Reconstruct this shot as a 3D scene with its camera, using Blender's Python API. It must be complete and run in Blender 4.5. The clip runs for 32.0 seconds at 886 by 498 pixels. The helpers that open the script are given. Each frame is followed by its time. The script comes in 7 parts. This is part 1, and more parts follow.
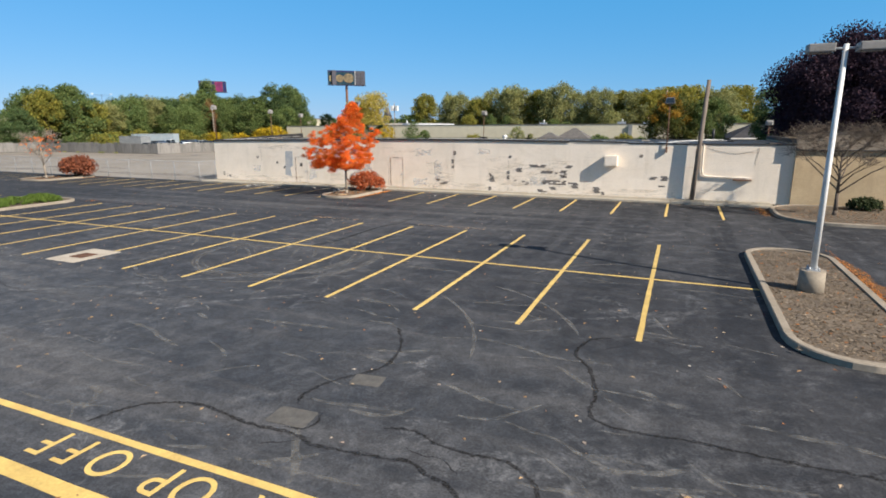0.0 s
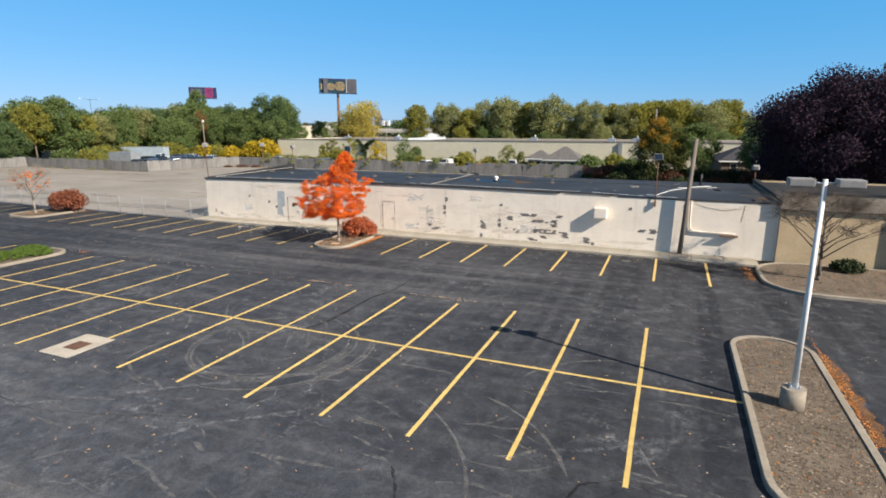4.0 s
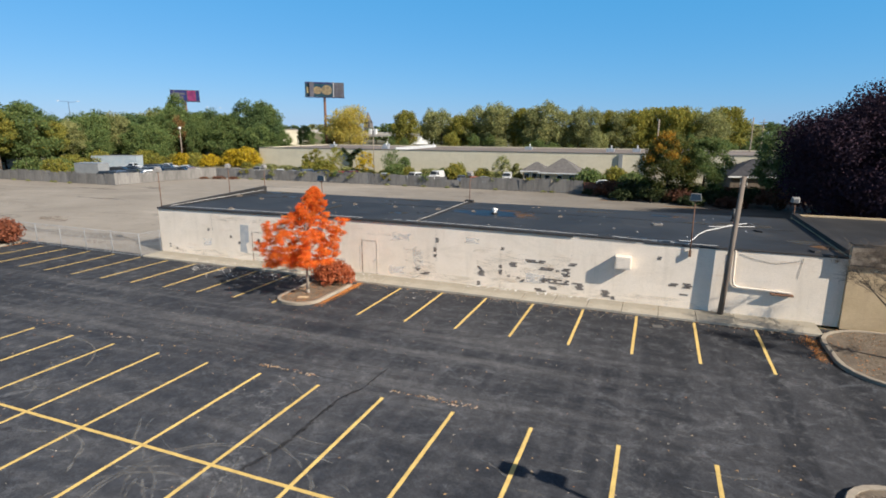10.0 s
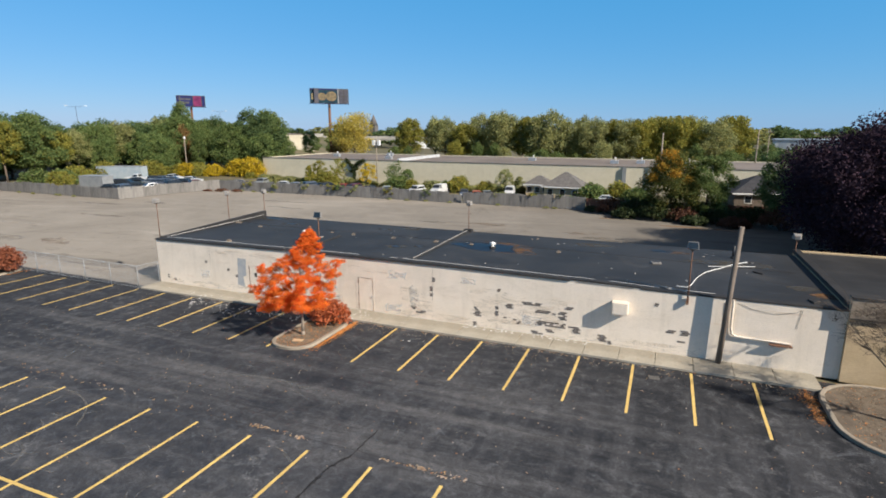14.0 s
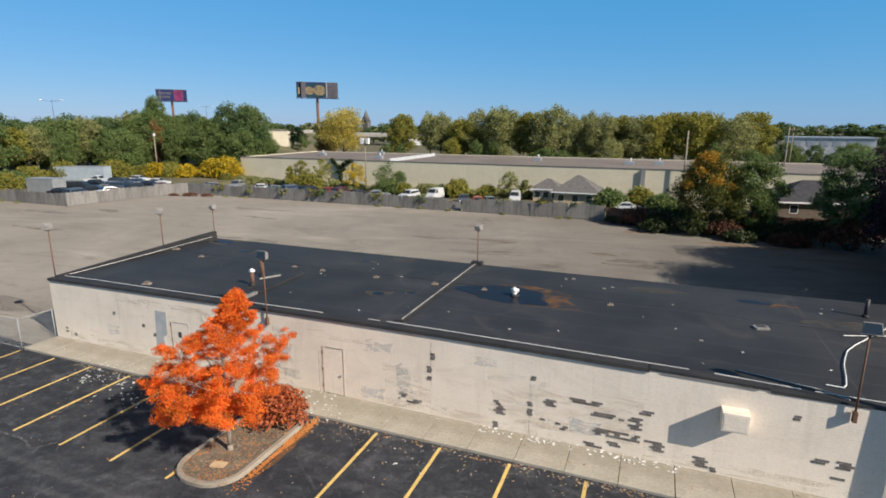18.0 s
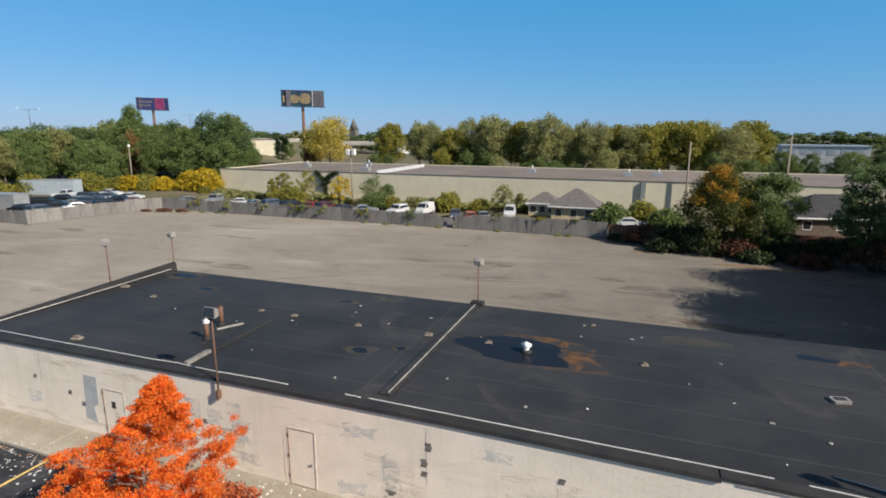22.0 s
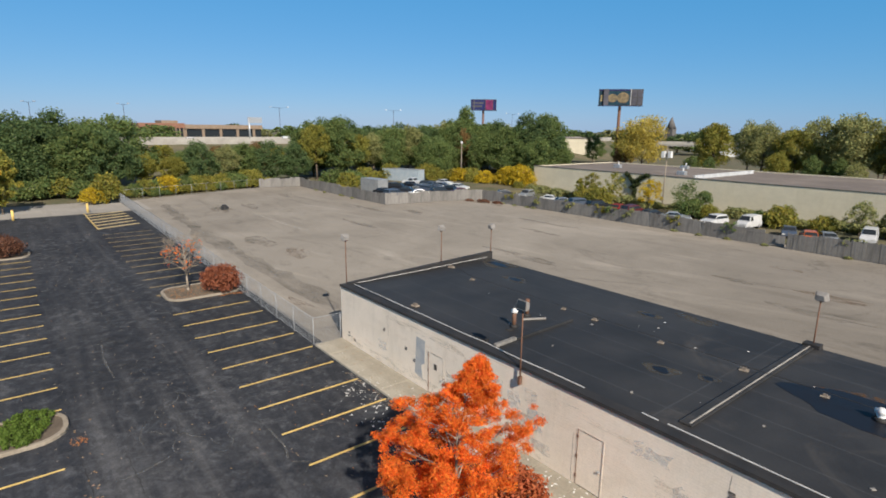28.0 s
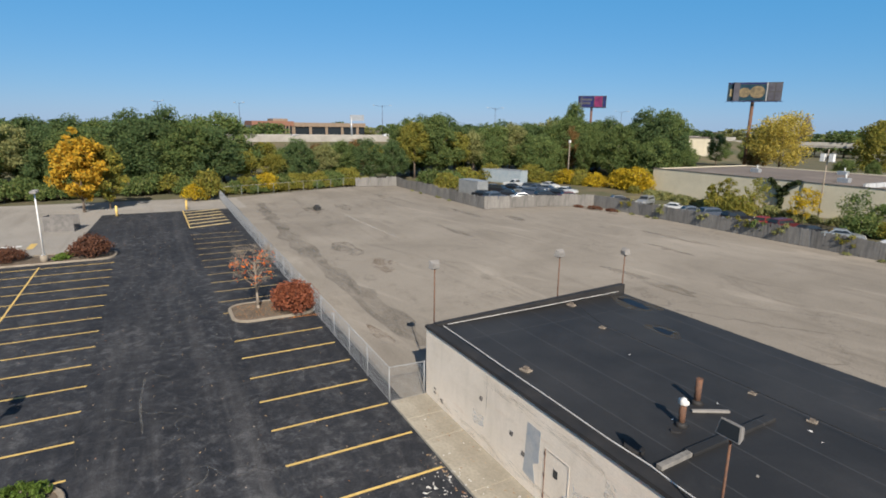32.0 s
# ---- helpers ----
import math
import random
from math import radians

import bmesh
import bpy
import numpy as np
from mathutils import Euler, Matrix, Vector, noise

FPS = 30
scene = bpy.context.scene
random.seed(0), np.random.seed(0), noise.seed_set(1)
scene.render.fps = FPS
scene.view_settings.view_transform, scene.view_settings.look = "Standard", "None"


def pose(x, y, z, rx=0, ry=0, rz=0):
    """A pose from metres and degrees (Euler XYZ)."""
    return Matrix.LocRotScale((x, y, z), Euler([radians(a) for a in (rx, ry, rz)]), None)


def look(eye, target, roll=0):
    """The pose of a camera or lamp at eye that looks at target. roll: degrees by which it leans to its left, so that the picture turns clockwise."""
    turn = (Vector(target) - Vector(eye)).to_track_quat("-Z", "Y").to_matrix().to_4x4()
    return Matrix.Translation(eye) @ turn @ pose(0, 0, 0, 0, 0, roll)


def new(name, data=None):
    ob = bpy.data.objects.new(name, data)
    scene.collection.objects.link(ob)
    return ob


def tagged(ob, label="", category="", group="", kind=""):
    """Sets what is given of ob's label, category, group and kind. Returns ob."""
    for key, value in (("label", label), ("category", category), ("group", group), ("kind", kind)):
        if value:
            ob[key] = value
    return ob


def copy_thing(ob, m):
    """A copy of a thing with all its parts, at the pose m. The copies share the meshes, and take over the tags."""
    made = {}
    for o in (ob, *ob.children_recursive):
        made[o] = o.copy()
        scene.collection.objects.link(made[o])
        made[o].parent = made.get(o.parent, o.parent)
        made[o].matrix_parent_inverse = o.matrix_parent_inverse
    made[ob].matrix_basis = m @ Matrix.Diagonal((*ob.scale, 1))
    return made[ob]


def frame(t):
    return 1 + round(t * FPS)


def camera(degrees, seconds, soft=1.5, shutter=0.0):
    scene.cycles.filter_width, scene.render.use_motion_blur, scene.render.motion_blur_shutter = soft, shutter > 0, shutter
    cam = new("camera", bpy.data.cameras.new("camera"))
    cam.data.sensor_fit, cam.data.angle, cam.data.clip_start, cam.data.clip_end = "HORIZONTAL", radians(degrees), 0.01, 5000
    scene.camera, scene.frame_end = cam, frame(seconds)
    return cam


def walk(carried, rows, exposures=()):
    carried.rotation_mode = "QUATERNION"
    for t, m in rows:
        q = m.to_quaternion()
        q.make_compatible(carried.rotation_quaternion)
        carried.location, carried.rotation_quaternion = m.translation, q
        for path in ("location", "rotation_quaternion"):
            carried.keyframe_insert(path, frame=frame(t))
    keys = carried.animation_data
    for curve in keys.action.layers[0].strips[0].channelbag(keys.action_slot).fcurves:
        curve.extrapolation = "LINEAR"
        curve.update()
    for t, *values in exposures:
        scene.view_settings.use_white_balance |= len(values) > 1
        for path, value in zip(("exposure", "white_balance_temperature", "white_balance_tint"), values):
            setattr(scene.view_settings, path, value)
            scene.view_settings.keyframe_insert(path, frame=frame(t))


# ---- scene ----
cam = camera(78.31, 32.0, soft=1.8)
PATH = [
    (0.0, pose(0.537, -37.650, 4.591, 77.420, 0.240, 23.426)),
    (1.0, pose(0.405, -37.144, 5.226, 77.187, 0.235, 22.765)),
    (2.0, pose(0.378, -37.141, 6.025, 77.257, 0.166, 22.537)),
    (3.0, pose(0.337, -37.209, 6.953, 77.347, 0.053, 22.458)),
    (4.0, pose(0.354, -37.262, 7.948, 77.423, 0.021, 22.546)),
    (4.5, pose(0.364, -37.254, 8.212, 77.378, 0.057, 22.589)),
    (6.5, pose(-0.316, -35.527, 8.323, 77.377, -0.109, 22.869)),
    (7.0, pose(-0.737, -34.514, 8.289, 77.414, -0.132, 22.856)),
    (8.0, pose(-1.783, -32.083, 8.293, 77.610, -0.055, 22.761)),
    (9.0, pose(-2.203, -30.967, 8.902, 77.381, -0.098, 21.946)),
    (10.0, pose(-2.261, -30.934, 9.570, 77.534, -0.126, 21.543)),
    (11.0, pose(-2.125, -30.954, 10.423, 77.587, -0.069, 21.507)),
    (12.0, pose(-1.975, -31.034, 11.443, 77.655, -0.121, 21.581)),
    (13.0, pose(-1.870, -30.975, 11.843, 77.729, -0.217, 21.790)),
    (13.5, pose(-1.883, -30.613, 11.934, 77.635, -0.111, 21.994)),
    (15.5, pose(-3.131, -27.350, 11.790, 77.442, -0.247, 22.430)),
    (16.0, pose(-3.719, -26.055, 11.746, 77.405, -0.241, 22.367)),
    (17.0, pose(-5.157, -22.937, 11.921, 77.111, -0.217, 21.985)),
    (18.0, pose(-6.797, -19.333, 12.098, 77.132, -0.228, 21.526)),
    (19.0, pose(-8.325, -15.906, 12.151, 77.262, -0.141, 21.258)),
    (20.0, pose(-8.831, -14.622, 12.320, 77.084, -0.191, 20.284)),
    (21.0, pose(-8.836, -14.452, 12.400, 77.545, -0.168, 19.919)),
    (22.0, pose(-8.972, -14.551, 12.615, 77.872, -0.106, 20.328)),
    (23.0, pose(-9.484, -14.879, 12.831, 77.854, -0.203, 20.349)),
    (23.5, pose(-9.546, -14.986, 12.874, 77.863, -0.212, 20.711)),
    (24.0, pose(-9.575, -15.028, 12.870, 77.850, -0.315, 23.672)),
    (24.5, pose(-9.564, -15.070, 12.843, 77.799, -0.334, 28.647)),
    (26.5, pose(-9.212, -15.179, 12.953, 77.663, -0.501, 40.198)),
    (27.0, pose(-9.168, -15.176, 13.041, 77.510, -0.612, 45.800)),
    (27.5, pose(-9.369, -15.082, 12.951, 77.484, -0.634, 50.998)),
    (28.0, pose(-9.326, -15.102, 12.985, 77.486, -0.660, 51.607)),
    (29.0, pose(-10.291, -14.539, 12.944, 77.461, -0.660, 52.212)),
    (30.0, pose(-11.788, -13.500, 12.891, 77.535, -0.660, 52.819)),
    (31.0, pose(-13.896, -12.167, 12.823, 77.383, -0.690, 53.584)),
    (31.5, pose(-15.145, -11.433, 12.785, 77.290, -0.685, 56.887)),
    (32.0, pose(-16.664, -10.804, 12.734, 77.227, -0.757, 61.917)),
]
walk(cam, PATH, [(0.0, 0.96, 6450, 10), (4.0, 1.04, 6450, 10), (8.0, 0.98, 6450, 10), (13.0, 0.89, 6450, 10), (16.0, 0.85, 6450, 10), (18.0, 0.77, 6450, 10), (23.0, 0.75, 6450, 10), (28.0, 0.68, 6450, 10), (32.0, 0.68, 6450, 10)])

# ---- sky, sun ----
SUN_DIR = Vector((9.15, -3.0, 6.6)).normalized()
world = bpy.data.worlds.new("world")
scene.world = world
world.use_nodes = True
wn = world.node_tree
sky = wn.nodes.new("ShaderNodeTexSky")
sky.sky_type = "NISHITA"
sky.sun_disc = False
sky.sun_elevation = math.asin(SUN_DIR.z)
sky.sun_rotation = math.atan2(SUN_DIR.x, SUN_DIR.y)
sky.air_density, sky.dust_density, sky.ozone_density = 1.0, 0.12, 4.0
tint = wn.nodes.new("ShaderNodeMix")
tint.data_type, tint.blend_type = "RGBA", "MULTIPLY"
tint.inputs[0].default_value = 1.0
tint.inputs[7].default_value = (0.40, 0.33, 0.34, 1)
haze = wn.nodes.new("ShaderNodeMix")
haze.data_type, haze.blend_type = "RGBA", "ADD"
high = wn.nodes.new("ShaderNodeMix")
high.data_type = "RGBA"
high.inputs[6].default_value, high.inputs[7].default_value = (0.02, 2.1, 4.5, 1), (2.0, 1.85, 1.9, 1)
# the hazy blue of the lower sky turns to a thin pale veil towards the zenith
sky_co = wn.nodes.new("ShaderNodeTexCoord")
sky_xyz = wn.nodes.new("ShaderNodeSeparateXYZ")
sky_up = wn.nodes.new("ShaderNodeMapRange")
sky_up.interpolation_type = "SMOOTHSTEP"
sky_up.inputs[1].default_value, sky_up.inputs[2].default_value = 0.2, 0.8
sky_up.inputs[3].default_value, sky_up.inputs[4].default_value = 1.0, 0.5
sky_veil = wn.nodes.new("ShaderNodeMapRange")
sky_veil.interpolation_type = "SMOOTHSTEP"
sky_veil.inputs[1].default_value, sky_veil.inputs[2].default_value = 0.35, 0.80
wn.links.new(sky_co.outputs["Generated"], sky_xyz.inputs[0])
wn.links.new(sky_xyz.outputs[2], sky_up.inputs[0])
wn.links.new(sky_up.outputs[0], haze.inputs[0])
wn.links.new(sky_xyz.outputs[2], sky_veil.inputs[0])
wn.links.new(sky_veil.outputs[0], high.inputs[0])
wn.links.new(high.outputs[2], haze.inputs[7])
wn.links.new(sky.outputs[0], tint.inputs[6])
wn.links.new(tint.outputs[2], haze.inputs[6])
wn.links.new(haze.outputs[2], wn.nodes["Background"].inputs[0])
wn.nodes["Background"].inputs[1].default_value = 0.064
sun = new("sun", bpy.data.lights.new("sun", "SUN"))
sun.data.energy, sun.data.angle, sun.data.color = 4.5, radians(0.53), (1.0, 0.90, 0.775)
sun.matrix_world = look(SUN_DIR * 60, (0, 0, 0))


# ---- materials ----
def ramp(nt, fac, stops):
    r = nt.nodes.new("ShaderNodeValToRGB")
    while len(r.color_ramp.elements) < len(stops):
        r.color_ramp.elements.new(0.5)
    for e, (p, c) in zip(r.color_ramp.elements, stops):
        e.position, e.color = p, (c, c, c, 1) if isinstance(c, (int, float)) else (*c, 1)
    nt.links.new(fac, r.inputs[0])
    return r.outputs[0]


def noise_of(nt, vec, scale, detail=4.0, rough=0.6, stretch=None, warp=0.0):
    if stretch:
        mp = nt.nodes.new("ShaderNodeMapping")
        mp.vector_type = "TEXTURE"
        mp.inputs["Scale"].default_value = [1 / v for v in stretch[:3]]
        if len(stretch) > 3:
            mp.inputs["Rotation"].default_value = (0, 0, radians(stretch[3]))
        nt.links.new(vec, mp.inputs["Vector"])
        vec = mp.outputs[0]
    n = nt.nodes.new("ShaderNodeTexNoise")
    n.inputs["Scale"].default_value, n.inputs["Detail"].default_value = scale, detail
    n.inputs["Roughness"].default_value, n.inputs["Distortion"].default_value = rough, warp
    nt.links.new(vec, n.inputs["Vector"])
    return n.outputs[0]


def mix(nt, fac, a, b, mode="MIX"):
    m = nt.nodes.new("ShaderNodeMix")
    m.data_type, m.blend_type = "RGBA", mode
    for i, v in ((0, fac), (6, a), (7, b)):
        sock = m.inputs[i]
        if isinstance(v, (int, float)):
            sock.default_value = v if i == 0 else (v, v, v, 1)
        elif isinstance(v, tuple):
            sock.default_value = (*v, 1)
        else:
            nt.links.new(v, sock)
    return m.outputs[2]


def material(name, rough=0.8, metal=0.0, spec=0.3):
    m = bpy.data.materials.new(name)
    m.use_nodes = True
    nt = m.node_tree
    b = nt.nodes["Principled BSDF"]
    b.inputs["Roughness"].default_value, b.inputs["Metallic"].default_value = rough, metal
    b.inputs["Specular IOR Level"].default_value = spec
    tc = nt.nodes.new("ShaderNodeTexCoord")
    return m, nt, b, tc.outputs["Object"]


def bump(nt, b, height, strength=0.3, dist=0.02):
    k = nt.nodes.new("ShaderNodeBump")
    k.inputs["Strength"].default_value, k.inputs["Distance"].default_value = strength, dist
    nt.links.new(height, k.inputs["Height"])
    nt.links.new(k.outputs[0], b.inputs["Normal"])


def plain(name, c1, c2=None, scale=3.0, rough=0.7, metal=0.0, spec=0.3, bumps=0.15, rand=0.0, stretch=None):
    """Two tones mottled at two scales, with a fine relief; rand: how far alike objects differ."""
    m, nt, b, co = material(name, rough, metal, spec)
    c2 = c2 or tuple(v * 0.75 for v in c1)
    big = noise_of(nt, co, scale, 4, 0.6, stretch)
    fine = noise_of(nt, co, scale * 9, 3, 0.7)
    col = mix(nt, ramp(nt, big, [(0.35, 0.0), (0.65, 1.0)]), c1, c2)
    col = mix(nt, 0.35, col, ramp(nt, fine, [(0.3, 0.55), (0.7, 1.25)]), "MULTIPLY")
    if rand:
        oi = nt.nodes.new("ShaderNodeObjectInfo")
        col = mix(nt, 1.0, col, ramp(nt, oi.outputs["Random"], [(0.0, 1 - rand), (1.0, 1 + rand * 0.6)]), "MULTIPLY")
    nt.links.new(col, b.inputs["Base Color"])
    bump(nt, b, fine, bumps, 0.02)
    return m


def leaf_material(name, cols, back=0.45, rand=0.12, seam=0.9, gloss=0.12):
    """Foliage: each leaf takes its own tone; a little light comes through."""
    m, nt, b, co = material(name, 0.55 if gloss > 0.1 else 0.85, 0.0, gloss)
    ge = nt.nodes.new("ShaderNodeNewGeometry")
    n = len(cols)
    per = ramp(nt, ge.outputs["Random Per Island"], [(i / max(1, n - 1), c) for i, c in enumerate(cols)])
    big = noise_of(nt, co, seam, 3)
    col = mix(nt, 0.75, per, ramp(nt, big, [(0.3, 0.62), (0.7, 1.35)]), "MULTIPLY")
    oi = nt.nodes.new("ShaderNodeObjectInfo")
    col = mix(nt, 1.0, col, ramp(nt, oi.outputs["Random"], [(0.0, 1 - rand), (1.0, 1 + rand)]), "MULTIPLY")
    nt.links.new(col, b.inputs["Base Color"])
    tr = nt.nodes.new("ShaderNodeBsdfTranslucent")
    nt.links.new(col, tr.inputs[0])
    ms = nt.nodes.new("ShaderNodeMixShader")
    ms.inputs[0].default_value = back
    nt.links.new(b.outputs[0], ms.inputs[1])
    nt.links.new(tr.outputs[0], ms.inputs[2])
    nt.links.new(ms.outputs[0], nt.nodes["Material Output"].inputs[0])
    return m


def broken_material(name, c1, c2, scale=2.0, lo=0.42, hi=0.6, most=0.8, stretch=None):
    """A worn film on the ground that lets the pavement show through in patches."""
    m, nt, b, co = material(name, 0.9, 0.0, 0.2)
    big, fine = noise_of(nt, co, scale, 5, 0.7, stretch, 0.6), noise_of(nt, co, scale * 11, 4, 0.75)
    nt.links.new(mix(nt, ramp(nt, fine, [(0.35, 0.0), (0.65, 1.0)]), c1, c2), b.inputs["Base Color"])
    fac = mix(nt, 1.0, ramp(nt, big, [(lo, 0.0), (hi, most)]), ramp(nt, fine, [(0.38, 0.15), (0.62, 1.0)]), "MULTIPLY")
    ms = nt.nodes.new("ShaderNodeMixShader")
    nt.links.new(fac, ms.inputs[0])
    nt.links.new(nt.nodes.new("ShaderNodeBsdfTransparent").outputs[0], ms.inputs[1])
    nt.links.new(b.outputs[0], ms.inputs[2])
    nt.links.new(ms.outputs[0], nt.nodes["Material Output"].inputs[0])
    return m


def asphalt_material():
    m, nt, b, co = material("asphalt", 0.85, 0.0, 0.25)
    big = noise_of(nt, co, 0.07, 6, 0.65, None, 0.8)
    mid = noise_of(nt, co, 0.38, 6, 0.7, None, 1.0)
    fine = noise_of(nt, co, 9.0, 4, 0.75)
    grit = noise_of(nt, co, 60.0, 2, 0.7)
    # traffic wears the aisles pale; the stalls keep their black coat
    sep = nt.nodes.new("ShaderNodeSeparateXYZ")
    nt.links.new(co, sep.inputs[0])

    def across(out, lo, hi, stops):
        mr = nt.nodes.new("ShaderNodeMapRange")
        mr.inputs[1].default_value, mr.inputs[2].default_value = lo, hi
        nt.links.new(out, mr.inputs[0])
        return ramp(nt, mr.outputs[0], [((v - lo) / (hi - lo), c) for v, c in stops])
    wear = across(sep.outputs[1], -40, 0, [(-40, 1.0), (-27, 1.0), (-25, 0.42), (-15.5, 0.42), (-13.5, 0.85), (-8.5, 0.85), (-7, 0.4), (0, 0.4)])
    wear = mix(nt, 1.0, wear, across(sep.outputs[0], -80, 20, [(-80, 0.35), (-48, 0.42), (-30, 0.9), (-9, 1.0), (-1, 0.6), (2.5, 0.2), (20, 0.25)]), "MULTIPLY")
    col = mix(nt, ramp(nt, big, [(0.36, 0.0), (0.66, 1.0)]), (0.030, 0.0315, 0.036), (0.053, 0.054, 0.057))
    col = mix(nt, mix(nt, 1.0, ramp(nt, mid, [(0.42, 0.0), (0.68, 0.95)]), wear, "MULTIPLY"), col, (0.092, 0.089, 0.085))
    old = mix(nt, 1.0, across(sep.outputs[1], -40, 0, [(-40, 0.5), (-27.5, 0.5), (-25, 0.12), (0, 0.0)]), across(sep.outputs[0], -60, 20, [(-60, 0.0), (-32, 0.0), (-24, 1.0), (-2, 1.0), (3, 0.0), (20, 0.0)]), "MULTIPLY")
    col = mix(nt, old, col, (0.080, 0.084, 0.087))
    # tone scaled along x and y, darkest at both ends and towards the wall
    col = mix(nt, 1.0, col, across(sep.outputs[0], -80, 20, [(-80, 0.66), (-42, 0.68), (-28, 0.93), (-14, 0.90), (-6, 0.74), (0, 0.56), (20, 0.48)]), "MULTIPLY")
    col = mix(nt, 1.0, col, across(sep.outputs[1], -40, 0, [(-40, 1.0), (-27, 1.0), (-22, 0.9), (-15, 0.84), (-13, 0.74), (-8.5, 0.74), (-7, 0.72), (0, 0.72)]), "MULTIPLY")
    along = noise_of(nt, co, 0.6, 5, 0.6, (0.09, 1.3, 1.0))
    col = mix(nt, mix(nt, 1.0, ramp(nt, along, [(0.46, 0.0), (0.66, 0.9)]), wear, "MULTIPLY"), col, (0.118, 0.109, 0.098))
    chalk = noise_of(nt, co, 1.1, 9, 0.82, None, 0.4)
    col = mix(nt, mix(nt, 1.0, ramp(nt, chalk, [(0.50, 0.0), (0.66, 0.85)]), ramp(nt, big, [(0.40, 0.25), (0.60, 1.0)]), "MULTIPLY"), col, (0.122, 0.115, 0.105))
    # sealer was rolled on in long strips across the aisle
    coat = noise_of(nt, co, 0.6, 3, 0.55, (1.5, 0.045, 1.0))
    strips = mix(nt, 1.0, ramp(nt, coat, [(0.46, 0.0), (0.56, 0.55)]), across(sep.outputs[0], -60, 20, [(-60, 0.15), (-20, 0.2), (-10, 0.75), (6, 0.6), (20, 0.4)]), "MULTIPLY")
    strips = mix(nt, 1.0, strips, across(sep.outputs[1], -40, 0, [(-40, 0.3), (-22, 0.6), (-14, 1.0), (-7, 0.9), (-4, 0.2), (0, 0.1)]), "MULTIPLY")
    col = mix(nt, strips, col, (0.088, 0.083, 0.078))
    for turn, lo, size in ((28, 0.56, 0.9), (-35, 0.57, 1.1), (75, 0.58, 0.8)):
        scuff = noise_of(nt, co, size, 6, 0.75, (0.4, 1.7, 1.0, turn), 0.35)
        gate = noise_of(nt, co, 0.22, 4, 0.7, (1, 1, 1, turn))
        fac = mix(nt, 1.0, ramp(nt, scuff, [(lo, 0.0), (lo + 0.16, 0.55)]), ramp(nt, gate, [(0.44, 0.0), (0.60, 1.0)]), "MULTIPLY")
        col = mix(nt, fac, col, (0.135, 0.134, 0.130))
    vo = nt.nodes.new("ShaderNodeTexVoronoi")
    vo.feature = "DISTANCE_TO_EDGE"
    vo.inputs["Scale"].default_value = 0.42
    wob = noise_of(nt, co, 1.1, 4, 0.7)
    warped = nt.nodes.new("ShaderNodeVectorMath")
    warped.operation = "MULTIPLY_ADD"
    nt.links.new(wob, warped.inputs[0])
    warped.inputs[1].default_value = (2.6, 2.6, 0)
    nt.links.new(co, warped.inputs[2])
    nt.links.new(warped.outputs[0], vo.inputs["Vector"])
    some = noise_of(nt, co, 0.13, 2, 0.5)
    crack = mix(nt, 1.0, ramp(nt, vo.outputs[0], [(0.003, 0.55), (0.012, 0.0)]), ramp(nt, some, [(0.56, 0.0), (0.62, 1.0)]), "MULTIPLY")
    col = mix(nt, crack, col, (0.014, 0.013, 0.013))
    # a second, finer net of cracks whose edges hold pale dust, only where the coat is old
    vd = nt.nodes.new("ShaderNodeTexVoronoi")
    vd.feature = "DISTANCE_TO_EDGE"
    vd.inputs["Scale"].default_value = 0.24
    nt.links.new(warped.outputs[0], vd.inputs["Vector"])
    where = noise_of(nt, co, 0.10, 3, 0.6, None, 0.6)
    flake = noise_of(nt, co, 4.5, 6, 0.8, None, 1.0)
    vein = mix(nt, 1.0, ramp(nt, vd.outputs[0], [(0.006, 0.8), (0.028, 0.0)]), ramp(nt, flake, [(0.44, 0.0), (0.56, 1.0)]), "MULTIPLY")
    vein = mix(nt, 1.0, vein, ramp(nt, where, [(0.47, 0.0), (0.57, 0.8)]), "MULTIPLY")
    vein = mix(nt, 1.0, vein, across(sep.outputs[1], -40, 0, [(-40, 1.0), (-17, 1.0), (-13.5, 0.12), (-8.5, 0.12), (-6, 0.0), (0, 0.0)]), "MULTIPLY")
    vein = mix(nt, 1.0, vein, across(sep.outputs[0], -60, 20, [(-60, 0.1), (-32, 0.25), (-24, 1.0), (0, 1.0), (3, 0.1), (20, 0.0)]), "MULTIPLY")
    col = mix(nt, vein, col, (0.19, 0.18, 0.165))
    peel = noise_of(nt, co, 2.2, 8, 0.78, None, 0.8)
    col = mix(nt, 0.75, col, ramp(nt, peel, [(0.36, 0.60), (0.50, 0.95), (0.64, 1.45)]), "MULTIPLY")
    speck = noise_of(nt, co, 26.0, 3, 0.8)
    col = mix(nt, 0.55, col, ramp(nt, fine, [(0.25, 0.5), (0.75, 1.45)]), "MULTIPLY")
    col = mix(nt, 0.7, col, ramp(nt, speck, [(0.3, 0.4), (0.7, 1.6)]), "MULTIPLY")
    col = mix(nt, 0.5, col, ramp(nt, grit, [(0.3, 0.5), (0.7, 1.5)]), "MULTIPLY")
    col = mix(nt, 1.0, col, (0.905, 0.975, 1.11), "MULTIPLY")
    nt.links.new(col, b.inputs["Base Color"])
    bump(nt, b, grit, 0.35, 0.012)
    return m


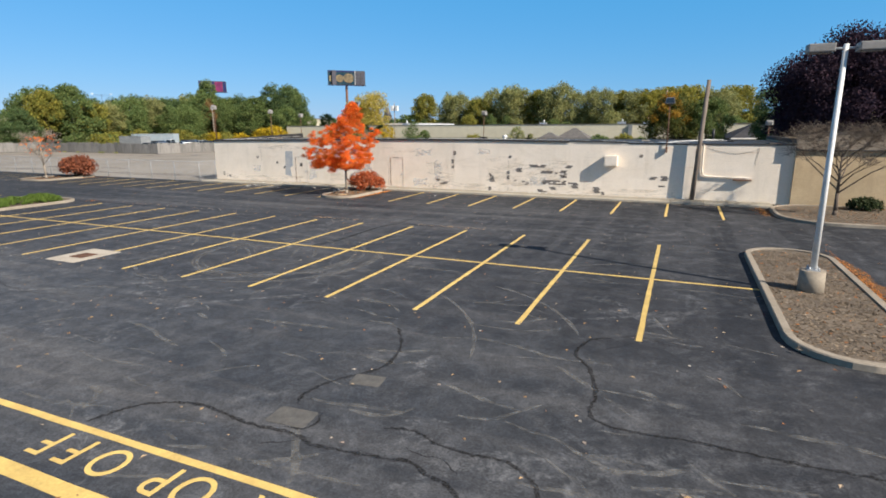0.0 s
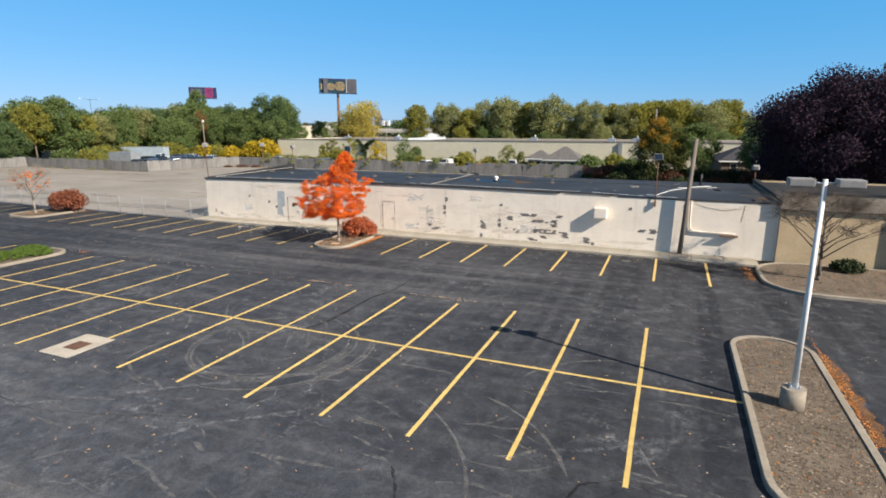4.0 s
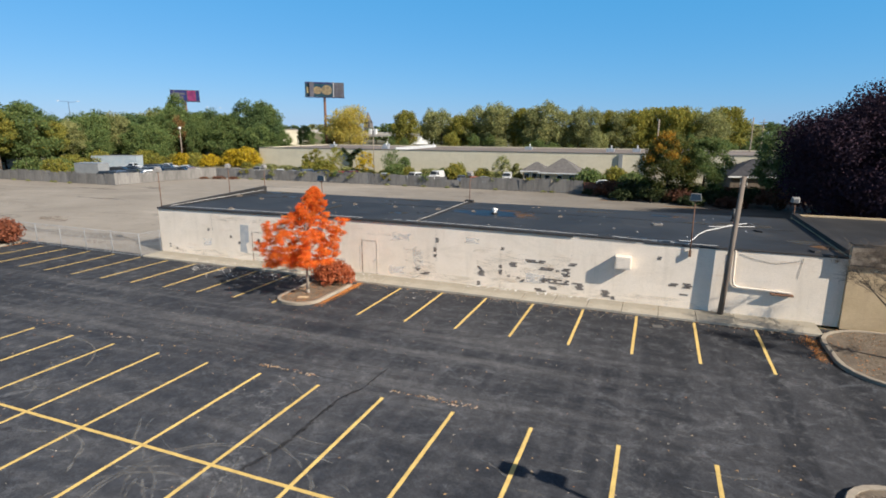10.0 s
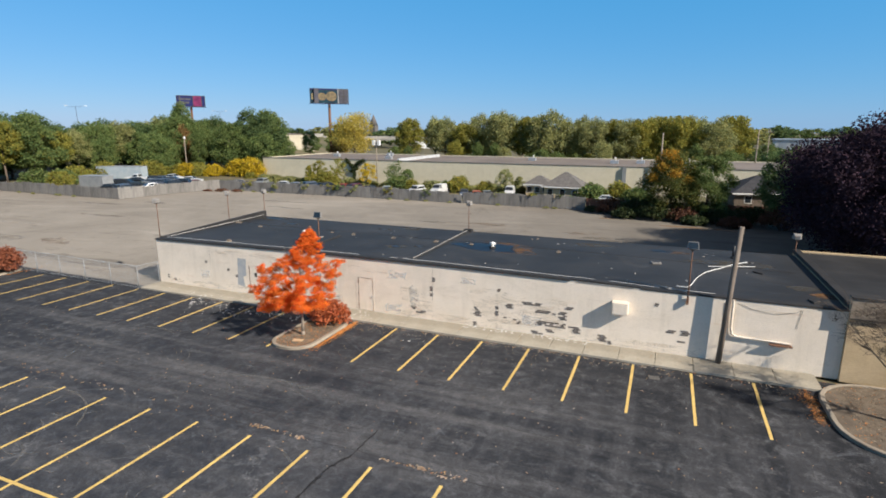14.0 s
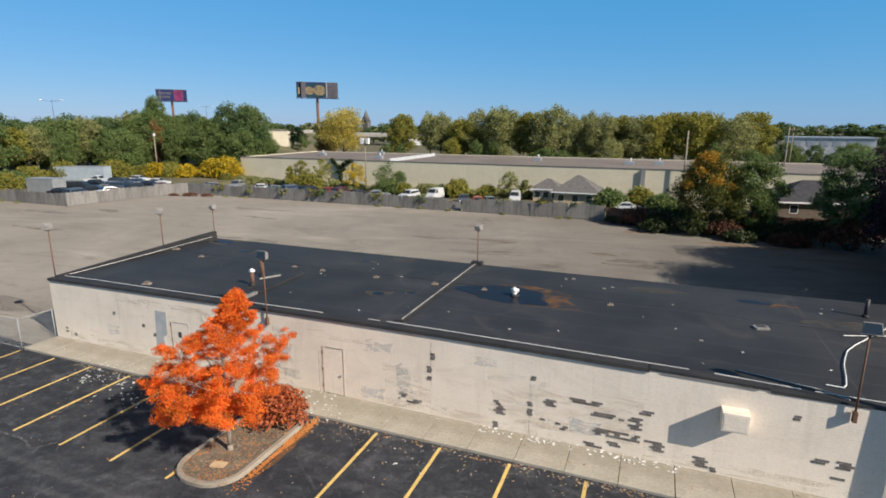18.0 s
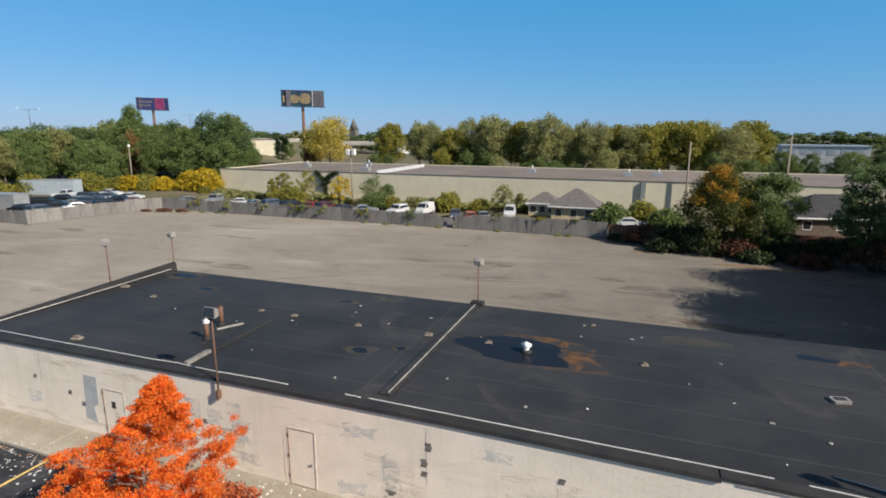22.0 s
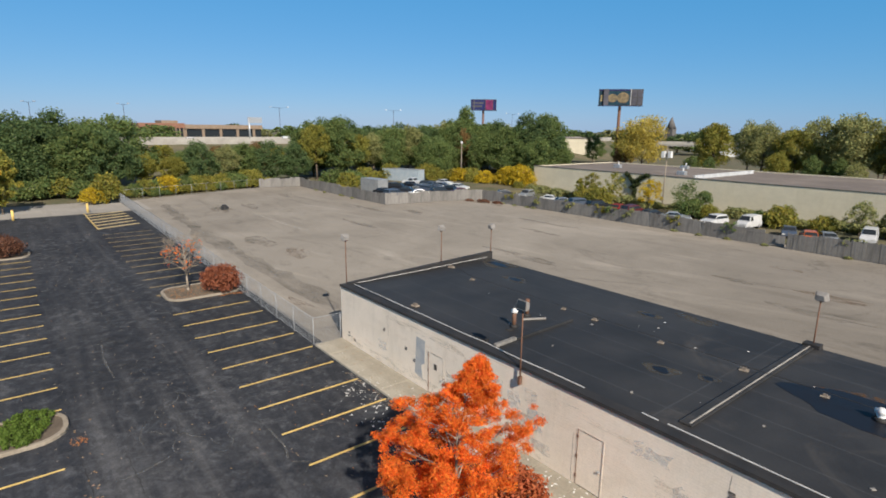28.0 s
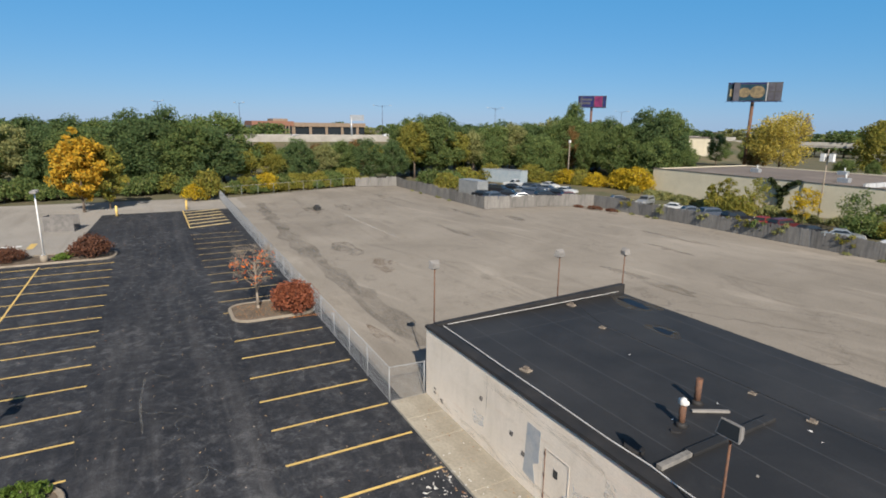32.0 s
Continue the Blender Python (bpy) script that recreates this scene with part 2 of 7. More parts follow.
def concrete_material(name, c1, c2, stain, scale=0.08, sp=0.25, worn=False):
    m, nt, b, co = material(name, 0.9, 0.0, sp)
    big = noise_of(nt, co, scale, 5, 0.62, None, 0.5)
    mid = noise_of(nt, co, 0.6, 5, 0.7)
    fine = noise_of(nt, co, 9.0, 3, 0.7)
    streak = noise_of(nt, co, 0.35, 4, 0.6, (0.15, 1.6, 1, 0))
    col = mix(nt, ramp(nt, big, [(0.35, 0.0), (0.66, 1.0)]), c1, c2)
    col = mix(nt, ramp(nt, mid, [(0.55, 0.0), (0.8, 0.6)]), col, stain)
    col = mix(nt, ramp(nt, streak, [(0.55, 0.0), (0.75, 0.45)]), col, stain)
    if worn:
        vo = nt.nodes.new("ShaderNodeTexVoronoi")
        vo.feature = "DISTANCE_TO_EDGE"
        vo.inputs["Scale"].default_value = 0.13
        wob = noise_of(nt, co, 0.5, 4, 0.7)
        warped = nt.nodes.new("ShaderNodeVectorMath")
        warped.operation = "MULTIPLY_ADD"
        nt.links.new(wob, warped.inputs[0])
        warped.inputs[1].default_value = (6, 6, 0)
        nt.links.new(co, warped.inputs[2])
        nt.links.new(warped.outputs[0], vo.inputs["Vector"])
        some = noise_of(nt, co, 0.07, 3, 0.5)
        crack = mix(nt, 1.0, ramp(nt, vo.outputs[0], [(0.002, 0.5), (0.010, 0.0)]), ramp(nt, some, [(0.50, 0.0), (0.60, 1.0)]), "MULTIPLY")
        col = mix(nt, crack, col, tuple(v * 0.55 for v in stain))
        spot = noise_of(nt, co, 0.10, 6, 0.75, (0.45, 1.2, 1.0), 1.5)
        col = mix(nt, ramp(nt, spot, [(0.58, 0.0), (0.70, 0.55)]), col, tuple(v * 0.62 for v in stain))
        pale = noise_of(nt, co, 0.12, 5, 0.7, (0.3, 1.4, 1.0, 8), 1.0)
        col = mix(nt, ramp(nt, pale, [(0.55, 0.0), (0.68, 0.5)]), col, tuple(v * 1.35 for v in c2))
        # brush shade and haze put into the colour eastward, the grazing-view paleness westward
        sep = nt.nodes.new("ShaderNodeSeparateXYZ")
        nt.links.new(co, sep.inputs[0])
        east = nt.nodes.new("ShaderNodeMapRange")
        east.inputs[1].default_value, east.inputs[2].default_value = -100, 10
        nt.links.new(sep.outputs[0], east.inputs[0])
        col = mix(nt, 1.0, col, ramp(nt, east.outputs[0], [(0.0, 1.06), (0.45, 1.12), (0.58, 1.0), (0.72, 0.86), (0.95, 0.64)]), "MULTIPLY")
    col = mix(nt, 0.45, col, ramp(nt, fine, [(0.3, 0.65), (0.7, 1.3)]), "MULTIPLY")
    nt.links.new(col, b.inputs["Base Color"])
    bump(nt, b, fine, 0.3, 0.02)
    return m


def painted_wall_material(name, c1, c2, dirt):
    m, nt, b, co = material(name, 0.75, 0.0, 0.25)
    sep = nt.nodes.new("ShaderNodeSeparateXYZ")
    nt.links.new(co, sep.inputs[0])
    cb = nt.nodes.new("ShaderNodeCombineXYZ")
    nt.links.new(sep.outputs[0], cb.inputs[0])
    nt.links.new(sep.outputs[2], cb.inputs[1])
    br = nt.nodes.new("ShaderNodeTexBrick")
    br.inputs["Scale"].default_value = 1.0
    br.inputs["Brick Width"].default_value, br.inputs["Row Height"].default_value = 0.4, 0.1
    br.inputs["Mortar Size"].default_value = 0.006
    br.inputs["Color1"].default_value = br.inputs["Color2"].default_value = (1, 1, 1, 1)
    br.inputs["Mortar"].default_value = (0.0, 0.0, 0.0, 1)
    nt.links.new(cb.outputs[0], br.inputs["Vector"])
    big = noise_of(nt, co, 0.35, 5, 0.65)
    drip = noise_of(nt, co, 1.1, 5, 0.65, (1.6, 1.0, 0.22))
    fine = noise_of(nt, co, 12.0, 3, 0.7)
    col = mix(nt, ramp(nt, big, [(0.38, 0.0), (0.62, 1.0)]), c1, c2)
    col = mix(nt, ramp(nt, drip, [(0.54, 0.0), (0.78, 0.5)]), col, dirt)
    grime = noise_of(nt, co, 0.8, 7, 0.75, (0.5, 1.0, 1.1), 0.8)
    col = mix(nt, ramp(nt, grime, [(0.50, 0.0), (0.72, 0.55)]), col, tuple(v * 1.1 for v in dirt))
    lines = noise_of(nt, co, 1.6, 5, 0.7, (0.22, 1.0, 2.6))
    col = mix(nt, ramp(nt, lines, [(0.60, 0.0), (0.74, 0.5)]), col, (dirt[0] * 1.05, dirt[1] * 0.85, dirt[2] * 0.7))
    col = mix(nt, 0.3, col, ramp(nt, fine, [(0.3, 0.75), (0.7, 1.2)]), "MULTIPLY")
    col = mix(nt, 0.10, col, br.outputs[0], "MULTIPLY")
    nt.links.new(col, b.inputs["Base Color"])
    bump(nt, b, br.outputs[0], 0.25, 0.01)
    return m


def roof_material():
    m, nt, b, co = material("roof_membrane", 0.62, 0.0, 0.35)
    big = noise_of(nt, co, 0.25, 5, 0.62, None, 0.4)
    fine = noise_of(nt, co, 16.0, 3, 0.7)
    br = nt.nodes.new("ShaderNodeTexBrick")
    br.offset = 0.0
    br.inputs["Scale"].default_value = 1.0
    br.inputs["Brick Width"].default_value, br.inputs["Row Height"].default_value = 18.0, 1.9
    br.inputs["Mortar Size"].default_value = 0.03
    nt.links.new(co, br.inputs["Vector"])
    col = mix(nt, ramp(nt, big, [(0.40, 0.0), (0.66, 1.0)]), (0.0195, 0.0197, 0.0205), (0.034, 0.0337, 0.034))
    silt = noise_of(nt, co, 0.16, 5, 0.7, None, 0.8)
    col = mix(nt, ramp(nt, silt, [(0.60, 0.0), (0.72, 0.55)]), col, (0.075, 0.068, 0.060))
    col = mix(nt, mix(nt, 1.0, br.outputs["Fac"], 0.35, "MULTIPLY"), col, (0.075, 0.077, 0.08))
    col = mix(nt, 0.4, col, ramp(nt, fine, [(0.3, 0.65), (0.7, 1.3)]), "MULTIPLY")
    nt.links.new(col, b.inputs["Base Color"])
    bump(nt, b, br.outputs["Fac"], 0.3, 0.01)
    return m


ASPHALT = asphalt_material()
LOT = concrete_material("worn_grey_pavement", (0.196, 0.176, 0.148), (0.259, 0.234, 0.199), (0.136, 0.118, 0.097), worn=True)
DRIVE = concrete_material("pale_concrete", (0.25, 0.235, 0.21), (0.32, 0.30, 0.27), (0.17, 0.155, 0.135))
WALK = concrete_material("sidewalk_concrete", (0.275, 0.25, 0.20), (0.36, 0.33, 0.27), (0.19, 0.168, 0.13), 0.4)
CURB = concrete_material("curb_concrete", (0.235, 0.20, 0.155), (0.31, 0.27, 0.215), (0.15, 0.125, 0.095), 0.5)
EARTH = plain("verge_earth", (0.085, 0.09, 0.045), (0.145, 0.12, 0.075), 0.15, 0.95, bumps=0.3)
MULCH = plain("dry_mulch", (0.105, 0.083, 0.062), (0.16, 0.128, 0.095), 1.6, 0.95, bumps=0.8)
YELLOW = plain("yellow_line_paint", (0.72, 0.515, 0.165), (0.55, 0.385, 0.13), 2.2, 0.7, rand=0.12)
YELLOWPALE = plain("pale_yellow_paint", (0.62, 0.49, 0.24), (0.46, 0.36, 0.18), 1.5, 0.8, rand=0.1)
FADED = plain("faded_yellow_paint", (0.50, 0.36, 0.14), (0.30, 0.23, 0.12), 1.5, 0.8, rand=0.15)
SEAL = plain("crack_sealant", (0.019, 0.019, 0.020), (0.032, 0.031, 0.030), 5, 0.7)
CREAM = painted_wall_material("cream_painted_brick", (0.80, 0.71, 0.60), (0.73, 0.65, 0.545), (0.55, 0.48, 0.39))
FARTAN = plain("dull_tan_brick", (0.25, 0.19, 0.14), (0.20, 0.15, 0.11), 0.6, 0.9)
BARE = plain("bare_dark_brick", (0.13, 0.115, 0.105), (0.20, 0.18, 0.165), 6, 0.9, rand=0.3)
TAN = painted_wall_material("tan_brick", (0.52, 0.40, 0.25), (0.45, 0.345, 0.21), (0.32, 0.24, 0.155))
ROOF = roof_material()
FASCIA = plain("black_roof_edge", (0.020, 0.020, 0.021), (0.034, 0.032, 0.031), 0.8, 0.7)
EDGEWHITE = plain("white_edge_metal", (0.66, 0.65, 0.62), (0.48, 0.47, 0.45), 2.0, 0.5)
SEAMW = plain("pale_seam_metal", (0.30, 0.285, 0.26), (0.17, 0.16, 0.15), 1.2, 0.6)
WHITE = plain("white_paint", (0.74, 0.74, 0.72), (0.62, 0.62, 0.6), 2, 0.5)
GALV = plain("galvanised_steel", (0.50, 0.52, 0.54), (0.40, 0.42, 0.44), 3, 0.45, 0.6)
POLEW = plain("weathered_pole_wood", (0.20, 0.165, 0.135), (0.13, 0.108, 0.09), 3, 0.9, stretch=(3, 3, 0.3))
RUST = plain("rusty_steel", (0.17, 0.085, 0.05), (0.10, 0.06, 0.045), 5, 0.8)
PLANK = plain("weathered_grey_boards", (0.225, 0.215, 0.20), (0.145, 0.14, 0.132), 0.5, 0.9, rand=0.18, stretch=(6, 6, 0.6))
DARKFENCE = plain("red_brown_boards", (0.17, 0.075, 0.05), (0.11, 0.055, 0.04), 1, 0.9)
BARK = plain("tree_bark", (0.14, 0.11, 0.085), (0.09, 0.072, 0.058), 3, 0.95, bumps=0.6)
PALEBARK = plain("pale_grey_bark", (0.30, 0.255, 0.20), (0.22, 0.185, 0.15), 3, 0.95)
FARWALL = painted_wall_material("pale_block_wall", (0.60, 0.55, 0.42), (0.54, 0.495, 0.375), (0.46, 0.42, 0.32))
ROADWALL = plain("grey_road_concrete", (0.36, 0.345, 0.31), (0.28, 0.265, 0.24), 0.3, 0.9)
FARROOF = plain("brown_gravel_roof", (0.145, 0.125, 0.112), (0.195, 0.168, 0.148), 0.12, 0.95)
BLUEGREY = plain("blue_grey_patch_paint", (0.33, 0.36, 0.39), (0.44, 0.44, 0.43), 2.5, 0.7)
DARK = plain("dark_metal", (0.03, 0.03, 0.032), (0.05, 0.05, 0.05), 3, 0.5)
TYRE = plain("tyre_rubber", (0.02, 0.02, 0.02), (0.03, 0.03, 0.03), 5, 0.85)
BRICKRED = plain("red_brown_brick", (0.26, 0.13, 0.085), (0.19, 0.10, 0.07), 2, 0.9)
SHINGLE = plain("grey_shingles", (0.095, 0.09, 0.088), (0.14, 0.132, 0.125), 2, 0.9)
# darker copy of the shingles with tree shade put into the colour
SHADESHINGLE = plain("shaded_shingles", (0.03, 0.031, 0.036), (0.05, 0.05, 0.055), 2, 0.9)
LAMPGREY = plain("grey_lamp_housing", (0.27, 0.26, 0.245), (0.20, 0.19, 0.18), 3, 0.55)
WATER, _nt, _b, _c = material("roof_puddle", 0.3, 0.0, 0.06)
_b.inputs["Base Color"].default_value = (0.012, 0.014, 0.02, 1)
bump(_nt, _b, noise_of(_nt, _c, 3.0, 2), 0.02, 0.01)
CARGLASS, _nt, _b, _c = material("car_glass", 0.08, 0.0, 0.6)
_b.inputs["Base Color"].default_value = (0.02, 0.025, 0.03, 1)
L_GREEN = leaf_material("green_leaves", [(0.094, 0.145, 0.052), (0.133, 0.192, 0.064), (0.205, 0.230, 0.074)])
L_DEEP = leaf_material("deep_green_leaves", [(0.074, 0.124, 0.054), (0.104, 0.162, 0.063), (0.150, 0.188, 0.070)])
L_YGREEN = leaf_material("yellow_green_leaves", [(0.172, 0.196, 0.046), (0.241, 0.236, 0.052), (0.368, 0.299, 0.057)])
L_YELLOW = leaf_material("yellow_leaves", [(0.46, 0.33, 0.025), (0.56, 0.40, 0.03), (0.30, 0.26, 0.03)])
L_PALEYEL = leaf_material("pale_yellow_leaves", [(0.432, 0.348, 0.072), (0.528, 0.408, 0.084), (0.300, 0.282, 0.084)])
L_GOLD = leaf_material("golden_leaves", [(0.58, 0.33, 0.035), (0.66, 0.42, 0.045), (0.40, 0.30, 0.05)])
L_ORANGE = leaf_material("orange_red_leaves", [(0.80, 0.13, 0.022), (0.86, 0.21, 0.03), (0.88, 0.31, 0.05), (0.70, 0.09, 0.024), (0.84, 0.25, 0.04)], 0.45, 0.0, 0.9)
L_OLIVE = leaf_material("olive_autumn_leaves", [(0.202, 0.230, 0.101), (0.274, 0.291, 0.118), (0.381, 0.353, 0.140)])
L_BROWN = leaf_material("brown_autumn_leaves", [(0.20, 0.12, 0.045), (0.26, 0.155, 0.06), (0.15, 0.095, 0.04)])
L_PURPLE = leaf_material("dark_purple_leaves", [(0.030, 0.022, 0.034), (0.036, 0.024, 0.035), (0.048, 0.027, 0.037)], 0.1, 0.0, 0.9, 0.05)
L_RED = leaf_material("dark_red_leaves", [(0.21, 0.065, 0.036), (0.28, 0.10, 0.052), (0.14, 0.048, 0.03)], 0.2, 0.1, 2.0)
L_RUST = leaf_material("rust_red_leaves", [(0.40, 0.10, 0.045), (0.48, 0.15, 0.06), (0.30, 0.075, 0.035)], 0.3, 0.0, 2.0)
L_OLIVEG = leaf_material("dull_green_turning_leaves", [(0.065, 0.095, 0.03), (0.10, 0.115, 0.03), (0.17, 0.14, 0.035)], 0.35, 0.0, 0.35)
L_GOLDG = leaf_material("gold_and_green_leaves", [(0.16, 0.15, 0.03), (0.26, 0.19, 0.03), (0.42, 0.22, 0.03), (0.52, 0.25, 0.03)], 0.35, 0.0, 0.35)
L_RUSSET = leaf_material("russet_brown_leaves", [(0.11, 0.05, 0.032), (0.15, 0.07, 0.042), (0.08, 0.04, 0.03)], 0.15, 0.1, 2.0)
L_SHRUB = leaf_material("low_green_shrub", [(0.075, 0.125, 0.022), (0.105, 0.155, 0.03), (0.06, 0.105, 0.02)], 0.15, 0.05, 1.2)
L_DARKSHRUB = leaf_material("dark_evergreen", [(0.025, 0.04, 0.015), (0.035, 0.05, 0.02), (0.05, 0.06, 0.022)], 0.1)
L_LITTER = leaf_material("fallen_leaves", [(0.26, 0.15, 0.07), (0.36, 0.25, 0.14), (0.34, 0.31, 0.27), (0.24, 0.10, 0.04)], 0.0, 0.0)
L_CHIPS = leaf_material("bark_chips", [(0.15, 0.115, 0.08), (0.22, 0.17, 0.12), (0.09, 0.07, 0.05), (0.30, 0.25, 0.19)], 0.0, 0.0)
L_LITTERO = leaf_material("fallen_orange_leaves", [(0.50, 0.20, 0.05), (0.42, 0.15, 0.04), (0.36, 0.20, 0.08)], 0.0, 0.0)


def paint(name, c, rough=0.3, metal=0.2):
    return plain(name, c, tuple(v * 0.85 for v in c), 1.5, rough, metal, 0.5, 0.02)


# ---- builders ----
def bm_new():
    return bmesh.new()


def box(bm, x0, x1, y0, y1, z0, z1, bevel=0.0):
    vs = [bm.verts.new(p) for p in ((x0, y0, z0), (x1, y0, z0), (x1, y1, z0), (x0, y1, z0), (x0, y0, z1), (x1, y0, z1), (x1, y1, z1), (x0, y1, z1))]
    fs = [bm.faces.new([vs[i] for i in q]) for q in ((3, 2, 1, 0), (4, 5, 6, 7), (0, 1, 5, 4), (1, 2, 6, 5), (2, 3, 7, 6), (3, 0, 4, 7))]
    if bevel:
        es = list({e for f in fs for e in f.edges})
        bmesh.ops.bevel(bm, geom=es, offset=bevel, segments=2, affect="EDGES", profile=0.6)
    return bm


def tube(bm, p0, p1, r0, r1=None, n=10, caps=True):
    p0, p1 = Vector(p0), Vector(p1)
    r1 = r0 if r1 is None else r1
    d = (p1 - p0).normalized()
    u = d.orthogonal().normalized()
    v = d.cross(u)
    a, b = [], []
    for i in range(n):
        w = u * math.cos(2 * math.pi * i / n) + v * math.sin(2 * math.pi * i / n)
        a.append(bm.verts.new(p0 + w * r0))
        b.append(bm.verts.new(p1 + w * r1))
    for i in range(n):
        f = bm.faces.new((a[i], a[(i + 1) % n], b[(i + 1) % n], b[i]))
        f.smooth = True
    if caps:
        bm.faces.new(a[::-1])
        bm.faces.new(b)
    return bm


def prism(bm, pts, z0, z1, bevel=0.0):
    """An outline in x and y, given anticlockwise, raised from z0 to z1."""
    lo = [bm.verts.new((x, y, z0)) for x, y in pts]
    hi = [bm.verts.new((x, y, z1)) for x, y in pts]
    n = len(pts)
    bm.faces.new(lo[::-1])
    top = bm.faces.new(hi)
    for i in range(n):
        bm.faces.new((lo[i], lo[(i + 1) % n], hi[(i + 1) % n], hi[i]))
    if bevel:
        bmesh.ops.bevel(bm, geom=list(top.edges), offset=bevel, segments=2, affect="EDGES", profile=0.6)
    return bm


def mesh_of(name, bm, mat):
    me = bpy.data.meshes.new(name)
    bmesh.ops.recalc_face_normals(bm, faces=bm.faces[:])
    bm.to_mesh(me)
    bm.free()
    me.materials.append(mat)
    return me


def part(name, bm, mat, parent, label=""):
    ob = new(name, mesh_of(name, bm, mat))
    ob.parent = parent
    return tagged(ob, label)


def piece(name, me, parent, m=None):
    ob = new(name, me)
    ob.parent = parent
    if m is not None:
        ob.matrix_basis = m
    return ob


def solid(name, bm, mat, label, category, kind="", group="", at=None):
    ob = new(name, mesh_of(name, bm, mat))
    if at is not None:
        ob.matrix_basis = at
    return tagged(ob, label, category, group, kind)


def thing(name, label, category, at=None, group="", kind=""):
    ob = new(name)
    ob.empty_display_size = 0.2
    ob.matrix_basis = at if at is not None else Matrix()
    return tagged(ob, label, category, group, kind)


def scaled(x, y, z, s=1.0, turn=0.0, sz=None):
    return pose(x, y, z, 0, 0, turn) @ Matrix.Diagonal((s, s, sz or s, 1))


def leaves_mesh(name, mat, centres, radii, count, size, seed, squash=0.8):
    """Many small bent leaf sprays gathered round clump centres."""
    rng = np.random.default_rng(seed)
    c, r = np.array(centres, float), np.array(radii, float)
    pick = rng.choice(len(c), count, p=r ** 2 / (r ** 2).sum())
    d = rng.normal(size=(count, 3))
    d /= np.linalg.norm(d, axis=1)[:, None]
    rad = r[pick] * (0.2 + 1.05 * rng.random(count) ** 0.8)
    p = c[pick] + d * rad[:, None] * np.array((1, 1, squash))
    a = rng.normal(size=(count, 3)) + d * 0.6
    a /= np.linalg.norm(a, axis=1)[:, None]
    t = np.cross(a, rng.normal(size=(count, 3)))
    t /= np.linalg.norm(t, axis=1)[:, None]
    b = np.cross(a, t)
    s = (size * (0.6 + 0.8 * rng.random(count)))[:, None]
    v = np.empty((count, 4, 3))
    v[:, 0] = p - t * s
    v[:, 1] = p - b * s * 0.62 + a * s * 0.18
    v[:, 2] = p + t * s
    v[:, 3] = p + b * s * 0.62 + a * s * 0.18
    me = bpy.data.meshes.new(name)
    me.vertices.add(count * 4)
    me.vertices.foreach_set("co", v.ravel())
    me.loops.add(count * 4)
    me.loops.foreach_set("vertex_index", np.arange(count * 4, dtype=np.int32))
    me.polygons.add(count)
    me.polygons.foreach_set("loop_start", np.arange(0, count * 4, 4, dtype=np.int32))
    me.polygons.foreach_set("loop_total", np.full(count, 4, dtype=np.int32))
    me.update(calc_edges=True)
    me.validate()
    me.materials.append(mat)
    return me


def limbs(bm, height, base, spread, r, seed, levels=2, n=7):
    """A tapered trunk with limbs that fork; returns the tips."""
    rng = random.Random(seed)
    tips = []
    lean = Vector((rng.uniform(-0.03, 0.03), rng.uniform(-0.03, 0.03), 1))
    tube(bm, (0, 0, -0.15), (0, 0, 0.25), r * 1.5, r * 1.05, 9)
    top = lean * height * 0.72
    tube(bm, (0, 0, 0.2), lean * base, r * 1.08, r * 0.8, 9)
    tube(bm, lean * base, top, r * 0.8, r * 0.22, 8)
    tips.append(top)
    for i in range(n):
        h = base + (height * 0.7 - base) * (i / n) ** 0.9
        a = i * 2.4 + rng.uniform(-0.4, 0.4)
        out = spread * (1.0 - 0.45 * i / n) * rng.uniform(0.6, 0.9)
        p0 = lean * h
        p1 = p0 + Vector((math.cos(a) * out * 0.55, math.sin(a) * out * 0.55, out * 0.5))
        p2 = p1 + Vector((math.cos(a + 0.3) * out * 0.45, math.sin(a + 0.3) * out * 0.45, out * rng.uniform(0.25, 0.55)))
        rr = r * 0.45 * (1 - 0.5 * i / n)
        tube(bm, p0, p1, rr, rr * 0.6, 6, False)
        tube(bm, p1, p2, rr * 0.6, rr * 0.2, 5, False)
        tips.append(p2)
        if levels > 1:
            for k in range(3):
                b = a + rng.uniform(-1.1, 1.1)
                q = p1.lerp(p2, rng.uniform(0, 0.8))
                e = q + Vector((math.cos(b), math.sin(b), rng.uniform(0.3, 1.0))) * out * 0.4
                tube(bm, q, e, rr * 0.35, rr * 0.1, 4, False)
                tips.append(e)
                if levels > 2:
                    for _ in range(4):
                        c = b + rng.uniform(-1.2, 1.2)
                        q2 = q.lerp(e, rng.uniform(0.2, 1))
                        e2 = q2 + Vector((math.cos(c), math.sin(c), rng.uniform(0.1, 1.0))) * out * 0.26
                        tube(bm, q2, e2, rr * 0.14, rr * 0.05, 3, False)
                        tips.append(e2)
    return tips


def crown_clumps(height, base, radius, n, seed, shape=0.0, blunt=1.0):
    """Clump centres on an uneven egg round the trunk."""
    rng = random.Random(seed)
    cs, rs = [], []
    mid = (height + base) / 2
    half = (height - base) / 2
    for i in range(n):
        u = 1 - 2 * (i + 0.5) / n
        a = i * 2.39996 + rng.uniform(-0.3, 0.3)
        w = math.sqrt(max(0.0, 1 - abs(u) ** (2 * blunt)))
        k = rng.uniform(0.45, 0.98)
        rr = radius * (0.13 + 0.20 * rng.random())
        fat = 1.0 - shape * u
        cs.append((math.cos(a) * w * radius * k * fat, math.sin(a) * w * radius * k * fat, mid + u * (half - rr * 0.5) * rng.uniform(0.75, 1.05)))
        rs.append(rr)
    cs.append((0, 0, mid))
